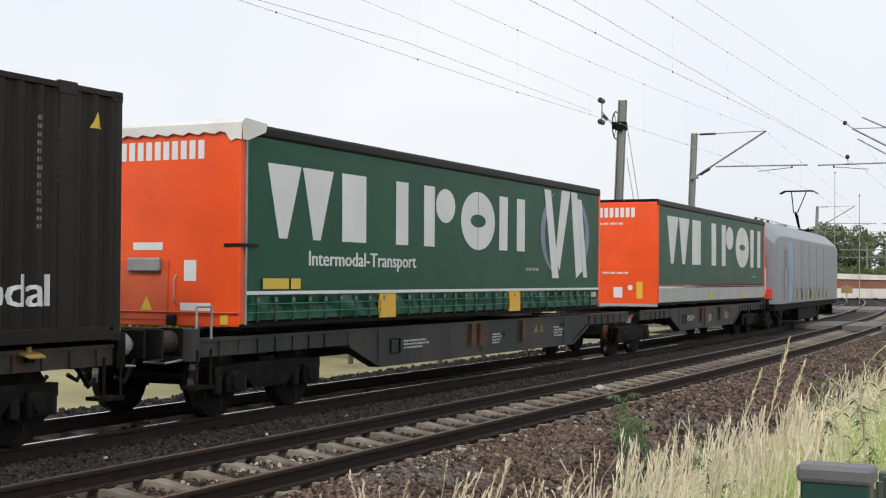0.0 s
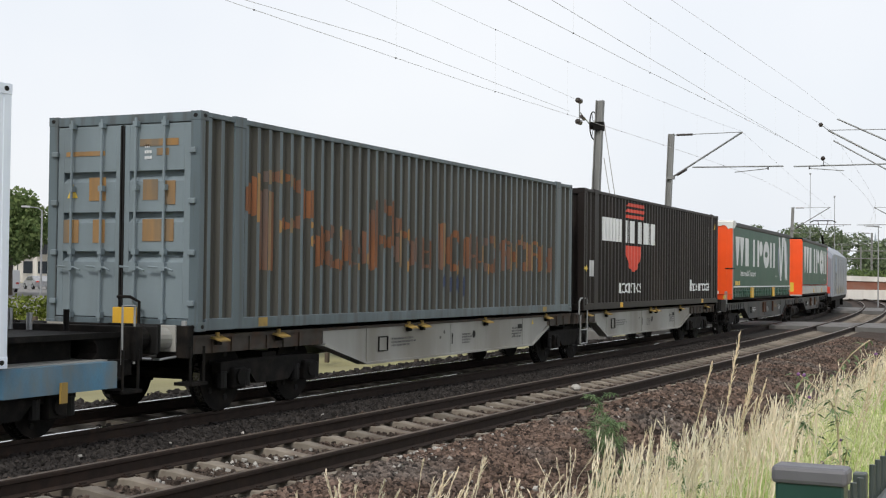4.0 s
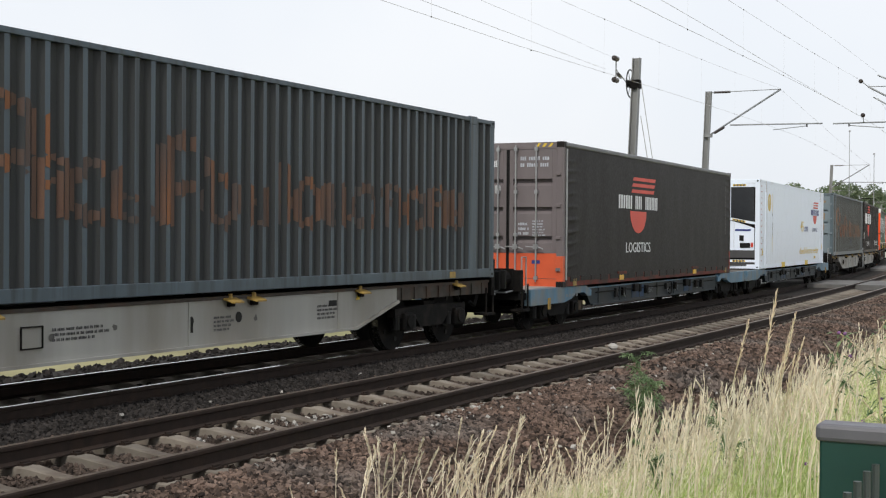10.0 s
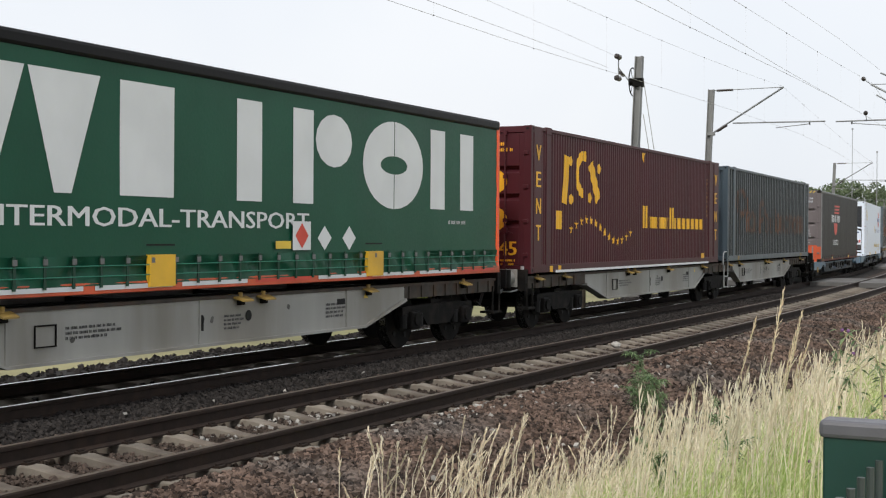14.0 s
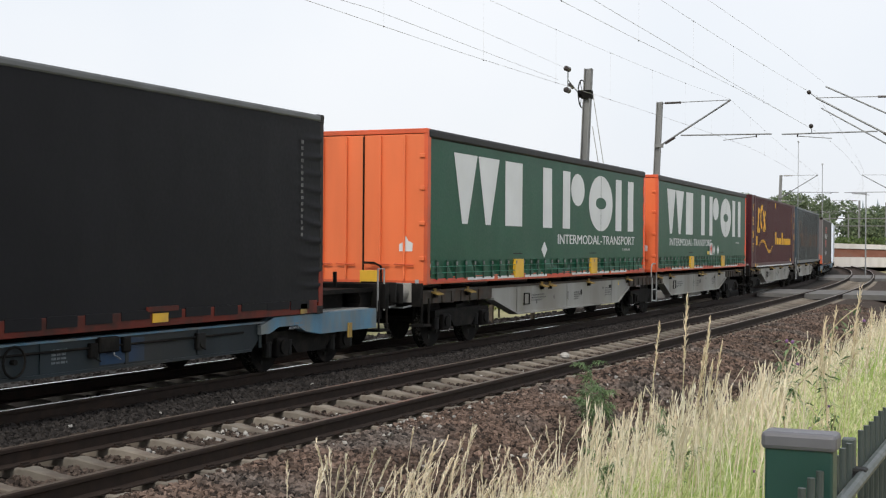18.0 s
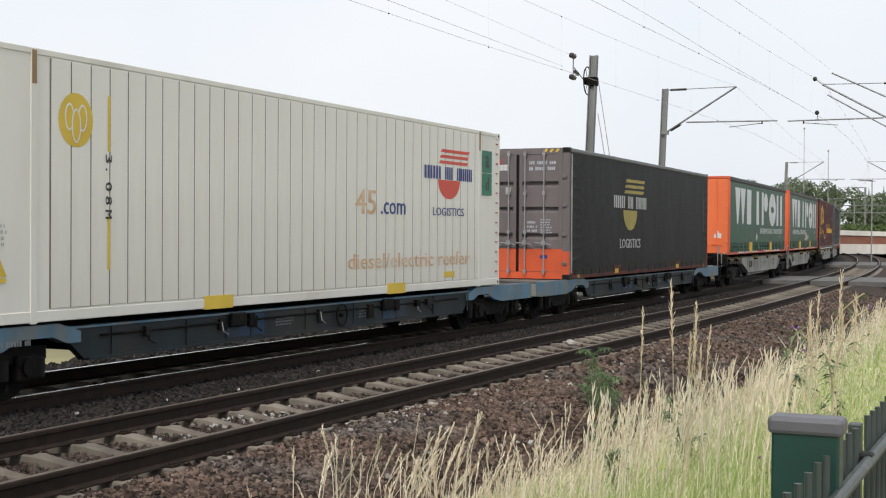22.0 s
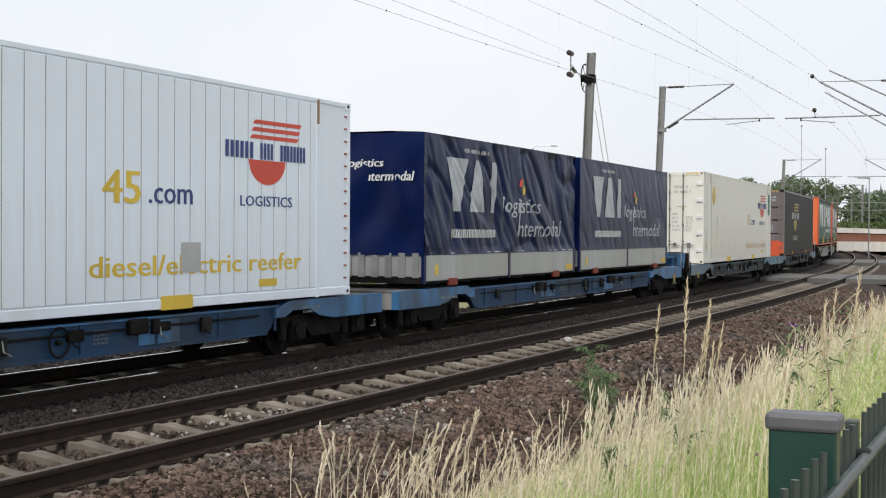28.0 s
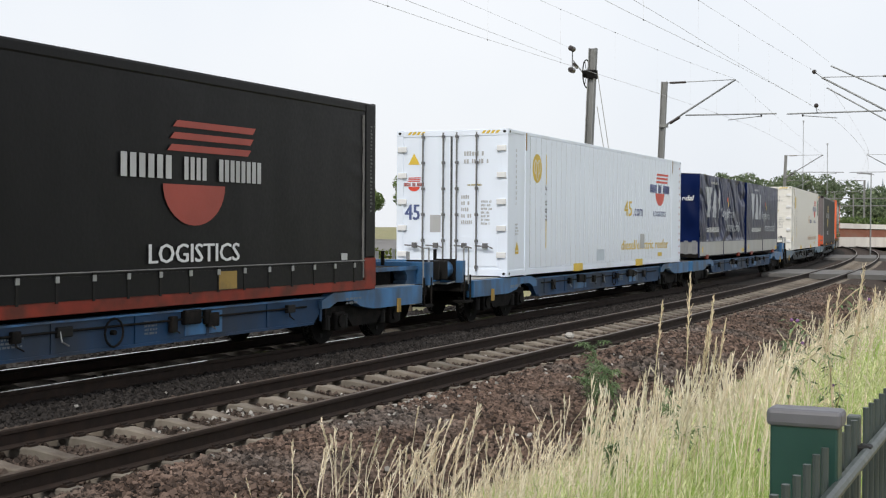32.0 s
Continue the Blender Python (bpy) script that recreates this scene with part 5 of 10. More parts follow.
def reefer(mid, body, label, unit_rear=False, blot=(), green=False, seed=1):
    """A ribbed white refrigerated container; its machinery end or its doors face back."""
    L, z0, z1 = 13.716, 0.82, 3.70
    t = thing("reefer_container", label, "container", "containers on the train")
    a, b = -L / 2, L / 2
    steel_frame(t, L, z0, z1, body, rail=0.13)
    castings(t, a, b, z0, z1, body)
    for x in (HW - 0.010, -HW + 0.010):
        part("side_wall", B(min(x, x - math.copysign(0.05, x)), max(x, x - math.copysign(0.05, x)), a + 0.1, b - 0.1, z0 + 0.12, z1 - 0.06), body, t)
    pan = mesh(B(HW - 0.012, HW - 0.0005, 0.010, 0.312, z0 + 0.15, z1 - 0.09, bevel=0.004), "rib_panel")
    pan.materials.append(body)
    # dark strip in each groove paints the shade between the rib panels
    sm = mesh(B(HW - 0.010, HW - 0.004, -0.011, 0.011, z0 + 0.15, z1 - 0.09), "seam")
    sm.materials.append(SEAM_DARK if green else SEAM)
    for k in range(36):
        for nm, me in (("rib_panel", pan), ("seam", sm)):
            o = new(nm, me)
            o.parent, o.matrix_basis = t, pose(0, a + 1.25 + 0.322 * k, 0)
    for y in (a + 0.95, b - 1.03):
        part("bearing_post", B(HW - 0.04, HW + 0.004, y, y + 0.09, z0, z1 - 0.02), body, t)
        part("stain", B(HW + 0.003, HW + 0.006, y + 0.01, y + 0.08, z1 - 0.38, z1 - 0.03), mat("rust_stain", (0.28, 0.19, 0.10), 0.8), t)
    for u in (-2.5, 2.5):
        part("fork_plate", B(HW - 0.03, HW + 0.004, u - 0.32, u + 0.32, z0 + 0.0, z0 + 0.17), SIGN_YEL, t)
    at = HW + 0.003
    # round emblem, height gauge and texts
    decal("round_emblem", [disc(a + 1.64, 2.99, 0.28, 22, sq=1.05)], SIGN_YEL, t, SIDE, at, label="ochre round emblem")
    for du, dv, hh in ((-0.105, 0.03, 0.15), (0.105, 0.03, 0.15), (0.0, -0.06, 0.19)):
        decal("emblem_cut", [disc(a + 1.64 + du, 2.99 + dv, 0.078, 14, sq=hh / 0.078)], body, t, SIDE, at + 0.002 + (0.004 if du == 0 else 0))
        decal("emblem_leaf", [disc(a + 1.64 + du, 2.99 + dv, 0.056, 14, sq=(hh - 0.022) / 0.056)], SIGN_YEL, t, SIDE, at + 0.004 + (0.004 if du == 0 else 0))
    decal("gauge_line", [rect(a + 2.17, 2.68, 0.045, 0.62), rect(a + 2.17, 1.36, 0.045, 0.6)], SIGN_YEL, t, SIDE, at)
    for k, c in enumerate("3.08M"):
        o = text(c, -0.05, -0.055, 0.10 if c != "." else 0.03, 0.11 if c != "." else 0.03, SIGN_BLACK, t, SIDE, 0)
        o.matrix_basis = pose(at, a + 2.19, 2.60 - 0.155 * k, -90, 0, 0)
    text("45", 1.09, 2.08, 0.70, 0.38, FADED_PRINT if green else SIGN_YEL, t, SIDE, at)
    text(".com", 1.93, 2.09, 0.88, 0.19, SIGN_BLUE, t, SIDE, at)
    text("diesel/electric reefer", 0.87, 1.24, 4.55, 0.24, SIGN_YEL if not green else FADED_PRINT, t, SIDE, at)
    decal("yellow_plate", [rect(4.32, 1.03, 0.45, 0.10)], SIGN_YEL, t, SIDE, at)
    sun_logo(t, SIGN_RED, SIGN_BLUE, SIDE, at, (4.08, 5.36, 3.00, 3.30), (4.06, 4.98, 2.39, 2.72), (3.5, 5.52, 2.73, 2.95), (3.86, 5.16, 2.10, 2.24))
    for u, v, w, h, m in blot:
        decal("repair_patch", [rect(u, v, w, h)], m, t, SIDE, at + 0.002)
    if green:
        for v, c in ((2.93, "a"), (2.51, "d")):
            decal("green_panel", [rect(5.98, v, 0.46, 0.405)], SIGN_GREEN, t, SIDE, HW + 0.006)
            text(c, 6.13, v + 0.09, 0.18, 0.23, SIGN_BLACK, t, SIDE, HW + 0.009)
    rv = bmesh.new()
    for k in range(14):
        if not unit_rear:
            box(rv, HW - 0.01, HW + 0.005, b - 0.19, b - 0.12, z0 + 0.25 + 0.185 * k, z0 + 0.275 + 0.185 * k)
        else:
            box(rv, HW - 0.01, HW + 0.008, a + 0.28, a + 0.30, z0 + 0.25 + 0.185 * k, z0 + 0.28 + 0.185 * k)
    tagged(part("rivet_row", rv, SIGN_DKRED, t), kind="stuff")
    stuff_decal("marking", smallprint(a + 0.42, 2.2, 0.05, 1.15, 11, seed, 1), LIGHT_PRINT, t, SIDE, at)
    stuff_decal("marking", smallprint(a + 0.40, 1.62, 0.22, 0.25, 4, seed + 1, 2), SIGN_GREY, t, SIDE, at)
    decal("warning_sign", [rect(a + 0.41, 1.26, 0.18, 0.05), [(a + 0.40, 1.325), (a + 0.60, 1.325), (a + 0.50, 1.51)]], SIGN_YEL, t, SIDE, at)
    if unit_rear:
        decal("warning_sign", [rect(b - 0.61, 1.38, 0.18, 0.05), [(b - 0.62, 1.445), (b - 0.42, 1.445), (b - 0.52, 1.63)]], SIGN_YEL, t, SIDE, at)
        stuff_decal("marking", smallprint(b - 0.62, 1.85, 0.20, 0.30, 4, 12, 2) + smallprint(b - 0.54, 2.3, 0.05, 0.9, 9, 13, 1), LIGHT_PRINT, t, SIDE, at)

        def bar(x):
            return z0 + 1.86 - 0.40 * (x + 1.1) / 2.2

        part("unit_backing", B(-HW + 0.16, HW - 0.16, a + 0.12, a + 0.2, z0 + 0.05, z1 - 0.12), BLACK, t)
        part("unit_housing", bowed(-1.07, 1.06, lambda x: z0 + 0.60, lambda x: bar(x) - 0.05 - 0.09 * max(0.0, x) ** 2, a + 0.06, 0.07, 0.06), body, t, "curved white housing of the cooling unit")
        part("side_panel", bowed(-1.07, -0.66, lambda x: bar(x) + 0.05, lambda x: z1 - 0.24, a + 0.06, 0.07, 0.05), body, t)
        part("window_frame", bowed(-0.65, -0.55, lambda x: bar(x) + 0.05, lambda x: z1 - 0.24, a + 0.05, 0.07, 0.06), body, t)
        part("window_frame", bowed(0.20, 0.29, lambda x: bar(x) + 0.05, lambda x: z1 - 0.24, a + 0.03, 0.07, 0.06), body, t)
        part("fan_grille", bowed(-0.55, 0.20, lambda x: bar(x) + 0.06, lambda x: z1 - 0.25 - 0.16 * max(0.0, (-0.38 - x) / 0.17) ** 2, a + 0.075, 0.07, 0.03), PANE_GREY, t, "pane of the cooling unit with a grey reflection in its colour")
        part("fan_grille", bowed(0.29, 1.04, lambda x: bar(x) + 0.06, lambda x: z1 - 0.25, a + 0.075, 0.07, 0.03), GLASS_DARK, t, "dark fan opening of the cooling unit")
        part("slanted_bar", bowed(-1.10, 1.10, lambda x: bar(x) - 0.035, lambda x: bar(x) + 0.045, a + 0.02, 0.07, 0.09), body, t)
        part("unit_brow", bowed(-1.10, 1.10, lambda x: z1 - 0.25, lambda x: z1 - 0.135, a + 0.03, 0.065, 0.09), body, t)
        part("unit_bumper", bowed(-1.09, 1.09, lambda x: z0 + 0.36, lambda x: z0 + 0.58, a + 0.03, 0.07, 0.09), RUBBER, t, "dark grey rubber bumper")
        part("unit_base", bowed(-1.09, 1.09, lambda x: z0 + 0.22, lambda x: z0 + 0.30, a + 0.02, 0.07, 0.09), body, t)
        part("unit_foot", bowed(-1.05, 1.05, lambda x: z0 + 0.10, lambda x: z0 + 0.21, a + 0.04, 0.065, 0.07), RUBBER, t)
        for zz, dy in ((bar, 0.016), (lambda x: z1 - 0.19, 0.026), (lambda x: z0 + 0.26, 0.016)):
            for x in (-0.92, 0.36):
                plate = part("hazard_plate", bowed(x, x + 0.42, lambda q: zz(q) - 0.03, lambda q: zz(q) + 0.03, a + dy, 0.07, 0.006, 4), SIGN_YEL, t)
                for k in range(4):
                    e = x + 0.03 + 0.10 * k
                    part("hazard_stripe", bowed(e, e + 0.05, lambda q: zz(q) - 0.03, lambda q: zz(q) + 0.03, a + dy - 0.004, 0.07, 0.005, 2), SIGN_BLACK, plate)
        part("control_box", bowed(0.60, 0.93, lambda x: z0 + 0.68, lambda x: z0 + 0.84, a + 0.045, 0.07, 0.05, 4), BLACK, t)
        part("switch", bowed(0.58, 0.72, lambda x: z0 + 0.90, lambda x: z0 + 1.08, a + 0.045, 0.07, 0.05, 3), BLACK, t)
        part("red_lamp", bowed(0.95, 1.03, lambda x: z0 + 0.70, lambda x: z0 + 0.85, a + 0.045, 0.07, 0.05, 2), SIGN_RED, t)
        part("nameplate", bowed(0.44, 0.95, lambda x: z0 + 1.22, lambda x: z0 + 1.28, a + 0.052, 0.07, 0.02, 6), SIGN_BLUE, t)
        part("panel_joint", bowed(-0.245, -0.235, lambda x: z0 + 0.62, lambda x: z0 + 1.60, a + 0.055, 0.07, 0.02, 1), SEAM, t)
        part("panel_joint", bowed(0.395, 0.405, lambda x: z0 + 0.62, lambda x: z0 + 1.48, a + 0.055, 0.07, 0.02, 1), SEAM, t)
        stuff_decal("marking", smallprint(-0.2, z0 + 1.28, 0.5, 0.26, 2, 3, 2) + smallprint(-0.12, z0 + 0.78, 0.18, 0.18, 3, 4, 2), SIGN_GREY, t, REAR, a - 0.014)
        part("unit_label", bowed(-1.0, -0.80, lambda x: z0 + 2.12, lambda x: z0 + 2.36, a + 0.05, 0.07, 0.02, 3), SIGN_GREY, t)
        return rolling(t, mid)
    y = a
    for sg in (-1, 1):
        x0, x1 = (-HW + 0.13, -0.012) if sg < 0 else (0.012, HW - 0.13)
        d = part("door", B(x0, x1, y + 0.02, y + 0.10, z0 + 0.14, z1 - 0.13, bevel=0.008), body, t)
        part("gasket", B(x1 - 0.008 if sg < 0 else x0 - 0.004, x1 + 0.004 if sg < 0 else x0 + 0.008, y + 0.005, y + 0.03, z0 + 0.15, z1 - 0.14), ROOF_GREY, d)
        for k in range(5):
            z = z0 + 0.42 + 0.52 * k
            x = -HW + 0.04 if sg < 0 else HW - 0.24
            part("hinge", B(x, x + 0.20, y - 0.03, y + 0.02, z - 0.055, z + 0.055, bevel=0.012), HINGE, d)
        part("kick_panel", B(x0 + 0.2, x1 - 0.1, y + 0.008, y + 0.022, z0 + 0.2, z0 + 0.78), body, d)
    lock_rods(t, y, (-0.62, -0.16, 0.14, 0.58), z0 + 0.10, z1 - 0.06, ROD_DARK, 6, 0.026)
    handles(t, y, (-0.80, -0.32, 0.32, 0.78), z0 + 0.60, ROD_DARK)
    decal("notice", [rect(-0.48, z0 + 0.86, 0.24, 0.34)], SIGN_GREY, t, REAR, y + 0.016)
    text("45", -1.06, z0 + 1.10, 0.35, 0.31, FADED_BLUE, t, REAR, y + 0.014)
    sun_logo(t, SIGN_RED, SIGN_DKRED, REAR, y + 0.014, (-1.0, -0.70, z0 + 1.86, z0 + 1.96), (-0.98, -0.72, z0 + 1.67, z0 + 1.76), (-1.08, -0.62, z0 + 1.77, z0 + 1.84))
    decal("warning_sign", [[(-0.98, z0 + 2.2), (-0.72, z0 + 2.2), (-0.85, z0 + 2.43)]], SIGN_YEL, t, REAR, y + 0.014)
    stuff_decal("marking", smallprint(0.28, z0 + 2.18, 0.62, 0.3, 2, 5, 2) + smallprint(0.66, z0 + 1.0, 0.26, 0.5, 7, 6, 2) + smallprint(0.22, z0 + 1.0, 0.26, 0.62, 5, 7, 2), SIGN_GREY, t, REAR, y + 0.014)
    stuff_decal("marking", smallprint(0.36, z0 + 1.76, 0.4, 0.06, 1, 8, 3), SIGN_DKYEL, t, REAR, y + 0.014)
    decal("hazard_stripe", [[(x, z1 - 0.09), (x + 0.06, z1 - 0.09), (x + 0.11, z1 - 0.03), (x + 0.05, z1 - 0.03)] for x in (-1.0, -0.9, -0.8, -0.7, 0.66, 0.76, 0.86, 0.96)], SIGN_YEL, t, REAR, y + 0.006)
    return rolling(t, mid)


def trailer_box(mid, kind, label, seed):
    """A green curtain-sided swap trailer with orange ends."""
    L, z0, z1 = 13.65, 1.13, (3.80 if kind != "tarp" else 3.76)
    t = thing("curtain_trailer", label, "trailer body", "green trailer bodies on the train")
    a, b = -L / 2, L / 2
    W = HW + 0.02
    part("floor", B(-W + 0.04, W - 0.04, a + 0.02, b - 0.02, z0 + 0.06, z0 + 0.16), UNDER, t)
    part("roof", B(-W + 0.02, W - 0.02, a + 0.02, b - 0.02, z1 - 0.05, z1 - 0.01), BLACKTARP, t)
    for x in (-W, W - 0.09):
        part("bottom_rail", B(x, x + 0.09, a, b, z0 + 0.01, z0 + (0.13 if kind == "doors" else 0.06), bevel=0.008), ORANGE_OLD if kind == "doors" else UNDER, t)
        part("roof_edge", B(x - 0.01, x + 0.10, a + 0.02, b - 0.02, z1 - 0.17, z1 - 0.005, bevel=0.04), BLACKTARP, t)
    part("front_wall", B(-W + 0.01, W - 0.005, b - 0.12, b, z0 + 0.02, z1 - 0.02, bevel=0.02), ORANGE, t)
    for x in (W - 0.02, -W + 0.02):
        drape(t, "curtain", x, a + 0.10, b - 0.10, z0 + (0.36 if kind != "plain" else 0.52), z1 - 0.10, GREEN, 0.010, seed, 0.05, 90, 14)
    if kind == "plain":
        part("side_board", B(W - 0.06, W - 0.01, a + 0.1, b - 0.1, z0 + 0.08, z0 + 0.44), ALU, t, "light grey side boards")
        for u in (-1.2, 3.2):
            part("yellow_block", B(W - 0.02, W + 0.006, u, u + 0.22, z0 + 0.12, z0 + 0.30), YELLOW, t)
        part("board_joint", B(W - 0.012, W + 0.004, 0.1, 0.16, z0 + 0.08, z0 + 0.44), SIGN_GREY, t)
        for k in range(60):
            u = a + 0.3 + k * 0.22
            part("lashing_eye", B(W - 0.01, W + 0.012, u, u + 0.07, z0 + 0.47, z0 + 0.49), SIGN_GREY, t)
    else:
        sk = drape(t, "skirt", W + 0.004, a + 0.12, b - 0.12, z0 + 0.10, z0 + 0.41, GREEN, 0.075, seed + 4, 0.0, 260, 10)
        for k in range(int((L - 0.5) / 0.42)):
            u = a + 0.35 + k * 0.42
            s = part("strap", B(W + 0.012, W + 0.030, u - 0.018, u + 0.018, z0 + 0.08, z0 + 0.42), STRAP_GREEN, t)
            part("buckle", B(W + 0.028, W + 0.042, u - 0.028, u + 0.028, z0 + 0.33, z0 + 0.39), ROD_DARK, s)
        for z in (z0 + 0.20, z0 + 0.31):
            part("hem_rope", R1((W + 0.026, a + 0.15, z), (W + 0.026, b - 0.15, z), 0.007, 5), SIGN_GREEN, t)
        for u in ((-3.19, 1.75) if kind == "tarp" else (-2.75, 2.12)):
            part("yellow_block", B(W - 0.02, W + 0.04, u, u + 0.45, z0 + 0.06, z0 + 0.42), YELLOW, t)
        if kind == "tarp":
            decal("white_line", [rect(a + 0.1, z0 + 0.43, L - 0.3, 0.045)], SIGN_WHITE, t, SIDE, W + 0.018)
            for q in ((-6.33, z0 + 0.50, 0.62, 0.14), (-5.66, z0 + 0.50, 0.24, 0.14)):
                decal("yellow_plate", [rect(*q)], SIGN_YEL, t, SIDE, W + 0.004)
            decal("grey_plate", [rect(6.1, z0 + 0.28, 0.3, 0.1)], SIGN_GREY, t, SIDE, W + 0.045)
        else:
            for k in range(9):
                decal("reflector_strip", [rect(a + 0.25 + k * 1.48, z0 + 0.05, 1.3, 0.05)], SIGN_WHITE if k % 4 else SIGN_RED, t, SIDE, W + 0.006)
    at = W - 0.030
    cz0 = z0 + (0.36 if kind != "plain" else 0.52)

    def cloth(y, z):
        return cloth_wave(y, z, a + 0.10, b - 0.10, cz0, z1 - 0.10, 0.010, seed, 0.05, 13.0)

    lay_on = (cloth, 0.2)
    # plain shapes in the room of the name
    big = {"tarp": (-6.25, 2.30, 8.85, 0.98), "plain": (-5.9, 2.20, 12.1, 1.22), "doors": (-5.75, 2.20, 11.6, 1.26)}[kind]
    name_bars(name_shapes(*big), SIGN_WHITE, t, SIDE, at + 0.015, lay_on)
    if kind == "tarp":
        text("Intermodal-Transport", -5.19, 1.88, 3.23, 0.27, SIGN_WHITE, t, SIDE, at + 0.015, lay_on)
        stuff_decal("marking", smallprint(2.6, 1.92, 0.9, 0.1, 1, 2, 3), SIGN_GREY, t, SIDE, at + 0.015, lay_on)
        em = [[(3.95, 1.80), (4.30, 1.80), (3.85, 3.55), (3.50, 3.55)], [(4.45, 3.58), (4.95, 3.58), (4.35, 1.95), (4.10, 2.2)], [(5.0, 3.58), (5.35, 3.58), (5.70, 1.95), (5.30, 1.80)], [(5.75, 1.82), (5.98, 1.82), (5.62, 3.45), (5.38, 3.45)]]
        decal("curved_emblem", [disc(4.72, 2.70, 1.40, 28, sq=0.66)], mat("lilac_print", (0.20, 0.22, 0.33), 0.5), t, SIDE, at + 0.015, lay_on)
        decal("emblem_cut", [disc(4.72, 2.70, 1.16, 28, sq=0.84)], GREEN, t, SIDE, at + 0.018, lay_on)
        for q in em:
            decal("emblem_stroke", [q], SIGN_WHITE, t, SIDE, at + 0.022, lay_on)
    elif kind == "doors":
        w0 = -0.1 if seed == 9 else -5.35
        text("INTERMODAL-TRANSPORT", w0, 1.86, 5.97, 0.21, SIGN_WHITE, t, SIDE, at + 0.015, lay_on)
        stuff_decal("marking", smallprint(4.8, 1.70 if seed == 9 else 1.95, 0.9, 0.1, 1, 2, 3), SIGN_GREY, t, SIDE, at + 0.015, lay_on)
        for u in ((-0.95,) if seed == 9 else (1.02, 1.67)):
            decal("diamond_sign", [[(u - 0.18, 1.74), (u, 1.91), (u + 0.18, 1.74), (u, 1.57)]], SIGN_WHITE, t, SIDE, at + 0.015, lay_on)
        for u in (-2.75, 2.12):
            decal("hook_plate", [rect(u, 1.65, 0.5, 0.02)], BLACK, t, SIDE, at + 0.015, lay_on)
    else:
        stuff_decal("marking", smallprint(4.7, 1.85, 0.9, 0.1, 1, 2, 3), SIGN_GREY, t, SIDE, at + 0.015, lay_on)
    # the end that faces back
    if kind == "doors":
        for sg in (-1, 1):
            x0, x1 = (-W + 0.06, -0.01) if sg < 0 else (0.01, W - 0.06)
            d = part("door", B(x0, x1, a - 0.01, a + 0.06, z0 + 0.06, z1 - 0.10, bevel=0.01), ORANGE_FADED, t)
            hinges(d, a - 0.01, -W + 0.12 if sg < 0 else W - 0.10, [z0 + 0.45, z0 + 1.05, z0 + 1.65, z0 + 2.2], ORANGE_FADED)
            for q in (0.32, 0.72):
                x = x0 + (x1 - x0) * q if sg < 0 else x0 + (x1 - x0) * (1 - q)
                part("lock_rod", R1((x, a - 0.04, z0 + 0.1), (x, a - 0.04, z1 - 0.12), 0.022, 8), ORANGE_FADED, d)
                part("door_handle", R1((x - 0.18, a - 0.06, z0 + 0.35), (x + 0.2, a - 0.06, z0 + 0.34), 0.014, 6), ORANGE_OLD, d)
        part("centre_seal", B(-0.012, 0.012, a - 0.03, a, z0 + 0.06, z1 - 0.12), UNDER, t)
        part("end_sill", B(-W + 0.02, W - 0.02, a - 0.012, a + 0.08, z0 + 0.0, z0 + 0.07), ORANGE_OLD, t)
        part("roof_trim", B(-W + 0.0, W - 0.0, a - 0.02, a + 0.1, z1 - 0.09, z1 - 0.005, bevel=0.01), ORANGE_OLD, t)
        decal("torn_patch", [[(0.72, 1.70), (0.98, 1.70), (0.99, 1.84), (0.90, 1.88), (0.86, 1.96), (0.80, 1.95), (0.80, 1.86), (0.72, 1.82)]], SIGN_WHITE, t, REAR, a - 0.015)
        decal("label_plate", [rect(-1.18, 1.80, 0.24, 0.3)], SIGN_GREY, t, REAR, a - 0.015)
        part("side_edge", B(W - 0.08, W + 0.002, a - 0.01, a + 0.12, z0 + 0.02, z1 - 0.02, bevel=0.01), ORANGE_OLD, t)
    else:
        part("end_wall", B(-W + 0.01, W - 0.20, a, a + 0.08, z0 + 0.02, z1 - 0.08, bevel=0.01), ORANGE, t)
        part("end_post", B(W - 0.21, W - 0.01, a - 0.012, a + 0.13, z0 + 0.02, z1 - 0.08, bevel=0.02), ORANGE, t)
        part("edge_trim", B(W - 0.012, W + 0.008, a + 0.09, a + 0.13, z0 + 0.05, z1 - 0.1), GALV if kind == "tarp" else ORANGE, t)
        name_bars(bars(-0.75, z1 - 0.46, 1.45, 0.24, 5), SIGN_WHITE, t, REAR, a - 0.004)
        if kind == "tarp":
            part("tarp_flap", drape_cap(W, a, z1), mat("pale_roof_tarp", (0.62, 0.62, 0.60), 0.6, var=0.12, dirt=(0.4, 0.38, 0.34), dirt_amount=0.3), t, "dirty white roof tarpaulin folded over the end")
            part("recess", B(-W + 0.02, 0.10, a - 0.02, a + 0.01, z0 + 0.1, z0 + 0.86), ORANGE_OLD, t)
            part("coupling_head", B(-0.55, 0.0, a - 0.08, a, z0 + 0.72, z0 + 0.90, bevel=0.02), GALV, t)
            part("grab_handle", rods([(0.24, a - 0.01, z0 + 0.3), (0.24, a - 0.07, z0 + 0.36), (0.24, a - 0.07, z0 + 0.62), (0.24, a - 0.01, z0 + 0.68)], 0.012), GALV, t)
            for r in ((0.36, z0 + 0.60, 0.2, 0.27), (0.30, z0 + 0.22, 0.5, 0.1), (-0.5, z0 + 1.0, 0.5, 0.1), (-0.30, z0 + 0.58, 0.16, 0.08)):
                decal("label_plate", [rect(*r)], SIGN_WHITE, t, REAR, a - 0.006)
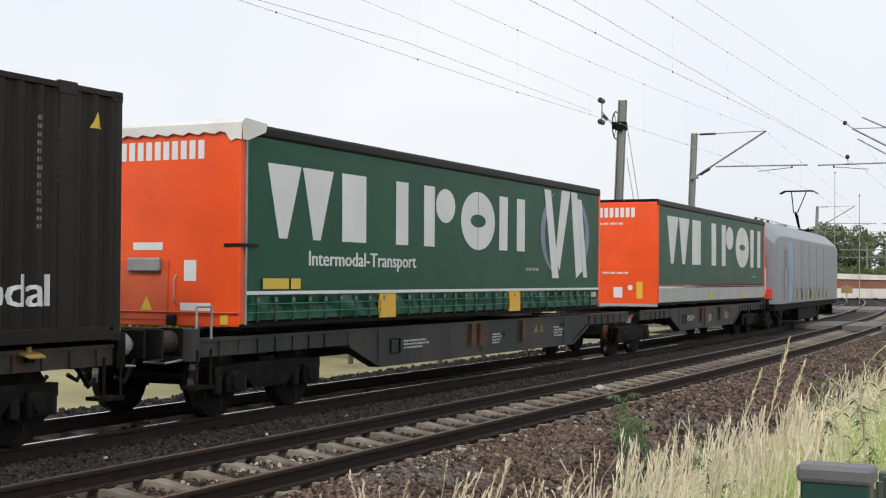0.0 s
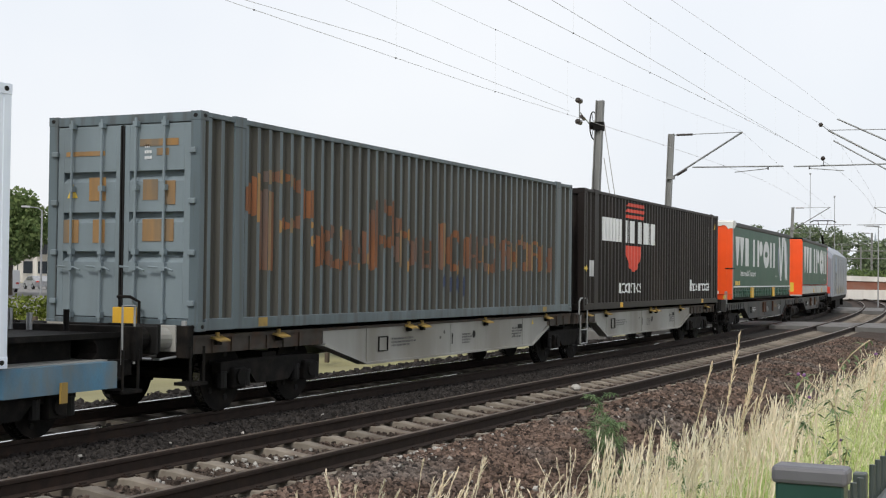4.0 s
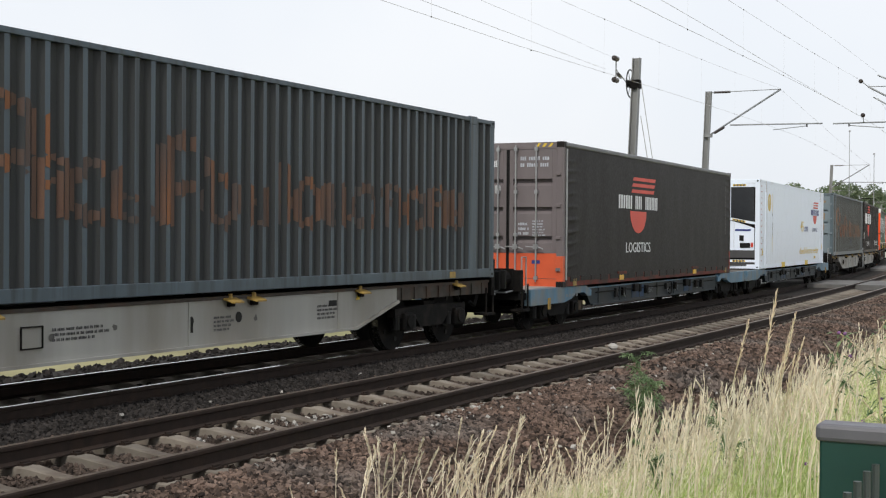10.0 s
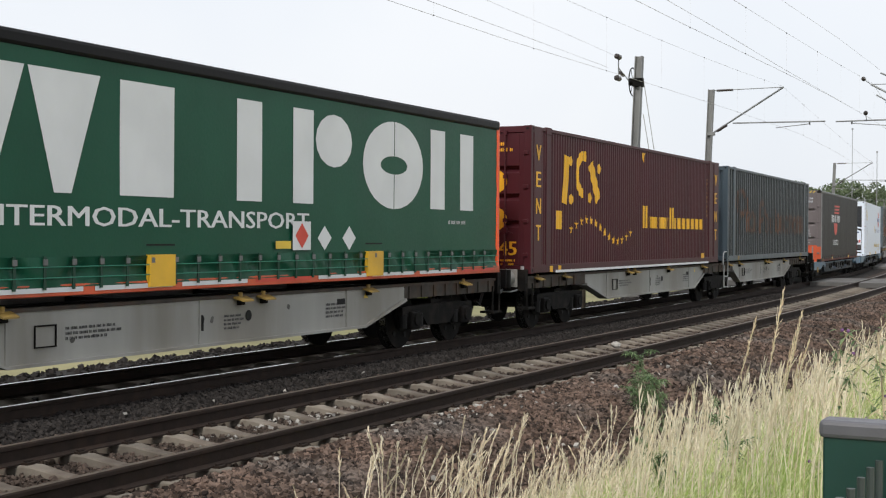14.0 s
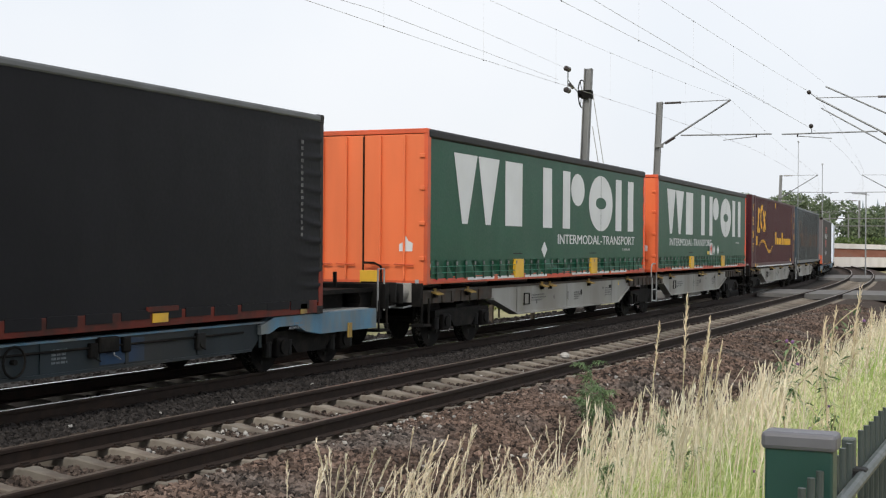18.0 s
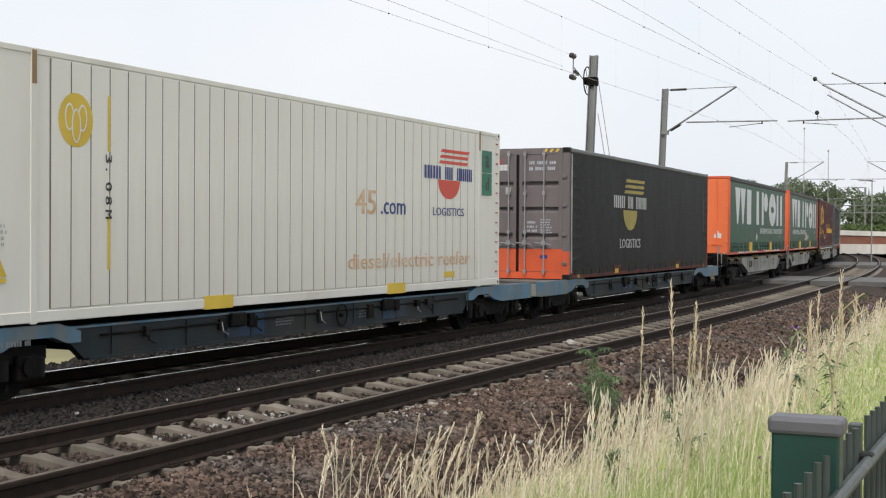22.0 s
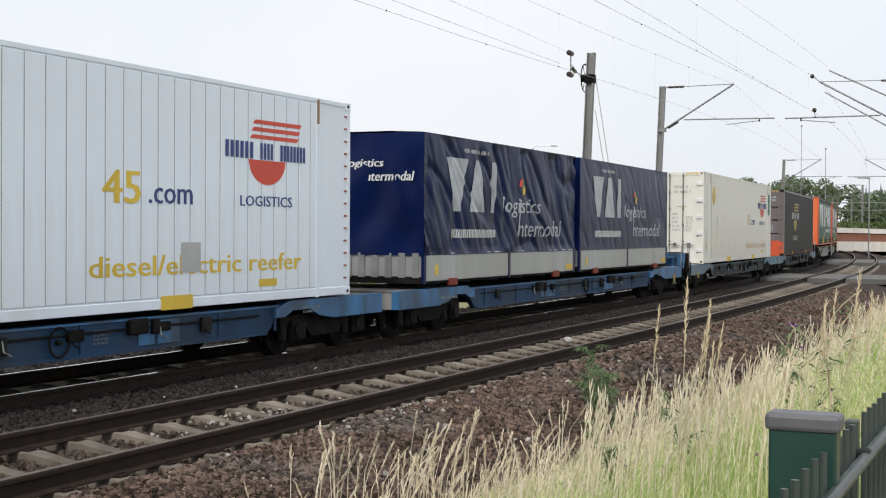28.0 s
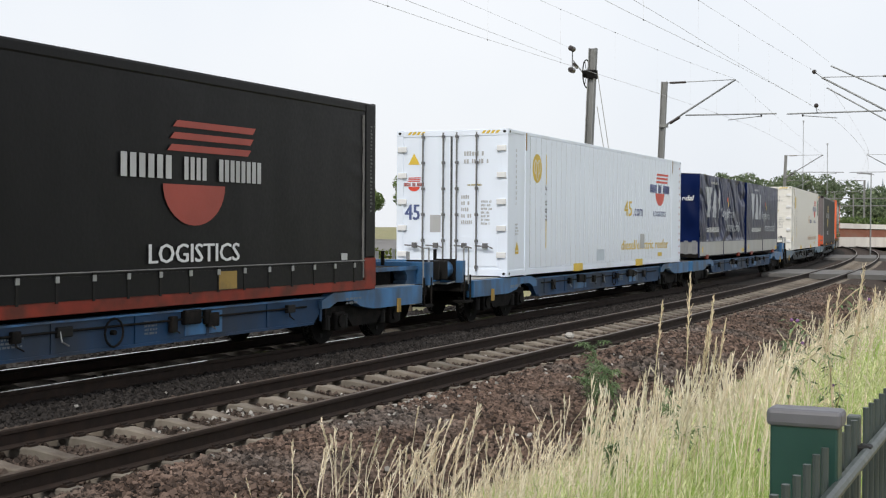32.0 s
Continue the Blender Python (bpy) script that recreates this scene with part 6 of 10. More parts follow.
            decal("yellow_plate", [rect(0.96, z0 + 0.05, 0.12, 0.12)], SIGN_YEL, t, REAR, a - 0.016)
            decal("warning_sign", [[(-0.35, z0 + 0.22), (-0.15, z0 + 0.22), (-0.25, z0 + 0.40)]], SIGN_YEL, t, REAR, a - 0.026)
            part("hose_box", B(0.1, 0.25, a - 0.06, a, z0 + 0.03, z0 + 0.17, bevel=0.02), BLACK, t)
            part("strap_band", B(W - 0.26, W + 0.03, a - 0.02, a + 0.36, z0 + 1.04, z0 + 1.08), BLACK, t)
            part("lower_pipe", R1((-W, a - 0.03, z0 + 0.2), (W, a - 0.03, z0 + 0.2), 0.012), ORANGE_OLD, t)
        else:
            stuff_decal("marking", smallprint(-0.5, z1 - 0.66, 1.1, 0.09, 1, 4, 2) + smallprint(-0.2, z0 + 0.78, 0.9, 0.08, 1, 5, 3), SIGN_WHITE, t, REAR, a - 0.004)
            for q in (rect(0.1, z0 + 0.2, 0.24, 0.26), disc(0.55, z0 + 0.45, 0.07, 12)):
                decal("label_plate", [q], SIGN_WHITE, t, REAR, a - 0.004)
            decal("reflector", [rect(0.72, z0 + 0.18, 0.16, 0.42)], SIGN_YEL, t, REAR, a - 0.004)
            part("end_sill", B(-W, W, a - 0.02, a + 0.05, z0 - 0.02, z0 + 0.05), ALU, t)
    return rolling(t, mid)


def drape_cap(W, a, z1):
    """A roof sheet folded down over the end of a trailer."""
    bm = bmesh.new()
    n = 30
    rows = []
    for k in range(n + 1):
        x = -W - 0.02 + (2 * W + 0.04) * k / n
        dz = 0.14 + 0.02 * math.sin(k * 2.1) + (0.10 if k > n - 3 else 0)
        rows.append([bm.verts.new(p) for p in ((x, a + 0.55, z1 + 0.012), (x, a + 0.05, z1 + 0.03 + 0.012 * math.sin(k * 1.3)), (x, a - 0.03, z1 - 0.02), (x, a - 0.035, z1 - dz))])
    for p, q in zip(rows, rows[1:]):
        for j in range(3):
            bm.faces.new((p[j], q[j], q[j + 1], p[j + 1]))
    e = rows[-1]
    lo = [bm.verts.new(p) for p in ((W + 0.03, a + 0.5, z1 - 0.10), (W + 0.035, a + 0.1, z1 - 0.24), (W + 0.03, a - 0.02, z1 - 0.24))]
    bm.faces.new((e[0], lo[0], lo[1], e[1]))
    bm.faces.new((e[1], lo[1], lo[2], e[2]))
    return bm


def swap_body(mid, label, seed, crease):
    """A swap body with drop sides under a creased navy tarpaulin."""
    L, z0, z1 = 7.82, 0.91, 3.46
    t = thing("swap_body", label, "swap body", "navy swap bodies")
    a, b = -L / 2, L / 2
    part("floor", B(-HW + 0.02, HW - 0.02, a, b, z0 - 0.02, z0 + 0.10), UNDER, t)
    for x in (-HW, HW - 0.05):
        for u0, u1 in ((a + 0.10, -0.06), (0.06, b - 0.10)):
            part("drop_side", B(x, x + 0.05, u0, u1, z0 + 0.02, z0 + 0.50, bevel=0.008), ALU, t, "light grey aluminium drop side")
        for u in (a + 0.05, 0.0, b - 0.05):
            part("stanchion", B(x + 0.002, x + 0.056, u - 0.05, u + 0.05, z0 - 0.02, z0 + 0.55), NAVY, t)
    part("end_board", B(-HW + 0.05, HW - 0.05, b - 0.05, b, z0 + 0.02, z0 + 0.55), ALU, t)
    rb = bmesh.new()
    for k in range(9):
        box(rb, -HW + 0.12 + k * 0.27, -HW + 0.25 + k * 0.27, a - 0.01, a + 0.03, z0 + 0.08, z0 + 0.50)
    part("end_board", B(-HW + 0.05, HW - 0.05, a + 0.02, a + 0.06, z0 + 0.02, z0 + 0.52), ALU, t)
    part("end_ribs", rb, GALV, t)
    for x, sd in ((HW + 0.008, seed), (-HW - 0.008, seed + 3)):
        drape(t, "tarpaulin_side", x, a - 0.01, b + 0.01, z0 + 0.46, z1, NAVY, crease, sd, crease * 1.2, 150, 48)
    for y, sg in ((a - 0.01, -1), (b + 0.01, 1)):
        verts, faces, n, k = [], [], 26, 12
        for i in range(n + 1):
            x = -HW - 0.008 + (2 * HW + 0.016) * i / n
            for j in range(k + 1):
                z = z0 + 0.46 + (z1 - z0 - 0.46) * j / k
                e = min(1.0, min(i, n - i, j, k - j) / 2)
                verts.append((x, y + sg * e * crease * 1.6 * noise.noise((x * 1.7 + seed, z * 1.3, 4.0)), z))
        for i in range(n):
            for j in range(k):
                q = (i * (k + 1) + j, (i + 1) * (k + 1) + j, (i + 1) * (k + 1) + j + 1, i * (k + 1) + j + 1)
                faces.append(q if sg < 0 else q[::-1])
        raw("tarpaulin_end", verts, faces, NAVY, t, True)
    verts, faces, n = [], [], 30
    for i in range(n + 1):
        y = a - 0.01 + (L + 0.02) * i / n
        for j, x in enumerate((-HW - 0.008, -0.6, 0, 0.6, HW + 0.008)):
            verts.append((x, y, z1 + (0.03 if 0 < j < 4 else 0) + (0.012 * noise.noise((x, y, seed)) if 0 < i < n and 0 < j < 4 else 0)))
    for i in range(n):
        for j in range(4):
            faces.append((i * 5 + j, i * 5 + j + 1, (i + 1) * 5 + j + 1, (i + 1) * 5 + j))
    raw("tarpaulin_roof", verts, faces, NAVY, t, True)
    for u in (-2.7, 2.7):
        part("lifting_pad", B(HW - 0.05, HW + 0.02, u - 0.18, u + 0.18, z0 - 0.08, z0 + 0.05, bevel=0.01), RED_OXIDE, t)
    for q in ((a + 0.45, z0 + 0.12, 0.14, 0.18), (b - 0.6, z0 + 0.06, 0.45, 0.12)):
        decal("yellow_plate", [rect(*q)], SIGN_YEL, t, SIDE, HW + 0.004)
    for q in ((a + 0.75, z0 + 0.05, 0.55, 0.40), (b - 1.3, z0 + 0.05, 0.55, 0.40)):
        decal("grey_plate", [rect(*q)], SIGN_GREY, t, SIDE, HW + 0.004)
    at = HW + 0.018

    def cloth(y, z):
        return cloth_wave(y, z, a - 0.01, b + 0.01, z0 + 0.46, z1, crease, seed, crease * 1.2, 13.0)

    lay_on = (cloth, 0.05)
    # two triangles and a bar in the room of the name
    name_bars([[(-2.98, 3.09), (-2.10, 3.09), (-2.42, 2.14), (-2.66, 2.14)], [(-2.02, 2.14), (-1.22, 2.14), (-1.50, 3.09), (-1.76, 3.09)], rect(-0.96, 2.14, 0.27, 0.95)], SIGN_PALE, t, SIDE, at, lay_on)
    decal("slanted_stroke", [[(0.40, 1.70), (0.44, 1.70), (0.61, 2.42), (0.55, 2.42)]], SIGN_PALE, t, SIDE, at + 0.003, lay_on)
    text("logistics", -0.38, 2.06, 2.02, 0.40, SIGN_PALE, t, SIDE, at, lay_on, lean=0.22, bold=0.02)
    text("ntermodal", 0.42, 1.68, 2.58, 0.34, SIGN_PALE, t, SIDE, at, lay_on, lean=0.22, bold=0.02)
    stuff_decal("small_print", bars(-2.77, 1.67, 2.12, 0.15, 17, 0.3), SIGN_WHITE, t, SIDE, at, lay_on)
    for q in smallprint(-2.27, 3.18, 1.2, 0.12, 1, seed, 3):
        decal("number_bar", [q], SIGN_GREY, t, SIDE, at, lay_on)
    for q, m in enumerate((SIGN_GREEN, SIGN_RED, NAVY, SIGN_YEL)):
        decal("ball_quarter", [[(0.66, 2.68)] + disc(0.66, 2.68, 0.17, 6, 90 * q, 90 * q + 90)], m, t, SIDE, at, lay_on)
    text("logistics", -0.3, z1 - 0.62, 0.75, 0.18, SIGN_WHITE, t, REAR, a - 0.04, lean=0.22)
    text("ntermodal", 0.1, z1 - 0.82, 0.95, 0.16, SIGN_WHITE, t, REAR, a - 0.04, lean=0.22)
    return rolling(t, mid)

# ---------------------------------------------------------------- wagons
WHEELS = []


def wheelset(t, y, r, name="wheelset"):
    ax = bmesh.new()
    rod(ax, (-1.05, 0, 0), (1.05, 0, 0), 0.075, 8)
    w = part(name, ax, UNDER, t)
    w.matrix_basis = pose(0, y, r)
    for sg in (-1, 1):
        d = bmesh.new()
        rod(d, (sg * 0.69, 0, 0), (sg * 0.82, 0, 0), r, 28)
        rod(d, (sg * 0.66, 0, 0), (sg * 0.69, 0, 0), r + 0.028, 28)
        wd = part("wheel", d, UNDER, w)
        hub = rod(bmesh.new(), (sg * 0.82, 0, 0), (sg * 0.87, 0, 0), r * 0.42, 14)
        for k in range(5):
            an = 2 * math.pi * k / 5
            rod(hub, (sg * 0.815, r * 0.66 * math.cos(an), r * 0.66 * math.sin(an)), (sg * 0.832, r * 0.66 * math.cos(an), r * 0.66 * math.sin(an)), r * 0.1, 6)
        part("hub", hub, BLACK, w)
        part("tread", rod(bmesh.new(), (sg * 0.70, 0, 0), (sg * 0.815, 0, 0), r + 0.002, 28, cap=False), TREAD, w)
    WHEELS.append((w, y, r))
    return w


def bogie(t, y, r=0.46, base=1.8):
    f = bmesh.new()
    for sg in (-1, 1):
        x0, x1 = sg * 0.92, sg * 1.06
        x0, x1 = min(x0, x1), max(x0, x1)
        prism(f, [(y - base / 2 - 0.35, r + 0.06), (y - base / 2 - 0.35, r + 0.20), (y - 0.5, r + 0.22), (y + 0.5, r + 0.22), (y + base / 2 + 0.35, r + 0.20), (y + base / 2 + 0.35, r + 0.06),
                  (y + 0.55, r + 0.02), (y + 0.4, r - 0.12), (y - 0.4, r - 0.12), (y - 0.55, r + 0.02)], x0, x1)
    box(f, -1.0, 1.0, y - 0.18, y + 0.18, r + 0.02, r + 0.28)
    part("bogie_frame", f, UNDER, t)
    for q in (-base / 2, base / 2):
        wheelset(t, y + q, r)
        for sg in (-1, 1):
            ab = part("axle_box", B(min(sg * 0.95, sg * 1.13), max(sg * 0.95, sg * 1.13), y + q - 0.15, y + q + 0.15, r - 0.15, r + 0.13, bevel=0.03), UNDER, t)
            part("box_cover", R1((sg * 1.12, y + q, r), (sg * 1.16, y + q, r), 0.10, 12), UNDER, ab)
            for e in (-0.27, 0.27):
                part("spring", R1((sg * 1.03, y + q + e, r - 0.13), (sg * 1.03, y + q + e, r + 0.08), 0.065, 10), BLACK, t)
    for q in (-base / 2, base / 2):
        for sg in (-1, 1):
            k = -1 if q < 0 else 1
            part("brake_block", B(min(sg * 0.7, sg * 0.82), max(sg * 0.7, sg * 0.82), y + q - k * (r + 0.06) - 0.05, y + q - k * (r + 0.06) + 0.05, r - 0.16, r + 0.16), BLACK, t)


def buffers(t, y, sg, z=1.02, paint=None, rb=0.125, house=None):
    """Headstock with two buffers, hook, hoses and step."""
    part("headstock", B(-1.2, 1.2, min(y, y - sg * 0.14), max(y, y - sg * 0.14), z - 0.24, z + 0.16, bevel=0.01), paint or UNDER, t)
    for x in (-0.875, 0.875):
        b = part("buffer", R1((x, y, z), (x, y + sg * 0.34, z), rb, 16), house or paint or UNDER, t)
        part("buffer_flange", B(x - rb - 0.04, x + rb + 0.04, min(y, y + sg * 0.03), max(y, y + sg * 0.03), z - rb - 0.03, z + rb + 0.03, bevel=0.01), house or UNDER, b)
        part("buffer_stem", R1((x, y + sg * 0.3, z), (x, y + sg * 0.44, z), 0.085, 12), GALV, b)
        part("buffer_plate", B(x - 0.23, x + 0.23, min(y + sg * 0.43, y + sg * 0.47), max(y + sg * 0.43, y + sg * 0.47), z - 0.17, z + 0.17, bevel=0.015), BLACK, b)
    hk = rods([(0, y, z), (0, y + sg * 0.25, z), (0, y + sg * 0.36, z + 0.06), (0, y + sg * 0.32, z + 0.12)], 0.04, 8)
    part("draw_hook", hk, UNDER, t)
    part("screw_coupling", rods([(0, y + sg * 0.3, z + 0.02), (0.04, y + sg * 0.38, z - 0.28), (0, y + sg * 0.48, z - 0.05)], 0.03, 6), UNDER, t)
    for x in (-0.35, 0.38):
        part("brake_hose", rods([(x, y, z - 0.18), (x + 0.02, y + sg * 0.14, z - 0.3), (x + 0.03, y + sg * 0.3, z - 0.5), (x, y + sg * 0.44, z - 0.42)], 0.03, 6), BLACK, t)
    for x in (1.05, -1.05):
        part("shunter_handle", rods([(x, y + sg * 0.02, z - 0.22), (x, y + sg * 0.34, z - 0.24), (x * 0.72, y + sg * 0.36, z - 0.24), (x * 0.72, y + sg * 0.02, z - 0.22)], 0.016, 6), GALV, t)
    s = part("step", B(0.98, 1.24, min(y - sg * 0.05, y - sg * 0.40), max(y - sg * 0.05, y - sg * 0.40), 0.42, 0.46), UNDER, t)
    part("step_hanger", rods([(1.2, y - sg * 0.08, 0.44), (1.2, y - sg * 0.08, z - 0.1)], 0.018, 6), UNDER, s)
    part("step_hanger", rods([(1.2, y - sg * 0.36, 0.44), (1.2, y - sg * 0.36, z - 0.1)], 0.018, 6), UNDER, s)


def deep_wagon(mid, a, b, paint, label, bogies, ends, flaps, belly, dark=False):
    """A skeleton wagon: fish-bellied side sills, cross beams, container flaps."""
    t = thing("container_wagon", label, "freight wagon", "wagons of the train")
    z1, zl = 1.02, 0.46
    zs = 0.80
    p0, p1 = belly[1] - 0.15, belly[2] + 0.15
    q0, q1 = belly[0], belly[3]
    for x in (1.02, -1.14):
        prof = [(q0, zs), (p0 + 0.15, zl), (p1 - 0.15, zl), (q1, zs), (q1, z1), (q0, z1)]
        sill = part("side_sill", prism(bmesh.new(), prof, x, x + 0.12), paint, t)
        for e0, e1 in ((a + 0.05, q0 - 0.002), (q1 + 0.002, b - 0.05)):
            if e1 - e0 > 0.1:
                part("sill_arm", B(x + 0.004, x + 0.112, e0, e1, zs, z1), paint if dark else SILL_ARM, sill)
                for k in range(int((e1 - e0) / 0.42)):
                    part("rib", B(x + 0.10 if x > 0 else x - 0.014, x + 0.134 if x > 0 else x + 0.02, e0 + 0.15 + 0.42 * k, e0 + 0.19 + 0.42 * k, zs, z1 - 0.03), paint if dark else SILL_ARM, sill)
        tr = bmesh.new()
        xo = 1.143 if x > 0 else -1.143
        for q in ((a + 0.05, b - 0.05, z1 - 0.03, z1 + 0.012),):
            box(tr, min(xo, x), max(xo, x + 0.02) + 0.012, q[0], q[1], q[2], q[3])
        part("top_flange", tr, paint if dark else SILL_ARM, sill)
        fl = bmesh.new()
        prism(fl, [(q0 - 0.03, zs - 0.03), (p0 + 0.15, zl - 0.03), (p1 - 0.15, zl - 0.03), (q1 + 0.03, zs - 0.03), (q1, zs + 0.01), (p1 - 0.15, zl + 0.005), (p0 + 0.15, zl + 0.005), (q0, zs + 0.01)], x - 0.04, x + 0.165)
        part("bottom_flange", fl, paint, sill)
    for k in range(6):
        y = a + 0.6 + (b - a - 1.2) * k / 5
        part("cross_beam", B(-1.02, 1.02, y - 0.08, y + 0.08, 0.78, 0.98), UNDER, t)
    part("centre_sill", B(-0.16, 0.16, a + 0.05, b - 0.05, 0.72, 0.98), UNDER, t)
    for y in (p0 + 0.15, (p0 + p1) / 2 - 0.4, p1 - 0.15 - 0.5):
        part("web_stiffener", B(1.138, 1.152, y, y + 0.03, zl, z1 - 0.03), paint, t)
    for u in flaps:
        pl = bmesh.new()
        qs = [(1.08, 1.035), (1.29, 0.965), (1.29, 0.945), (1.08, 1.005)]
        va, vb = [[pl.verts.new((x, u + e * (0.15 if x < 1.2 else 0.11), z)) for x, z in qs] for e in (-1, 1)]
        pl.faces.new(va)
        pl.faces.new(vb[::-1])
        for k in range(4):
            pl.faces.new((va[k], va[(k + 1) % 4], vb[(k + 1) % 4], vb[k]))
        f = part("container_flap", pl, YELLOW_DULL, t, "yellow folding container flap")
        part("flap_pin", R1((1.16, u, 1.0), (1.16, u, 1.06), 0.03, 8), YELLOW_DULL, f)
        part("flap_stop", B(1.14, 1.20, u - 0.05, u + 0.05, 0.90, 0.96), UNDER, f)
    # stencils, holes and plates on the sill
    c = (p0 + p1) / 2
    xs = 1.143
    stuff_decal("stencil", smallprint(p0 + 1.0, 0.66, 0.9, 0.16, 3, 3, 3) + smallprint(c + 0.1, 0.60, 0.45, 0.20, 4, 5, 2) + smallprint(p1 - 1.2, 0.62, 0.55, 0.22, 4, 6, 2), SIGN_WHITE if dark else SIGN_BLACK, t, SIDE, xs + 0.002)
    for q in (disc(c - 0.35, 0.76, 0.055, 10), rect(c - 0.39, 0.62, 0.08, 0.12), disc(c + 0.62, 0.76, 0.07, 10), rect(p1 - 0.9, 0.80, 0.22, 0.08)):
        decal("sill_hole", [q], BLACK, t, SIDE, xs + 0.003)
    rs = random.Random(int(abs(mid) * 10))
    for u in list(flaps)[::2] + [rs.uniform(p0 + 0.5, p1 - 0.5) for _ in range(3)]:
        z = 0.93 if u in flaps else rs.uniform(0.62, 0.85)
        q = [(u + rs.uniform(0.5, 1.0) * 0.05 * math.cos(k * 0.7), z + rs.uniform(0.5, 1.2) * 0.045 * math.sin(k * 0.7)) for k in range(9)]
        decal("grime_smudge", [q], GRIME_PAINT, t, SIDE, xs + 0.001)
    part("data_frame", rods([(xs + 0.01, p0 + 0.55, 0.62), (xs + 0.01, p0 + 0.85, 0.62), (xs + 0.01, p0 + 0.85, 0.84), (xs + 0.01, p0 + 0.55, 0.84), (xs + 0.01, p0 + 0.55, 0.62)], 0.012, 5), UNDER, t)
    if dark:
        for u in (c - 0.9, c - 0.55, c + 1.4):
            part("rusty_post", B(1.14, 1.20, u, u + 0.18, 0.60, 0.99), mat("rusty_stake", (0.10, 0.045, 0.025), 0.8, dirt=UNDER and (0.05, 0.03, 0.02), dirt_amount=0.4), t)
        decal("warning_sign", [[(c + 2.1, 0.74), (c + 2.3, 0.74), (c + 2.2, 0.90)], [(c + 2.4, 0.74), (c + 2.6, 0.74), (c + 2.5, 0.90)]], YELLOW_DULL, t, SIDE, xs + 0.003)
    else:
        decal("warning_sign", [[(p1 - 0.15, 0.86), (p1 - 0.03, 0.86), (p1 - 0.09, 0.96)]], SIGN_YEL, t, SIDE, xs + 0.003)
    part("brake_cylinder", R1((0, c - 0.5, 0.62), (0, c + 0.2, 0.62), 0.16, 12), UNDER, t)
    part("air_tank", R1((-0.55, c + 0.8, 0.62), (-0.55, c + 1.8, 0.62), 0.17, 12), UNDER, t)
    for y in bogies:
        bogie(t, y)
    if not dark and ends[0][0] > 0:
        y = a + 0.1
        st = part("side_ladder", rods([(1.22, y, 1.0), (1.22, y, 1.28), (1.22, y + 0.12, 1.36), (1.22, y + 0.5, 1.36), (1.22, y + 0.58, 1.28), (1.22, y + 0.58, 0.36), (1.22, y + 0.1, 0.36), (1.22, y + 0.1, 0.98)], 0.02, 6), GALV, t, "pale tubular side ladder")
        part("rung", R1((1.22, y + 0.1, 0.66), (1.22, y + 0.58, 0.66), 0.016, 6), GALV, st)
    for sg, y in ends:
        buffers(t, y, sg, 1.0, paint if dark else UNDER, 0.135, None if dark else WAGON_GREY)
        if not dark and sg < 0:
            board = part("yellow_board", B(0.04, 0.40, y + 0.02, y + 0.06, 1.10, 1.37, bevel=0.008), YELLOW, t, "yellow board on the wagon end")
            part("board_bracket", rods([(0.44, y + 0.04, 1.10), (0.44, y + 0.04, 1.44), (0.30, y + 0.04, 1.50), (0.10, y + 0.04, 1.50)], 0.02, 6), UNDER, board)
    for sg, y in ends:
        g = rods([(1.16, y - sg * 0.12, 1.02), (1.16, y - sg * 0.12, 1.42), (1.16, y - sg * 0.42, 1.42), (1.16, y - sg * 0.42, 1.02)], 0.018, 6) if dark else R1((1.12, y - sg * 0.05, 0.9), (1.12, y - sg * 0.05, 1.22), 0.035, 8)
        part("grab_post", g, GALV, t)
    return rolling(t, mid)


DECK_BOARD = mat("grey_weathered_deck_boards", (0.175, 0.16, 0.145), 0.85, var=0.35, scale=3, fine=40, bump=0.4, rand=0.3, dirt=(0.05, 0.045, 0.04), dirt_amount=0.5, dirt_scale=4)


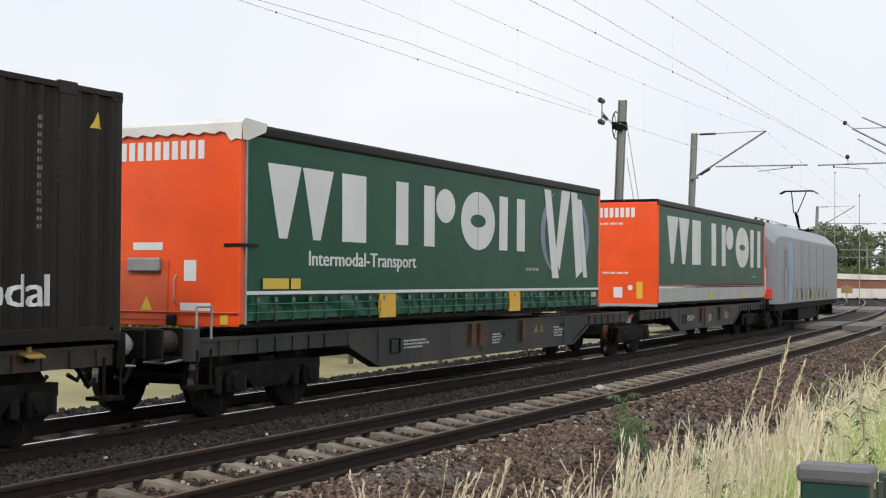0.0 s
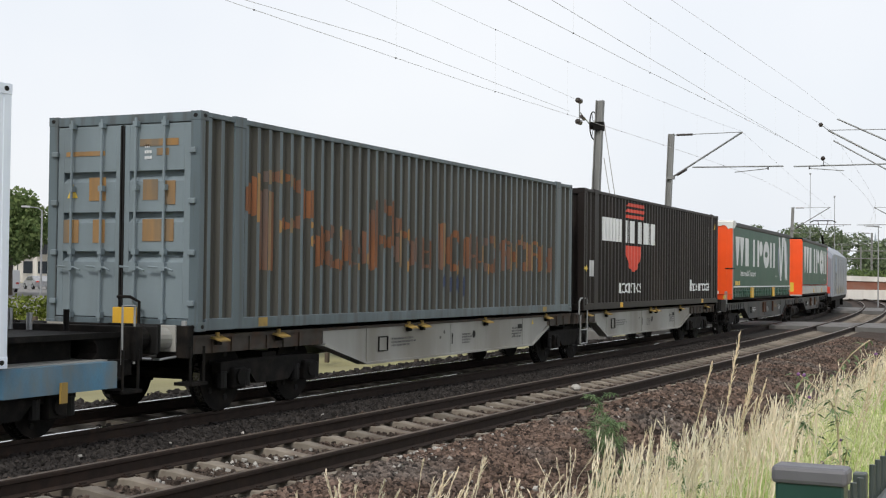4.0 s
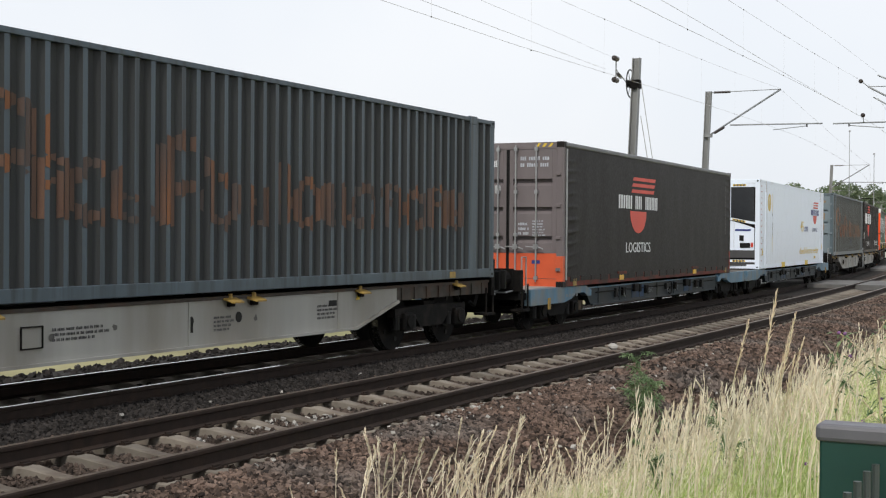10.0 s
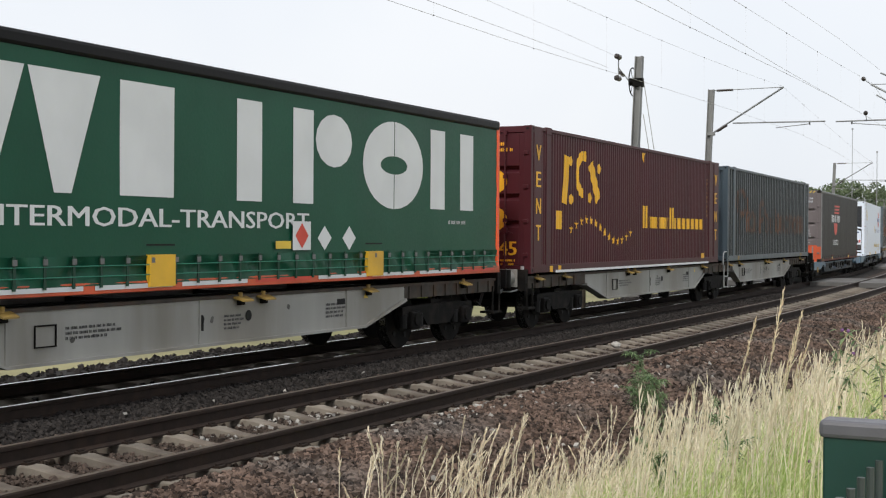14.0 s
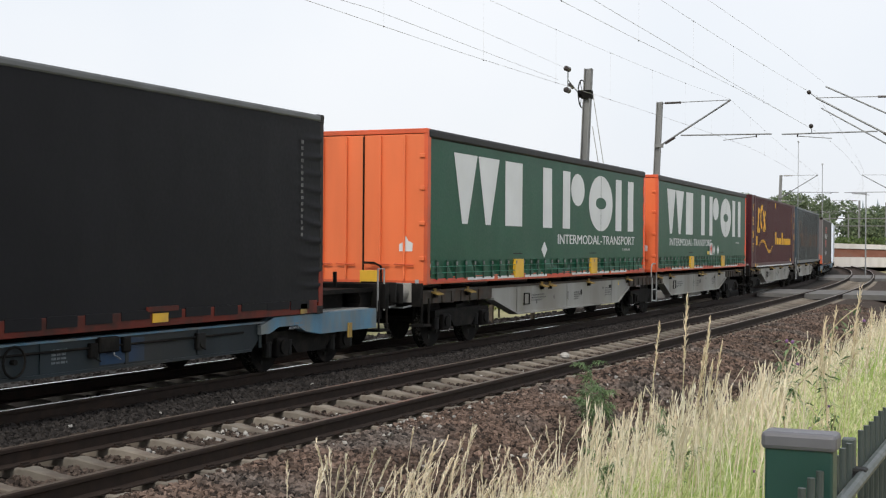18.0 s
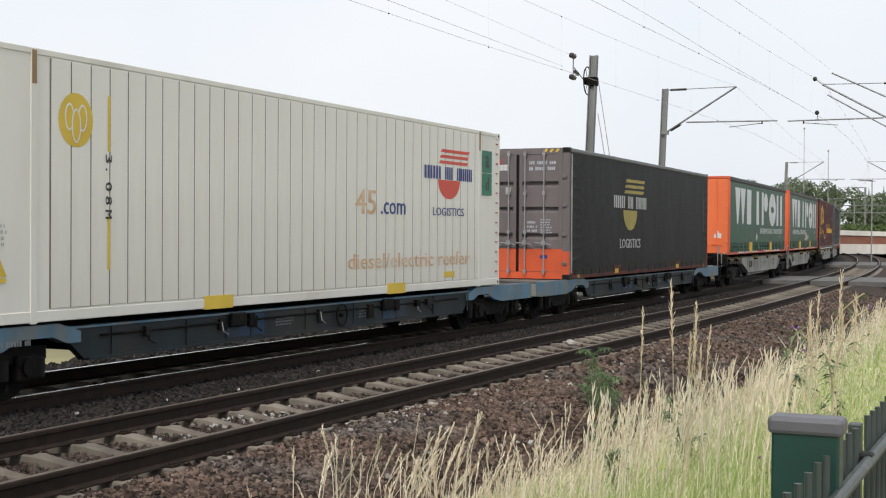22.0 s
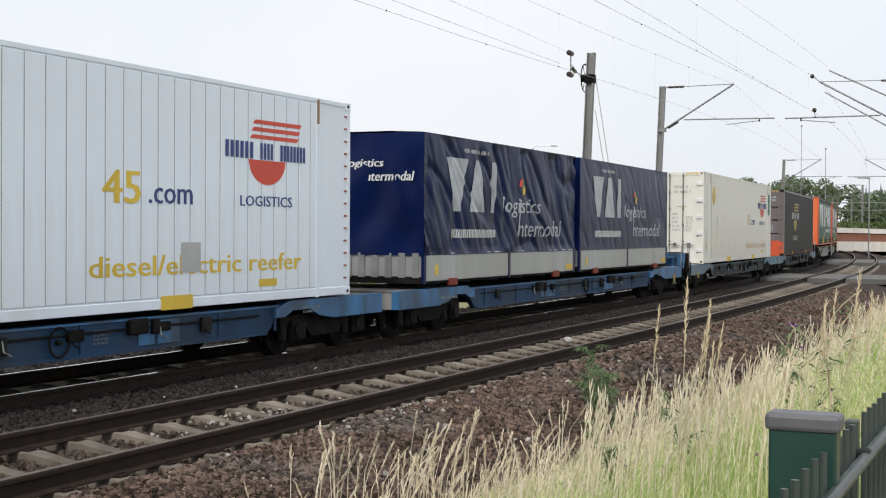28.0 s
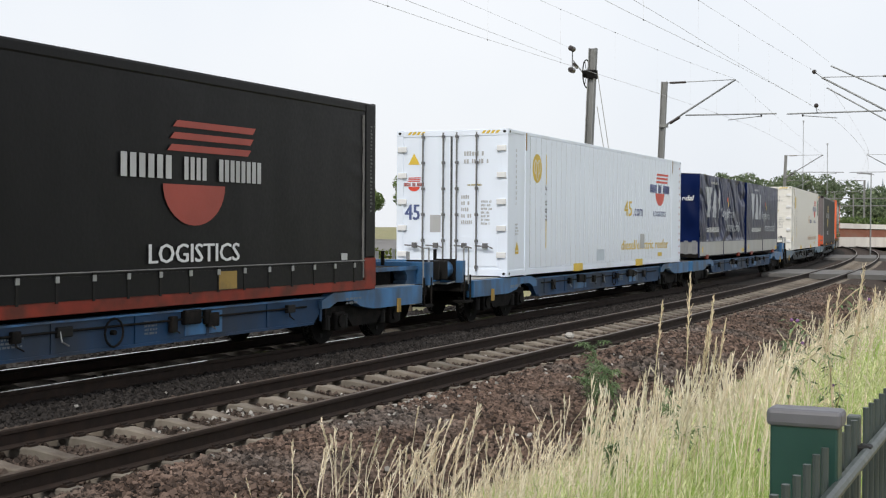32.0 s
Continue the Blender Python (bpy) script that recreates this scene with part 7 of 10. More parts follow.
def low_wagon(mid, a, b, box_a, box_b, label, paint, beam, ends, seed):
    """A low-floor wagon: raised ends over small-wheeled bogies, a low beam between them."""
    t = thing("low_wagon", label, "freight wagon", "wagons of the train")
    r = 0.365
    ya = a + 1.75 if (-1, a) in ends else a + 1.55
    yb = b - 1.75 if (1, b) in ends else b - 1.55
    zt, zb = 0.80, 0.38
    for x in (1.06, -1.16):
        mp = [(ya + 1.75, zb), (yb - 1.75, zb), (yb - 1.45, 0.62), (yb - 1.45, 0.745), (ya + 1.45, 0.745), (ya + 1.45, 0.62)]
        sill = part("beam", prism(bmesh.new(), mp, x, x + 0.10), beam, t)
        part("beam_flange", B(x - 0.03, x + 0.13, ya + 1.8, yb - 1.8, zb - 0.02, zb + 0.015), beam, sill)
        part("beam_top", B(x - 0.02, x + 0.125, ya + 1.4, yb - 1.4, 0.725, 0.75), paint, sill)
    for e0, e1, w in ((a, ya + 1.62, 1), (yb - 1.62, b, -1)):
        for x in (1.08, -1.22):
            # fascia with an arch over the inner wheel
            yin, yout = (e1, e0) if w > 0 else (e0, e1)
            k = 1 if w > 0 else -1
            pts = [(yout, 0.50), (yout, zt), (yin - k * 0.35, zt), (yin, 0.70), (yin, 0.58), (yin - k * 0.22, 0.58), (yin - k * 0.45, 0.66), (yin - k * 0.95, 0.66), (yin - k * 1.18, 0.56), (yin - k * 1.6, 0.50)]
            part("end_fascia", prism(bmesh.new(), pts, x, x + 0.14), paint, t)
        part("deck", B(-1.2, 1.2, e0 + 0.02, e1 - 0.3 if w > 0 else e1, zt - 0.07, zt - 0.03) if w > 0 else B(-1.2, 1.2, e0 + 0.3, e1 - 0.02, zt - 0.07, zt - 0.03), BLACK, t)
        y, y1 = (e0 + 0.03, e1 - 0.4) if w > 0 else (e0 + 0.4, e1 - 0.03)
        gap = random.Random(seed)
        while y < y1 - 0.1:
            q = min(gap.uniform(0.24, 0.34), y1 - y)
            part("deck_board", B(-1.07, 1.07, y, y + q - gap.choice((0.012, 0.02, 0.05)), zt - 0.03, zt - gap.uniform(0.004, 0.012)), DECK_BOARD, t)
            y += q
        if (-w, e0 if w > 0 else e1) not in ends:
            part("end_beam", B(-1.075, 1.075, e0 + 0.005 if w > 0 else e1 - 0.105, e0 + 0.105 if w > 0 else e1 - 0.005, 0.50, zt - 0.035), WAGON_GREY, t)
    part("spine", B(-0.3, 0.3, a + 0.3, b - 0.3, 0.45, 0.70), UNDER, t)
    rr = random.Random(seed)
    for k in range(8):
        y = ya + 1.9 + (yb - ya - 3.8) * k / 7
        part("outrigger", B(-1.06, 1.06, y - 0.06, y + 0.06, 0.46, 0.70), UNDER, t)
        g = bmesh.new()
        box(g, 1.16, 1.175, y + 0.30, y + 0.36, zb + 0.02, 0.72)
        part("web_stiffener", g, beam, t)
        if k in (2, 5):
            part("bracket", B(1.15, 1.24, y - 0.22, y + 0.12, 0.56, 0.74, bevel=0.02), UNDER, t)
            part("bracket", B(1.15, 1.22, y + 0.22, y + 0.36, 0.54, 0.72, bevel=0.02), UNDER, t)
    yc = (ya + yb) / 2
    part("brake_pipe", R1((1.185, ya + 2.0, 0.63), (1.185, yb - 2.0, 0.63), 0.014, 6), UNDER, t)
    for k in range(7):
        u = ya + 2.3 + (yb - ya - 4.6) * (k + rr.uniform(0.1, 0.9)) / 7
        h = rr.uniform(0.08, 0.2)
        v = part("valve", B(1.158, 1.20 + rr.uniform(0, 0.04), u, u + rr.uniform(0.08, 0.26), 0.66 - h, 0.68, bevel=0.012), UNDER if k % 3 else BLACK, t)
        part("release_lever", rods([(1.2, u + 0.04, 0.64), (1.22, u + 0.05, 0.52), (1.22, u + 0.16, 0.47)], 0.01, 5), GALV if k % 2 else UNDER, v)
    hw_ = bmesh.new()
    for k in range(16):
        a0, a1 = 2 * math.pi * k / 16, 2 * math.pi * (k + 1) / 16
        rod(hw_, (1.2, yc + 0.6 + 0.16 * math.cos(a0), 0.56 + 0.16 * math.sin(a0)), (1.2, yc + 0.6 + 0.16 * math.cos(a1), 0.56 + 0.16 * math.sin(a1)), 0.014, 5)
    hw = part("hand_wheel", hw_, UNDER, t)
    part("hub", R1((1.15, yc + 0.6, 0.56), (1.22, yc + 0.6, 0.56), 0.03, 8), UNDER, hw)
    part("blue_plate", B(1.158, 1.17, yc - 2.4, yc - 1.5, 0.42, 0.70), paint if paint is WAGON_BLUE else BLUE_BEAM, t)
    part("blue_plate", B(1.158, 1.17, yc + 2.0, yc + 2.8, 0.42, 0.70), paint if paint is WAGON_BLUE else BLUE_BEAM, t)
    stuff_decal("stencil", smallprint(yc - 1.2, 0.50, 0.5, 0.12, 3, seed, 2) + smallprint(yc + 1.2, 0.48, 0.25, 0.18, 4, seed + 1, 1), STENCIL, t, SIDE, 1.166)
    stuff_decal("stencil", smallprint(ya + 0.1, 0.58, 0.9, 0.1, 1, seed + 2, 3) + smallprint(yb - 0.9, 0.60, 0.5, 0.12, 2, seed + 3, 2), STENCIL, t, SIDE, 1.223)
    for y in (ya, yb):
        bogie(t, y, r, 1.8)
    for sg, y in ends:
        gear = paint if paint is WAGON_BLUE else UNDER
        o = y + sg * 0.48
        buffers(t, o, sg, 1.02, gear, 0.16)
        part("end_block", B(-1.12, 1.12, min(o - sg * 0.1, y - sg * 0.05), max(o - sg * 0.1, y - sg * 0.05), 0.62, 0.80), UNDER, t)
        for x in (0.70, -0.94):
            part("neck", prism(bmesh.new(), [(y + sg * 0.36, 0.8), (y - sg * 0.12, 0.8), (y - sg * 0.02, 0.88), (y - sg * 0.02, 0.97), (y - sg * 0.12, 1.06), (y + sg * 0.36, 1.06)], x, x + 0.24), gear, t)
        y1, y2 = y + sg * 0.36, y - sg * (1.75 if sg > 0 else 0.12)      # the raised beam reaches the load at the leading end alone
        part("end_deck", B(-0.96, 0.96, min(y1, y2), max(y1, y2), 1.06, 1.10, bevel=0.008), UNDER, t)
        part("deck_edge", B(0.962, 0.985, min(y1, y2), max(y1, y2), 1.05, 1.115), gear, t)
        if sg > 0:
            part("gear_wall", B(-0.72, 0.72, min(y - sg * 0.2, y2), max(y - sg * 0.2, y2), 0.80, 1.06), UNDER, t)
        part("deck_plate", B(-1.08, 1.08, min(y, y - sg * 1.7), max(y, y - sg * 1.7), 0.80, 0.812), WAGON_GREY, t)
        part("grab_rail", rods([(1.17, o - sg * 0.12, 0.75), (1.17, o - sg * 0.12, 1.42), (1.17, o - sg * 0.34, 1.42), (1.17, o - sg * 0.34, 0.75)], 0.015, 6), GALV, t, "galvanised grab rail")
        part("grab_rail", rods([(-1.17, o - sg * 0.12, 0.75), (-1.17, o - sg * 0.12, 1.42), (-1.17, o - sg * 0.34, 1.42), (-1.17, o - sg * 0.34, 0.75)], 0.015, 6), GALV, t, "galvanised grab rail")
        for k, x in enumerate((-0.75, -0.4, -0.1, 0.45)):
            part("lever_post", R1((x, o - sg * 0.45, 1.12), (x, o - sg * 0.45, 1.32 + 0.05 * (k % 2)), 0.035, 8), GALV if k < 3 else UNDER, t)
        part("yellow_tag", B(1.222, 1.25, y - sg * 0.9 - 0.05, y - sg * 0.9 + 0.05, 0.40, 0.62), YELLOW_DULL, t)
    return rolling(t, mid)


# ---------------------------------------------------------------- the locomotive
def locomotive(mid):
    L = 18.0
    t = thing("electric_locomotive", "silver-grey electric locomotive with a light blue band and raised pantograph", "locomotive")
    a, b = -L / 2, L / 2

    def section(y, wx, zr, zw=None):
        """Half-width wx at the wall, roof height zr; rounded shoulders."""
        return [(-wx, y, 0.95), (wx, y, 0.95), (wx, y, zr - 0.50), (wx - 0.05, y, zr - 0.43), (wx - 0.52, y, zr), (-wx + 0.52, y, zr), (-wx + 0.05, y, zr - 0.43), (-wx, y, zr - 0.50)]

    secs = [section(a + 0.02, 1.38, 3.52), section(a + 0.22, 1.46, 3.76), section(a + 0.80, 1.48, 3.84), section(a + 2.4, 1.48, 3.86), section(b - 2.4, 1.48, 3.86), section(b - 0.80, 1.48, 3.84), section(b - 0.22, 1.46, 3.76), section(b - 0.02, 1.38, 3.52)]
    verts = [v for s in secs for v in s]
    faces = []
    for i in range(len(secs) - 1):
        for k in range(8):
            j = (k + 1) % 8
            faces.append((i * 8 + k, i * 8 + j, (i + 1) * 8 + j, (i + 1) * 8 + k))
    faces += [tuple(range(8))[::-1], tuple(range(56, 64))]
    body = raw("body", verts, faces, SILVER, t)
    for k in range(5):
        u = a + 3.75 + 2.2 * k
        part("panel_joint", B(1.479, 1.4845, u, u + 0.02, 1.05, 3.2), WAGON_DARK, t)
    decal("colour_band", [rect(a + 2.75, 1.02, 0.62, 2.2)], LOCO_BLUE, t, SIDE, 1.486)
    decal("pale_band", [rect(a + 3.42, 1.02, 0.25, 2.2)], SIGN_GREY, t, SIDE, 1.486)
    r = random.Random(12)
    for k in range(16):
        u = a + 3.8 + 0.62 * k
        decal("spray_paint", [[(u, 1.08), (u + r.uniform(0.3, 0.6), 1.06), (u + r.uniform(0.3, 0.8), 1.3 + r.uniform(0, 0.3)), (u + r.uniform(0.0, 0.3), 1.25 + r.uniform(0, 0.35))]], (SIGN_GREY, SIGN_DKYEL, SIGN_GREY, SIGN_BLACK)[k % 4], t, SIDE, 1.496 + 0.0015 * (k % 3))
    d = part("cab_door", B(1.47, 1.492, a + 1.55, a + 2.25, 1.02, 3.0, bevel=0.008), SILVER, t)
    part("door_window", B(1.488, 1.498, a + 1.68, a + 2.12, 2.25, 2.88, bevel=0.004), GLASS_DARK, d)
    for u in (a + 1.45, a + 2.35):
        part("handrail", R1((1.53, u, 1.1), (1.53, u, 2.3), 0.018, 6), GALV, t)
    part("windscreen", prism(bmesh.new(), [(a - 0.0, 2.25), (a + 0.04, 3.1), (a + 0.2, 3.1), (a + 0.2, 2.25)], -1.05, 1.05), GLASS_DARK, t)
    part("cab_face", B(-1.1, 1.1, a - 0.03, a + 0.1, 1.3, 2.2, bevel=0.03), SIGN_WHITE, t, "white cab front")
    for x in (-0.95, 0.95):
        part("tail_lamp", R1((x, a - 0.06, 1.62), (x, a, 1.62), 0.12, 12), SIGN_RED, t)
    part("red_corner", B(0.75, 1.32, a - 0.02, a + 0.3, 1.12, 1.5, bevel=0.03), SIGN_RED, t)
    part("underframe", B(-1.4, 1.4, a + 0.1, b - 0.1, 0.72, 1.02), UNDER, t)
    part("transformer_box", B(-1.3, 1.3, -2.6, 2.6, 0.22, 0.72, bevel=0.05), UNDER, t)
    for y in (a + 3.6, b - 3.6):
        bogie(t, y, 0.62, 2.6)
    for sg, y in ((-1, a), (1, b)):
        buffers(t, y, sg, 1.04)
        part("snow_plough", prism(bmesh.new(), [(y, 0.25), (y + sg * 0.2, 0.2), (y + sg * 0.05, 0.7), (y, 0.7)], -1.2, 1.2), UNDER, t)
    # roof gear
    part("roof_hatch", B(-0.85, 0.85, -6.4, 6.4, 3.76, 3.90, bevel=0.03), WAGON_DARK, t)
    for y0, y1, z in ((a + 2.2, a + 3.0, 4.0), (a + 3.6, a + 5.2, 3.95), (b - 5.0, b - 2.4, 3.98)):
        part("roof_box", B(-0.5, 0.5, y0, y1, 3.74, z, bevel=0.03), UNDER, t)
    for y in (a + 2.0, a + 3.3, a + 4.6, b - 2.2, b - 4.0):
        for x in (-0.4, 0.4):
            part("roof_insulator", R1((x, y, 3.74), (x, y, 4.08), 0.05, 8), BROWN_INS, t)
    part("roof_bus_bar", rods([(0.4, a + 2.0, 4.08), (0.4, b - 2.2, 4.08)], 0.02, 6), WIRE, t)
    pg = thing("pantograph", "dark raised pantograph", "pantograph")
    tagged(pg, "dark raised pantograph")
    pg.parent = t
    y0 = b - 2.6
    part("base_frame", B(-0.6, 0.6, y0 - 0.8, y0 + 0.8, 4.05, 4.10), UNDER, pg)
    part("lower_arm", R1((0, y0 + 0.6, 4.1), (0, y0 - 0.75, 4.85), 0.055, 8), UNDER, pg)
    for x in (-0.34, 0.34):
        part("upper_arm", R1((x * 0.25, y0 - 0.75, 4.85), (x, y0 + 0.3, 5.88), 0.025, 6), UNDER, pg)
    part("coupling_rod", R1((0.1, y0 - 0.1, 4.12), (0.1, y0 - 0.75, 4.78), 0.018, 6), UNDER, pg)
    for e in (-0.16, 0.16):
        part("collector_strip", rods([(-0.85, y0 + 0.3 + e, 5.78), (-0.62, y0 + 0.3 + e, 5.90), (0.62, y0 + 0.3 + e, 5.90), (0.85, y0 + 0.3 + e, 5.78)], 0.028, 6), UNDER, pg)
    del pg["category"]
    return rolling(t, mid)


# ---------------------------------------------------------------- the train, from its head
ORDER = {"g2": 31.79, "g1": 13.88, "brown": -2.1, "ghost1": -16.54, "white1": -33.49, "curtain1": -51.30, "ghost2": -68.23, "maroon": -83.01, "g3": -98.01, "g4": -112.94,
         "curtain2": -130.11, "cream": -147.72, "navy1": -160.22, "navy2": -168.37, "white2": -184.65, "cover": -203.77}
M = {k: v + (13.65 if k[0] == "g" and len(k) == 2 else 7.82 if k.startswith("navy") else 13.716) / 2 for k, v in ORDER.items()}

locomotive(46.35 + 9.0)
trailer_box(M["g2"], "plain", "green curtain-sided trailer body with orange end and grey side boards", 2)
trailer_box(M["g1"], "tarp", "green curtain-sided trailer body with orange end and white roof flap", 3)
jdr_steel(M["brown"])
ghost_box(M["ghost1"], BLUEGREY, "faded blue-grey corrugated container with worn orange paint ghosts", 4, True, FADED_YL, FADED_OR)
reefer(M["white1"], WHITE, "white ribbed refrigerated container with its cooling unit facing back", True, seed=2)
curtain_box(M["curtain1"], SIGN_RED, SIGN_WHITE, "charcoal curtain-sided container with red mark and orange door foot", 5, CHARCOAL_BROWN)
ghost_box(M["ghost2"], BLUEGREY2, "slate-blue corrugated container with faint rust-orange paint ghosts", 6, False, FADED_RUST, FADED_DULL)
maroon_box(M["maroon"])
g3 = trailer_box(M["g3"], "doors", "green curtain-sided trailer body with orange doors and hazard signs", 8)
decal("hazard_plate", [rect(0.18, 1.58, 0.44, 0.38)], SIGN_WHITE, g3, SIDE, HW + 0.03)
decal("hazard_diamond", [[(0.40, 1.60), (0.56, 1.77), (0.40, 1.94), (0.24, 1.77)]], SIGN_RED, g3, SIDE, HW + 0.033)
decal("hazard_plate", [rect(-0.22, 1.60, 0.36, 0.10)], SIGN_YEL, g3, SIDE, HW + 0.03)
trailer_box(M["g4"], "doors", "green curtain-sided trailer body with plain orange doors", 9)
curtain_box(M["curtain2"], SIGN_DKYEL, SIGN_GREY, "charcoal curtain-sided container with dull yellow mark and orange door foot", 11, CHARCOAL)
reefer(M["cream"], CREAM, "yellowed white ribbed refrigerated container with green corner panels", green=True, seed=3)
swap_body(M["navy1"], "navy swap body with a taut tarpaulin and aluminium sides", 3, 0.018)
swap_body(M["navy2"], "navy swap body with a badly creased tarpaulin and aluminium sides", 6, 0.065)
reefer(M["white2"], WHITE, "bright white ribbed refrigerated container with grey repair patches", blot=((2.57, 1.26, 0.41, 0.37, SIGN_GREY), (-1.15, 1.02, 0.60, 0.26, mat("pale_blue_patch", (0.45, 0.52, 0.60), 0.5))), seed=4)
cover_box(M["cover"])
for box_thing, _ in TRAIN[1:]:
    narrow(box_thing)


def platform(a, b, paint, label, bogies, ends, flaps, belly, dark=False):
    m = (a + b) / 2
    deep_wagon(m, a - m, b - m, paint, label, [y - m for y in bogies], [(s, y - m) for s, y in ends], [y - m for y in flaps], [y - m for y in belly], dark)


def low(a, b, c, label, paint, beam, ends, seed):
    m = (a + b) / 2
    low_wagon(m, a - m, b - m, c - m, c + 13.716 - m, label, paint, beam, [(s, y - m) for s, y in ends], seed)


platform(31.05, 46.0 - 0.15, WAGON_DARK, "dark grey skeleton wagon carrying a green trailer body", (44.0, 30.5), ((1, 45.85),), (), (33.5, 34.4, 40.9, 41.8), True)
platform(13.0, 29.9, WAGON_DARK, "dark grey skeleton wagon with rusty stakes", (14.9,), ((-1, 13.0),), (), (16.8, 17.7, 26.1, 27.0), True)


def grey_pair(c1, c2, lab):
    """Two platforms that share a middle bogie, under containers whose rears stand at c1 and c2."""
    j = (c1 + c2 + 13.7) / 2
    for lo, hi, bg, en in ((j + 0.05, c1 + 13.716 + 0.15, (c1 + 11.7,), ((1, c1 + 13.866),)), (c2 - 0.15, j - 0.05, (c2 + 2.03, j), ((-1, c2 - 0.15),))):
        base = c1 if bg[0] > j else c2
        fl = [base + q for q in (0.55, 2.0, 6.0, 6.5, 9.2, 12.4)]
        platform(lo, hi, WAGON_GREY, lab, bg, en, fl, (base + 1.2, base + 2.06, base + 9.1, base + 10.35) if base == c1 else (base + 3.25, base + 4.57, base + 11.6, base + 12.5))


grey_pair(ORDER["brown"], ORDER["ghost1"], "grey skeleton wagon with yellow container flaps")
grey_pair(ORDER["ghost2"], ORDER["maroon"], "grey skeleton wagon with yellow container flaps and streaked sills")
grey_pair(ORDER["g3"], ORDER["g4"], "grey skeleton wagon with yellow flaps under green trailers")


def blue_pair(c1, l1, c2, l2, lab, paint, beam, seed):
    j = (c1 + c2 + l2) / 2
    f = c1 + l1 + 1.75
    r = c2 - 1.6
    low(j + 0.32, f, c1, lab, paint, beam, ((1, f),), seed)
    low(r, j - 0.16, c2, lab, paint, beam, ((-1, r),), seed + 5)


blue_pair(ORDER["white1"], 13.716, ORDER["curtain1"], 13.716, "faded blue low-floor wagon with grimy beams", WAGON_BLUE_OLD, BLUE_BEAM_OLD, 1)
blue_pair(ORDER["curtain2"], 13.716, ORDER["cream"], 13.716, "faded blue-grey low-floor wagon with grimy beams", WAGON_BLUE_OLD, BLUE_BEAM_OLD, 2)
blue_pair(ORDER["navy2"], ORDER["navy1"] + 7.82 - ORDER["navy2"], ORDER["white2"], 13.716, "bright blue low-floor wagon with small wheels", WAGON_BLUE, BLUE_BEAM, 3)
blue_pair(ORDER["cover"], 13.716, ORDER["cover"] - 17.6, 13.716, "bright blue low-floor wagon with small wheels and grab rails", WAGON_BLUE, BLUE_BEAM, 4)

# ---------------------------------------------------------------- sleepers and ballast stones
def lay(me, name, parent, s, d):
    ob = new(name, me)
    x, y, h = line(s, d)
    ob.matrix_basis = pose(x, y, 0, 0, 0, h)
    ob.parent = parent
    return ob


for k in range(-6, 141):
    s = PITCH * k + 0.10
    if not (54.2 < s < 60.8 or 85.7 < s < 97.3):
        lay(SLEEPER, "sleeper", track_near, s, GAP)
        if s < 45:
            for e in (-0.7525, 0.7525):
                lay(CLIP, "rail_clip", track_near, s, GAP + e)
for k in range(-6, 122):
    s = PITCH * k + 0.2
    if not (54.2 < s < 60.8):
        lay(SLEEPER, "sleeper", track_train, s, 0.0)


def np_mesh(name, verts, loops, sizes, material, smooth=False):
    """A mesh from numpy arrays: vertices, vertex numbers of all faces in turn, corners per face."""
    me = bpy.data.meshes.new(name)
    me.vertices.add(len(verts))
    me.vertices.foreach_set("co", np.ascontiguousarray(verts, dtype=np.float32).ravel())
    me.loops.add(len(loops))
    me.loops.foreach_set("vertex_index", np.ascontiguousarray(loops, dtype=np.int32))
    me.polygons.add(len(sizes))
    starts = np.concatenate([[0], np.cumsum(sizes)[:-1]]).astype(np.int32)
    me.polygons.foreach_set("loop_start", starts)
    me.polygons.foreach_set("use_smooth", np.full(len(sizes), smooth))
    me.update(calc_edges=True)
    me.validate()
    me.materials.append(material)
    return new(name, me)


def on_line(s, d):
    """line() for arrays."""
    a = np.maximum(s - BEND, 0) / RADIUS
    bent = s > BEND
    return np.where(bent, TRAIN_X - RADIUS + (RADIUS + d) * np.cos(a), TRAIN_X + d), np.where(bent, BEND + (RADIUS + d) * np.sin(a), s)


def bed_z(d):
    return np.interp(d, [-4.3, -3.3, -2.25, -1.3, -0.95, 0.66, 0.86, 1.3, 1.75, GAP - 1.4, GAP - 1.3, GAP - 0.95, GAP + 0.92, GAP + 1.06, GAP + 2.05, GAP + 2.6, GAP + 3.35, GAP + 4.2],
                     [-0.62, -0.29, -0.205, -0.195, -0.27, -0.25, -0.165, -0.155, -0.165, -0.18, -0.20, -0.265, -0.255, -0.172, -0.215, -0.38, -0.60, -0.56])


CUBE = np.array([(-1, -1, -1), (1, -1, -1), (1, 1, -1), (-1, 1, -1), (-1, -1, 1), (1, -1, 1), (1, 1, 1), (-1, 1, 1)], dtype=float)
CUBE_F = np.array([(3, 2, 1, 0), (4, 5, 6, 7), (0, 1, 5, 4), (1, 2, 6, 5), (2, 3, 7, 6), (3, 0, 4, 7)])


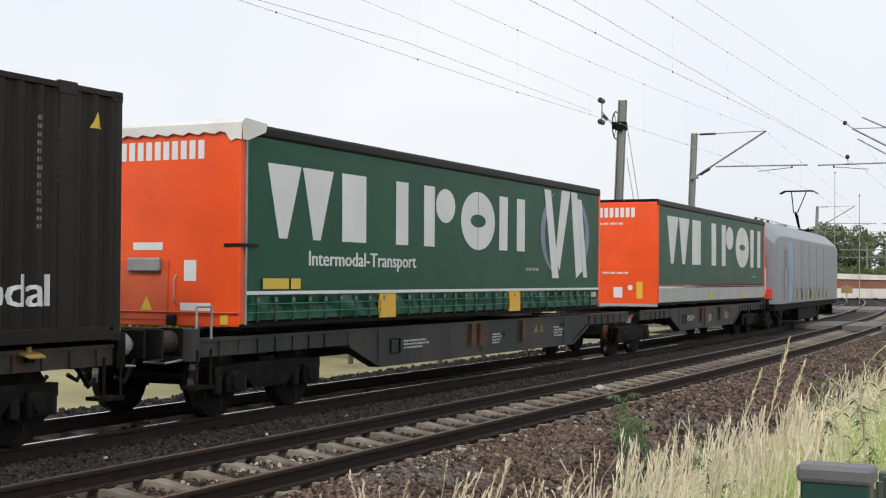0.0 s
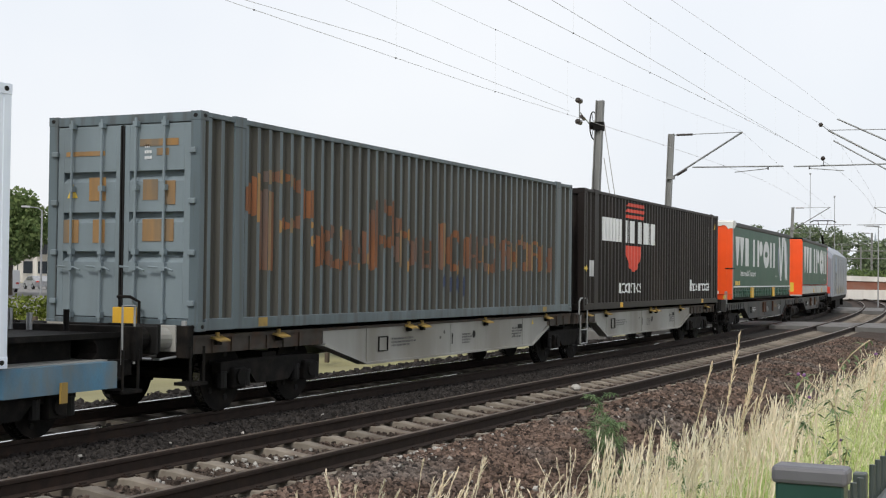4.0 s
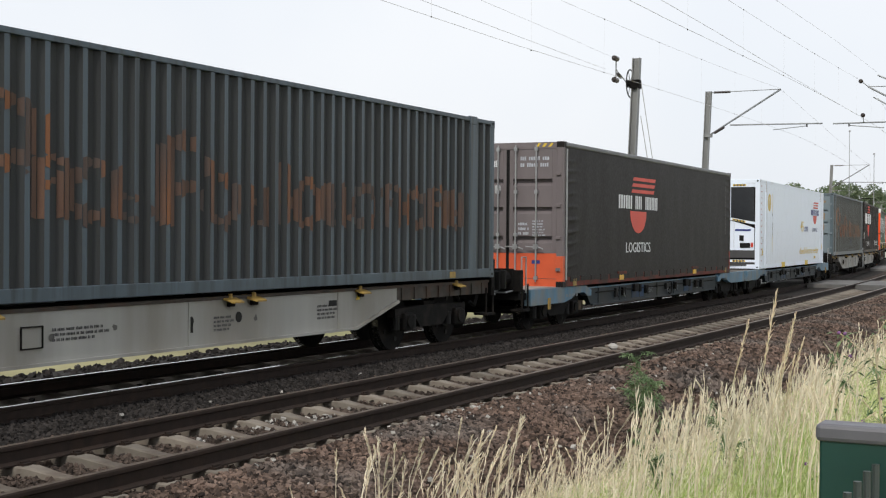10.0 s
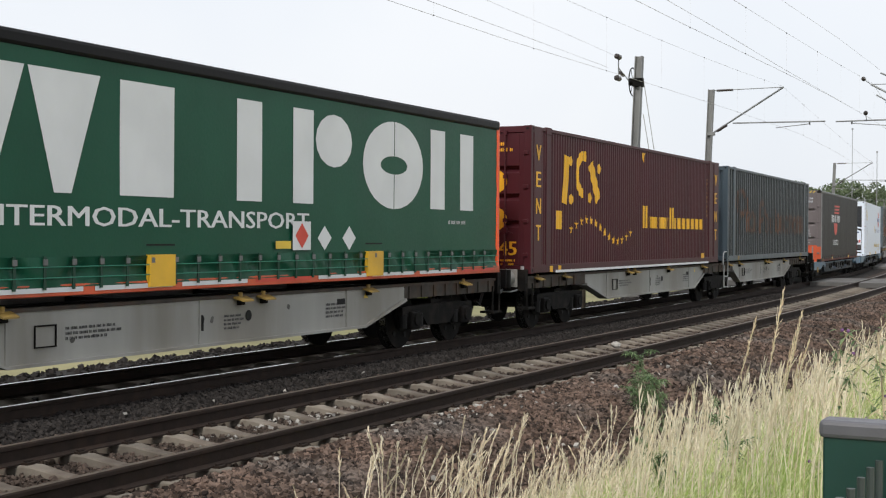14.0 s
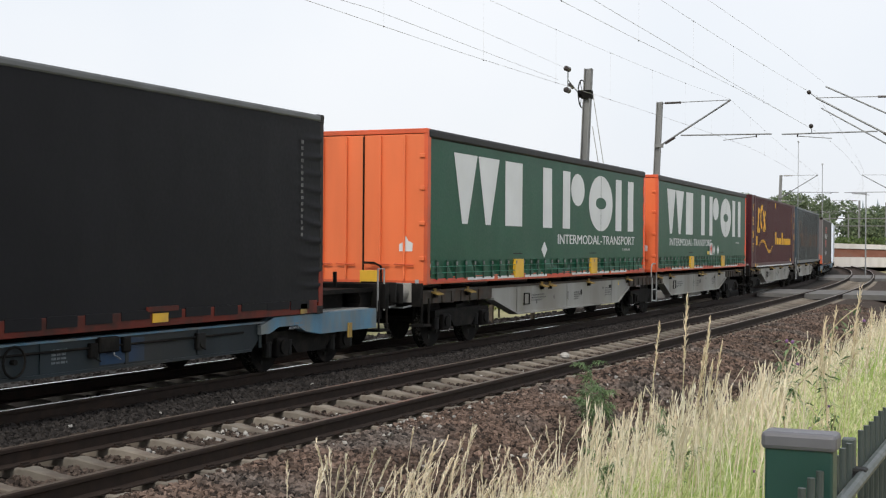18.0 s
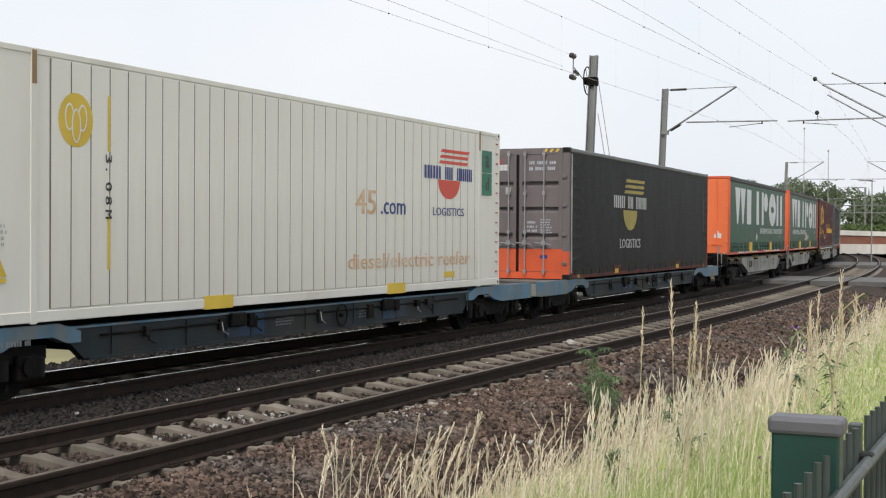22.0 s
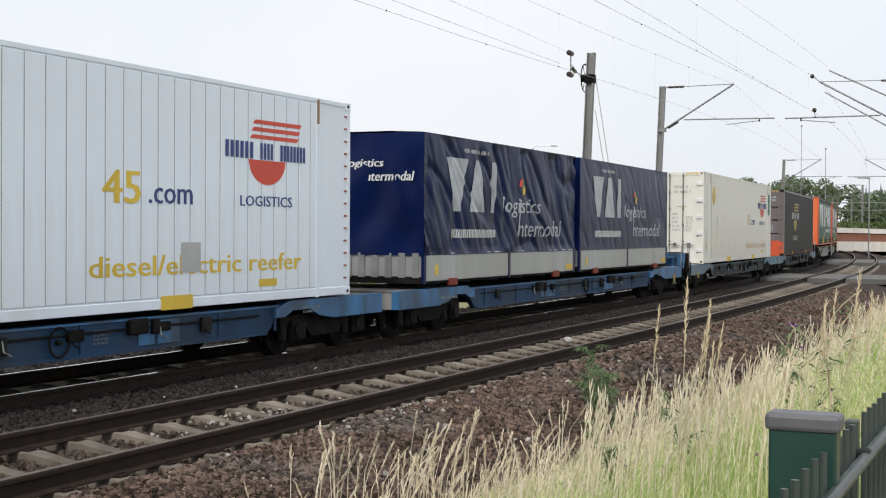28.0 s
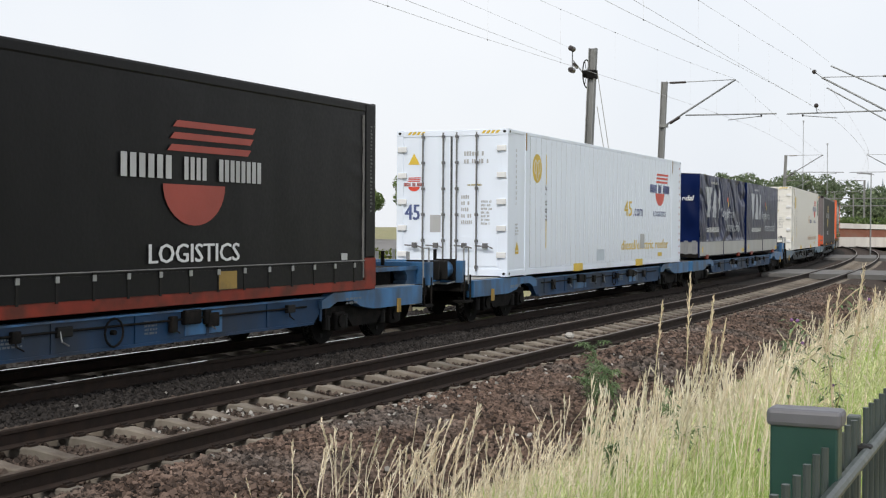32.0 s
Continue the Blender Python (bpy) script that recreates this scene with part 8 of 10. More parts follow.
def stones(name, n, s0, s1, d0, d1, size, material, rg, keep=None, lift=0.0):
    """Angular crushed stones strewn over a strip of the bed."""
    s, d = rg.uniform(s0, s1, n), rg.uniform(d0, d1, n)
    for c in (0.0, GAP):                                   # keep rails and most of the sleepers clear
        on_rail = np.abs(np.abs(d - c) - 0.7525) < 0.085
        k = np.abs(((s - (0.10 if c else 0.2) + PITCH / 2) % PITCH) - PITCH / 2)
        on_sl = (k < 0.118) & (np.abs(d - c) < 1.03) & (rg.uniform(0, 1, n) < np.where(np.abs(d - c) < 0.95, 0.95, 0.75) * (1.0 if c else 0.0))
        ok = ~(on_rail | on_sl)
        s, d = s[ok], d[ok]
        n = len(s)
    if keep is not None:
        ok = keep(s, d, rg)
        s, d = s[ok], d[ok]
        n = len(s)
    x, y = on_line(s, d)
    z = bed_z(d) + rg.uniform(-0.012, 0.02, n) + lift
    r = size * np.minimum(rg.lognormal(0, 0.32, n), 1.6)
    v = CUBE[None] * rg.uniform(0.45, 1.0, (n, 8, 3)) * (r[:, None, None] * rg.uniform(0.65, 1.15, (n, 1, 3)))
    q = rg.normal(size=(n, 4))
    q /= np.linalg.norm(q, axis=1)[:, None]
    w, a, b, c = q.T
    m = np.stack([np.stack([1 - 2 * (b * b + c * c), 2 * (a * b - w * c), 2 * (a * c + w * b)], -1), np.stack([2 * (a * b + w * c), 1 - 2 * (a * a + c * c), 2 * (b * c - w * a)], -1),
                  np.stack([2 * (a * c - w * b), 2 * (b * c + w * a), 1 - 2 * (a * a + b * b)], -1)], 1)
    v = np.einsum("nij,nkj->nki", m, v) + np.stack([x, y, z], -1)[:, None]
    f = (CUBE_F[None] + 8 * np.arange(n)[:, None, None]).reshape(-1)
    ob = np_mesh(name, v.reshape(-1, 3), f, np.full(n * 6, 4), material)
    return tagged(ob, kind="stuff")


rg = np.random.default_rng(5)
tagged(stones("ballast_stones", 36000, 5.5, 17, GAP + 0.9, GAP + 3.3, 0.0215, STONE, rg), "angular brown ballast stones beside the near track", "ballast")
tagged(stones("ballast_stones", 22000, 17, 48, GAP + 0.9, GAP + 3.4, 0.030, STONE, rg), "angular brown ballast stones along the tracks", "ballast")
tagged(stones("crib_stones", 34000, 6, 40, 1.9, GAP + 0.95, 0.020, STONE_CRIB, rg, None, 0.010), "dark brown ballast stones between the sleepers", "ballast")
# stones here are coloured darker for the train's shade as well as soot
tagged(stones("sooty_stones", 30000, 9, 45, 0.85, 2.1, 0.021, STONE_DARK, rg), "fine sooty ballast beside the train, darkened for its shade", "ballast")
tagged(stones("sooty_stones", 5000, 9, 45, -3.3, 0.7, 0.036, STONE_DARK, rg), "sooty ballast stones under the train, darkened for its shade", "ballast")


def pale(s, d, g):
    heap = np.exp(-((s - 13.3) / 1.2) ** 2 - ((d - GAP - 1.05) / 0.3) ** 2) + 0.8 * np.exp(-((s - 12.0) / 1.5) ** 2 - ((d - GAP + 0.1) / 0.45) ** 2) + 0.35 * np.exp(-((s - 14.5) / 1.0) ** 2 - ((d - GAP + 1.2) / 0.25) ** 2)
    return g.uniform(0, 1, len(s)) < np.maximum(heap * 0.75, np.where(d > GAP - 1.0, 0.022, 0.003))


tagged(stones("pale_stones", 11000, 6, 22, 1.4, GAP + 3.0, 0.021, STONE_PALE, rg, pale, 0.02), "pale grey stones strewn between the sleepers", "ballast")
# one large pale stone on the sleepers
big = part("loose_stone", ball(bmesh.new(), (0, 0, 0), 0.09, 8, 0.7), STONE_PALE)
for v in big.data.vertices:
    v.co *= 1 + 0.25 * noise.noise(v.co * 14)
big.matrix_basis = pose(-7.64, 21.9, -0.10)
tagged(big, "loose pale stone lying on a sleeper", "stone")

# ---------------------------------------------------------------- grass of the bank
def leafmat(name, a, b, rough=0.7, trans=0.35):
    """Blades and leaves: two tones by island, part of the light shines through."""
    m = bpy.data.materials.new(name)
    m.use_nodes = True
    n, l = m.node_tree.nodes, m.node_tree.links
    g = n.new("ShaderNodeNewGeometry")
    r = n.new("ShaderNodeValToRGB")
    r.color_ramp.elements[0].color, r.color_ramp.elements[1].color = (*a, 1), (*b, 1)
    l.new(g.outputs["Random Per Island"], r.inputs["Fac"])
    tc = n.new("ShaderNodeTexCoord")
    no = n.new("ShaderNodeTexNoise")
    no.inputs["Scale"].default_value = 1.3
    l.new(tc.outputs["Object"], no.inputs["Vector"])
    mx = n.new("ShaderNodeMix")
    mx.data_type, mx.blend_type = "RGBA", "MULTIPLY"
    mx.inputs["Factor"].default_value = 0.5
    k = n.new("ShaderNodeValToRGB")
    k.color_ramp.elements[0].position, k.color_ramp.elements[0].color = 0.3, (0.55, 0.6, 0.5, 1)
    k.color_ramp.elements[1].position, k.color_ramp.elements[1].color = 0.7, (1.25, 1.2, 1.1, 1)
    l.new(no.outputs["Fac"], k.inputs["Fac"])
    l.new(r.outputs["Color"], mx.inputs[6])
    l.new(k.outputs["Color"], mx.inputs[7])
    b_ = n["Principled BSDF"]
    b_.inputs["Roughness"].default_value = rough
    b_.inputs["Specular IOR Level"].default_value = 0.2
    l.new(mx.outputs[2], b_.inputs["Base Color"])
    t = n.new("ShaderNodeBsdfTranslucent")
    l.new(mx.outputs[2], t.inputs["Color"])
    ms = n.new("ShaderNodeMixShader")
    ms.inputs["Fac"].default_value = trans
    l.new(b_.outputs["BSDF"], ms.inputs[1])
    l.new(t.outputs["BSDF"], ms.inputs[2])
    l.new(ms.outputs["Shader"], n["Material Output"].inputs["Surface"])
    return m


STRAW = leafmat("dry_straw", (0.54, 0.48, 0.31), (0.92, 0.86, 0.68), trans=0.38)
BLADE = leafmat("green_blade", (0.26, 0.42, 0.08), (0.62, 0.76, 0.28), trans=0.5)
SEED = leafmat("seed_head", (0.66, 0.56, 0.43), (0.96, 0.90, 0.78), trans=0.3)
SEED_GREEN = leafmat("green_seed_head", (0.40, 0.46, 0.18), (0.82, 0.84, 0.54), trans=0.35)
REED = leafmat("reed_plume", (0.64, 0.50, 0.36), (0.90, 0.78, 0.62), trans=0.2)
LEAF = leafmat("weed_leaf", (0.095, 0.165, 0.080), (0.27, 0.36, 0.20))
GZ_D = np.array([d for d, _ in GROUND])
GZ_Z = np.array([z for _, z in GROUND])


def bank_z(s, d):
    return np.interp(d, GZ_D, GZ_Z)


def blades(name, s, d, h, w, lean, material, rg, label):
    """Curved grass blades, each of two pieces."""
    n = len(s)
    x, y = on_line(s, d)
    z = bank_z(s, d)
    a = rg.uniform(0, 2 * np.pi, n)
    la = rg.normal(0.6, 1.3, n)
    sx, sy = np.cos(a) * w / 2, np.sin(a) * w / 2
    lx, ly = np.cos(la) * lean * h, np.sin(la) * lean * h
    p = np.empty((n, 5, 3))
    p[:, 0] = np.stack([x - sx, y - sy, z - 0.03], -1)
    p[:, 1] = np.stack([x + sx, y + sy, z - 0.03], -1)
    mx, my, mz = x + lx * 0.35, y + ly * 0.35, z + h * 0.62
    p[:, 2] = np.stack([mx + sx * 0.8, my + sy * 0.8, mz], -1)
    p[:, 3] = np.stack([mx - sx * 0.8, my - sy * 0.8, mz], -1)
    p[:, 4] = np.stack([x + lx, y + ly, z + h * (1 - 0.4 * lean ** 2)], -1)
    base = 5 * np.arange(n)[:, None]
    f = np.concatenate([base + np.array([[0, 1, 2, 3]]), base + np.array([[3, 2, 4]])], 1).reshape(-1)
    ob = np_mesh(name, p.reshape(-1, 3), f, np.tile([4, 3], n), material)
    return tagged(ob, label, "grass", kind="stuff")


def edge(s):
    """Where the grass begins, d from the train's track."""
    return np.interp(s, [3, 8, 10, 13, 18, 28, 60], [6.45, 6.35, 6.60, 6.90, 6.98, 6.85, 6.8]) + 0.10 * np.sin(s * 0.9) + 0.12 * np.sin(s * 2.3 + 1)


def scatter(n, s0, s1, rg, power=1.0, d1=10.36, out=0.0):
    """Places on the bank, in loose tufts."""
    s = rg.uniform(s0, s1, n)
    e = edge(s) - out
    d = e + (d1 - e) * rg.uniform(0, 1, n) ** power
    tuft = rg.integers(0, max(1, n // 14), n)
    ts_, td = rg.uniform(-1, 1, n), rg.uniform(-1, 1, n)
    k = rg.uniform(0, 1, n) < 0.6
    s = np.where(k, np.floor(s / 0.22) * 0.22 + 0.11 + 0.05 * ts_ + 0.08 * np.sin(37 * np.floor(d / 0.2)), s)
    d = np.where(k, np.floor(d / 0.2) * 0.2 + 0.1 + 0.05 * td + 0.08 * np.sin(23 * np.floor(s / 0.22)), d)
    ok = (d > e - 0.05) & (d < d1)
    return s[ok], d[ok]


for n, s0, s1, wd in ((30000, -8.0, 2.0, 0.008), (120000, 2.0, 11, 0.0045), (62000, 11, 24, 0.0065), (38000, 24, 62, 0.014)):
    s, d = scatter(n, s0, s1, rg, 0.9)
    n = len(s)
    k = np.clip((d - edge(s)) / 3.0, 0, 1)
    tall = 0.27 + 0.36 * k ** 0.6
    patch = 0.12 * np.sin(s * 1.7 + d * 2.1) + 0.10 * np.sin(s * 0.6 - d * 3.3)
    dry = rg.uniform(0, 1, n) < (0.84 - 0.78 * np.clip(1.7 * k - 0.04 + patch, 0, 1))
    h = tall * rg.uniform(0.45, 1.15, n)
    blades("dry_grass", s[dry], d[dry], 1.06 * h[dry], wd * rg.uniform(0.5, 1.1, dry.sum()), rg.uniform(0.05, 0.6, dry.sum()), STRAW, rg, "pale dry grass blades on the bank")
    g = ~dry
    blades("green_grass", s[g], d[g], 0.95 * h[g], wd * rg.uniform(0.8, 1.7, g.sum()), rg.uniform(0.1, 0.75, g.sum()), BLADE, rg, "green grass blades among the dry stalks")


def stalks(name, s, d, h, rg, label, material, head=0.15, thick=0.0015, full=1.0):
    """Bent stems with slender feathery seed heads of many spikelets."""
    verts, loops, sizes = [], [], []
    x, y = on_line(s, d)
    z = bank_z(s, d)
    for i in range(len(s)):
        a = rg.normal(0.3, 1.2)
        le = rg.uniform(0.06, 0.42 if h[i] < 1.0 else 0.10) * h[i]
        foot = np.array([x[i], y[i], z[i] - 0.02])
        u = np.array([math.cos(a), math.sin(a), 0.0])
        mid = foot + u * le * 0.25 + (0, 0, h[i] * 0.6)
        tip = foot + u * le + (0, 0, h[i])
        w = thick * (1 + 0.07 * y[i])
        b = len(verts)
        o = np.array([w, 0.3 * w, 0])
        verts += [foot + o, foot - o, mid - o, mid + o, tip - o * 0.4, tip + o * 0.4]
        loops += [b, b + 1, b + 2, b + 3, b + 3, b + 2, b + 4, b + 5]
        sizes += [4, 4]
        hl = head * rg.uniform(0.6, 1.3)
        ax_ = (tip - mid) / np.linalg.norm(tip - mid)
        nsp = int(13 * full)
        for j in range(nsp):
            q0 = j / (nsp - 1)
            c = tip - ax_ * hl * q0
            ln = hl * 0.22 * (0.6 + 0.7 * math.sin(math.pi * (0.15 + 0.8 * q0)))
            q = rg.uniform(0, 6.28)
            sp = ax_ * ln + np.array([math.cos(q), math.sin(q), 0]) * ln * rg.uniform(0.10, 0.45)
            e = np.array([-math.sin(q), math.cos(q), 0.0]) * w * 1.9
            b = len(verts)
            verts += [c, c + sp * 0.5 + e, c + sp, c + sp * 0.5 - e]
            loops += [b, b + 1, b + 2, b + 3]
            sizes.append(4)
    ob = np_mesh(name, np.array(verts), np.array(loops), np.array(sizes), material)
    return tagged(ob, label, "grass", kind="stuff")


s, d = scatter(5000, 2.5, 14, rg, 0.85, out=-0.15)
k = np.clip((d - edge(s)) / 3.0, 0, 1)
h = (0.42 + 0.28 * k) * rg.uniform(0.7, 1.25, len(s))
fresh = k + rg.normal(0, 0.15, len(s)) > 0.62
stalks("seed_stalks", s[~fresh], d[~fresh], h[~fresh], rg, "pale seed heads standing above the grass", SEED, 0.17, 0.0011, 1.3)
stalks("green_stalks", s[fresh], d[fresh], h[fresh], rg, "fresh green flowering stalks on the top of the bank", SEED_GREEN, 0.15, 0.0011, 1.2)
s, d = scatter(2600, 14, 48, rg, 0.9, out=0.1)
stalks("seed_stalks", s, d, rg.uniform(0.42, 0.82, len(s)), rg, "pale seed heads farther along the bank", SEED, 0.18)
s, d = scatter(700, 6.5, 16, rg, 1.3, out=0.05)
stalks("seed_stalks", s, d, rg.uniform(0.38, 0.78, len(s)), rg, "fuzzy pale seed heads along the edge of the bank", SEED, 0.20, 0.0010, 1.6)
# thin lone stalks on the stony edge
s = rg.uniform(6.5, 15, 70)
d = edge(s) - 0.5 * rg.uniform(0, 1, 70) ** 1.4
stalks("lone_stalks", s, d, rg.uniform(0.30, 0.68, 70), rg, "thin pale stalks on the stony edge of the bank", SEED, 0.22, 0.0016, 1.7)
s = rg.uniform(8.2, 10.6, 50)
d = 5.75 + 0.75 * rg.uniform(0, 1, 50) ** 0.8
stalks("lone_stalks", s, d, rg.uniform(0.42, 0.85, 50), rg, "thin pale stalks leaning over the ballast edge", SEED, 0.24, 0.0018, 1.8)
REED_TIPS = ((8.81, 1.45), (9.03, 1.60), (9.07, 1.41), (9.14, 1.50), (9.15, 1.36), (9.06, 1.34), (9.20, 1.27), (9.69, 1.51), (9.74, 1.56), (9.77, 1.46), (9.82, 1.43), (9.87, 1.67), (9.89, 1.51), (9.94, 1.56))     # place across the bank, height of the tip
d = rg.uniform(8.5, 9.75, 80)
s = 7.0 + rg.uniform(-0.35, 0.35, 80)
stalks("seed_stalks", s, d, 0.78 + 0.28 * (d - 8.35) + rg.uniform(-0.18, 0.10, 80) - bank_z(s, d), rg, "pale flowering grass standing above the bank", SEED, 0.35, 0.0016, 1.2)
REEDS = []          # (thing, foot, how far it gives to the wind)


def reed(d, tip, seed):
    """One tall reed on its foot: a thin stem and a feathery head."""
    g = np.random.default_rng(seed)
    s = 7.0 + g.uniform(-0.12, 0.12)
    x, y, _ = line(s, d)
    z = float(bank_z(0, np.array([d]))[0])
    h = tip - 0.08 - z
    t = thing("tall_reed", "tall straw-coloured reed with a feathery head, swaying", "reed", "tall reeds on the bank")
    bend = Vector((g.uniform(-0.03, 0.05), g.uniform(-0.03, 0.03), 0)) * h
    pts = [Vector((0, 0, h * q)) + bend * max(q, 0.0) ** 2.5 for q in (-0.02, 0.3, 0.55, 0.75, 0.9, 1.0)]
    part("stem", rods(pts, 0.0022, 5), STRAW, t)
    hb = bmesh.new()
    hl = g.uniform(0.26, 0.40)
    top, axis = pts[-1], (pts[-1] - pts[-3]).normalized()
    for k in range(46):
        q = k / 45
        c = top - axis * hl * q
        ln = hl * 0.15 * (0.5 + 0.8 * math.sin(math.pi * (0.12 + 0.8 * q)))
        a = g.uniform(0, 6.28)
        sp = axis * ln * g.uniform(0.5, 1.0) + Vector((math.cos(a), math.sin(a), 0)) * ln * g.uniform(0.10, 0.42)
        e = Vector((-math.sin(a), math.cos(a), 0)) * 0.0032
        hb.faces.new([hb.verts.new(p) for p in (c, c + sp * 0.5 + e, c + sp, c + sp * 0.5 - e)])
    part("seed_head", hb, REED, t, "feathery pale head")
    t.matrix_basis = pose(x, y, z)
    REEDS.append((t, (x, y, z), g.uniform(0.85, 1.1)))


for k, (d, tip) in enumerate(REED_TIPS):
    reed(d, tip, 300 + k)
s = rg.normal(21, 2.5, 26)
stalks("tall_reed", s, 9.35 + rg.normal(0, 0.25, 26), rg.uniform(0.9, 1.25, 26), rg, "tall reed stalks farther along the bank", REED, 0.3, 0.002, 1.6)


THISTLE = mat("purple_thistle", (0.22, 0.10, 0.26), 0.8, var=0.3)


def weed(x, y, h, seed, label, leafy=1.0, bow=0.0):
    """A wild herb: a stem that may nod over, side twigs and narrow leaves."""
    r = random.Random(seed)
    t = thing("wild_weed", label, "weed", "weeds on the bank")
    z = float(bank_z(0, np.array([x - TRAIN_X]))[0])
    t.matrix_basis = pose(x, y, z)
    way = Vector((r.uniform(-1.0, -0.5), r.uniform(-0.5, 0.5), 0)).normalized()

    def arc(foot, rise, out, nod):
        return [foot + Vector((0, 0, rise * (q - nod * q ** 4))) + out * q ** 2 for q in (0, 0.25, 0.5, 0.7, 0.85, 1.0)]

    stems = [arc(Vector((0, 0, -0.02)), h, way * (0.06 + 0.45 * bow) * h, 0.35 * bow)]
    for k in range(9 if leafy < 0.9 else 7):
        a = r.uniform(0, 6.28)
        st = stems[0][1 + k % 4].lerp(stems[0][2 + k % 4], r.random())
        stems.append(arc(st, 0.22 * h, Vector((math.cos(a), math.sin(a), 0)) * 0.17 * h, 0.5 * bow))
    lb = bmesh.new()
    for i, pts in enumerate(stems):
        part("stem" if i == 0 else "twig", rods(pts, 0.006 if i == 0 else 0.0035, 5), LEAF if leafy > 0.8 else REED, t)
        n = int((64 if i == 0 else 38) * leafy)
        for k in range(n):
            q = (0.15 + 0.85 * (k + 1) / n) * 5
            j = min(4, int(q))
            c = pts[j].lerp(pts[j + 1], q - j)
            a = r.uniform(0, 6.28)
            ln, wd = r.uniform(0.04, 0.12), r.uniform(0.004, 0.010)
            u = Vector((math.cos(a), math.sin(a), r.uniform(-0.5, 0.5))).normalized()
            v = u.cross(Vector((0, 0, 1))).normalized() * wd
            lb.faces.new([lb.verts.new(o) for o in (c, c + u * ln * 0.5 + v, c + u * ln - Vector((0, 0, 0.02)), c + u * ln * 0.5 - v)])
    tagged(part("leaves", lb, LEAF, t), kind="stuff")
    if leafy < 0.9:
        for pts in stems[5:]:
            part("thistle_flower", ball(bmesh.new(), pts[-1], 0.011, 6), THISTLE, t, "small purple thistle flower")
    return t


weed(-4.50, 14.6, 1.28, 1, "leafy green weed nodding over the ballast edge", 1.5, 0.8)
weed(-4.35, 13.6, 0.92, 2, "leafy green weed nodding over the ballast edge", 1.5, 0.8)
weed(-4.85, 15.2, 0.80, 3, "leafy green weed nodding over the ballast edge", 1.4, 0.6)
weed(-4.15, 13.9, 1.10, 7, "leafy green weed nodding over the ballast edge", 1.4, 0.9)
weed(-1.30, 7.6, 1.15, 4, "tall brown-stemmed thistle among dry grass", 0.55)
weed(-1.12, 7.9, 1.30, 5, "tall brown-stemmed thistle among dry grass", 0.55)
weed(-2.2, 8.8, 0.9, 6, "green weed among dry grass", 1.0, 0.3)
weed(-2.9, 9.4, 0.75, 8, "green weed among dry grass", 1.2, 0.4)

# ---------------------------------------------------------------- the green fence beside the camera
FENCE = mat("dark_green_powder_coat", (0.010, 0.045, 0.037), 0.4, var=0.12, scale=6, bump=0.05)
FENCE_GREY = mat("grey_green_fence_bars", (0.048, 0.062, 0.060), 0.45, 0.1, var=0.15, scale=8, dirt=(0.10, 0.11, 0.105), dirt_amount=0.3, dirt_scale=9)
CAP = mat("grey_plastic_cap", (0.105, 0.105, 0.120), 0.5, var=0.1, scale=9)
gp = thing("gate_post", "dark green steel gate post with a grey cap", "gate post")
gp.matrix_basis = pose(-0.505, 3.075, 0)
part("post_tube", B(-0.075, 0.075, -0.035, 0.035, 0.0, 1.345, bevel=0.006), FENCE, gp)
part("post_cap", B(-0.083, 0.083, -0.043, 0.043, 1.335, 1.375, bevel=0.010), CAP, gp, "grey plastic cap")
fe = thing("bar_fence", "grey-green steel bar fence with blunt bar tops", "fence")
fe.matrix_basis = pose(-0.452, 0, 0)
bar_me = mesh(R1((0, 0, 0.12), (0, 0, 1.30), 0.0085, 8), "fence_bar")
bar_me.materials.append(FENCE_GREY)
for k in range(96):
    y = -1.6 + 0.118 * k
    if abs(y - 3.56) > 0.04 and not 3.03 < y < 3.125:
        o = new("fence_bar", bar_me)
        o.parent, o.matrix_basis = fe, pose(0, y, 0.008 * math.sin(k * 1.7) * 0.3)
for z in (0.35, 1.205):
    part("fence_rail", R1((0.024, -1.7, z), (0.024, 10.4, z), 0.016, 10), FENCE_GREY, fe)
for y in (1.04, 3.56, 6.08, 8.60):
    p = part("fence_post", B(-0.028, 0.005, y - 0.02, y + 0.02, 0.0, 1.30, bevel=0.004), FENCE_GREY, fe)
    part("clamp", B(-0.035, 0.034, y - 0.026, y + 0.026, 1.185, 1.225, bevel=0.006), BLACK, p)

# ---------------------------------------------------------------- beyond the train: yard, hedge, trees, buildings
BARK = mat("tree_bark", (0.09, 0.07, 0.05), 0.9, var=0.4, scale=6, fine=30, bump=0.6)
CROWN = leafmat("tree_leaves", (0.070, 0.118, 0.042), (0.20, 0.26, 0.105), 0.7, 0.35)
CROWN2 = leafmat("tree_leaves_light", (0.115, 0.175, 0.075), (0.29, 0.36, 0.17), 0.7, 0.35)
HEDGE = leafmat("hedge_leaves", (0.085, 0.120, 0.022), (0.21, 0.250, 0.050), 0.7, 0.25)
BRICK = mat("red_brown_brick", (0.21, 0.085, 0.055), 0.85, var=0.25, scale=1.2, fine=25, bump=0.3, dirt=(0.15, 0.10, 0.08), dirt_amount=0.4)
PALE = mat("pale_concrete", (0.62, 0.60, 0.57), 0.8, var=0.12, scale=1.0, fine=15, dirt=(0.40, 0.38, 0.35), dirt_amount=0.3, streak=True)
GREYBLOCK = mat("grey_blue_cladding", (0.30, 0.35, 0.40), 0.6, var=0.1, scale=0.3)
CLAD = mat("white_cladding", (0.60, 0.65, 0.73), 0.5, var=0.06, scale=0.5)
WINDOW = mat("window_glass", (0.03, 0.04, 0.05), 0.1, var=0.2)
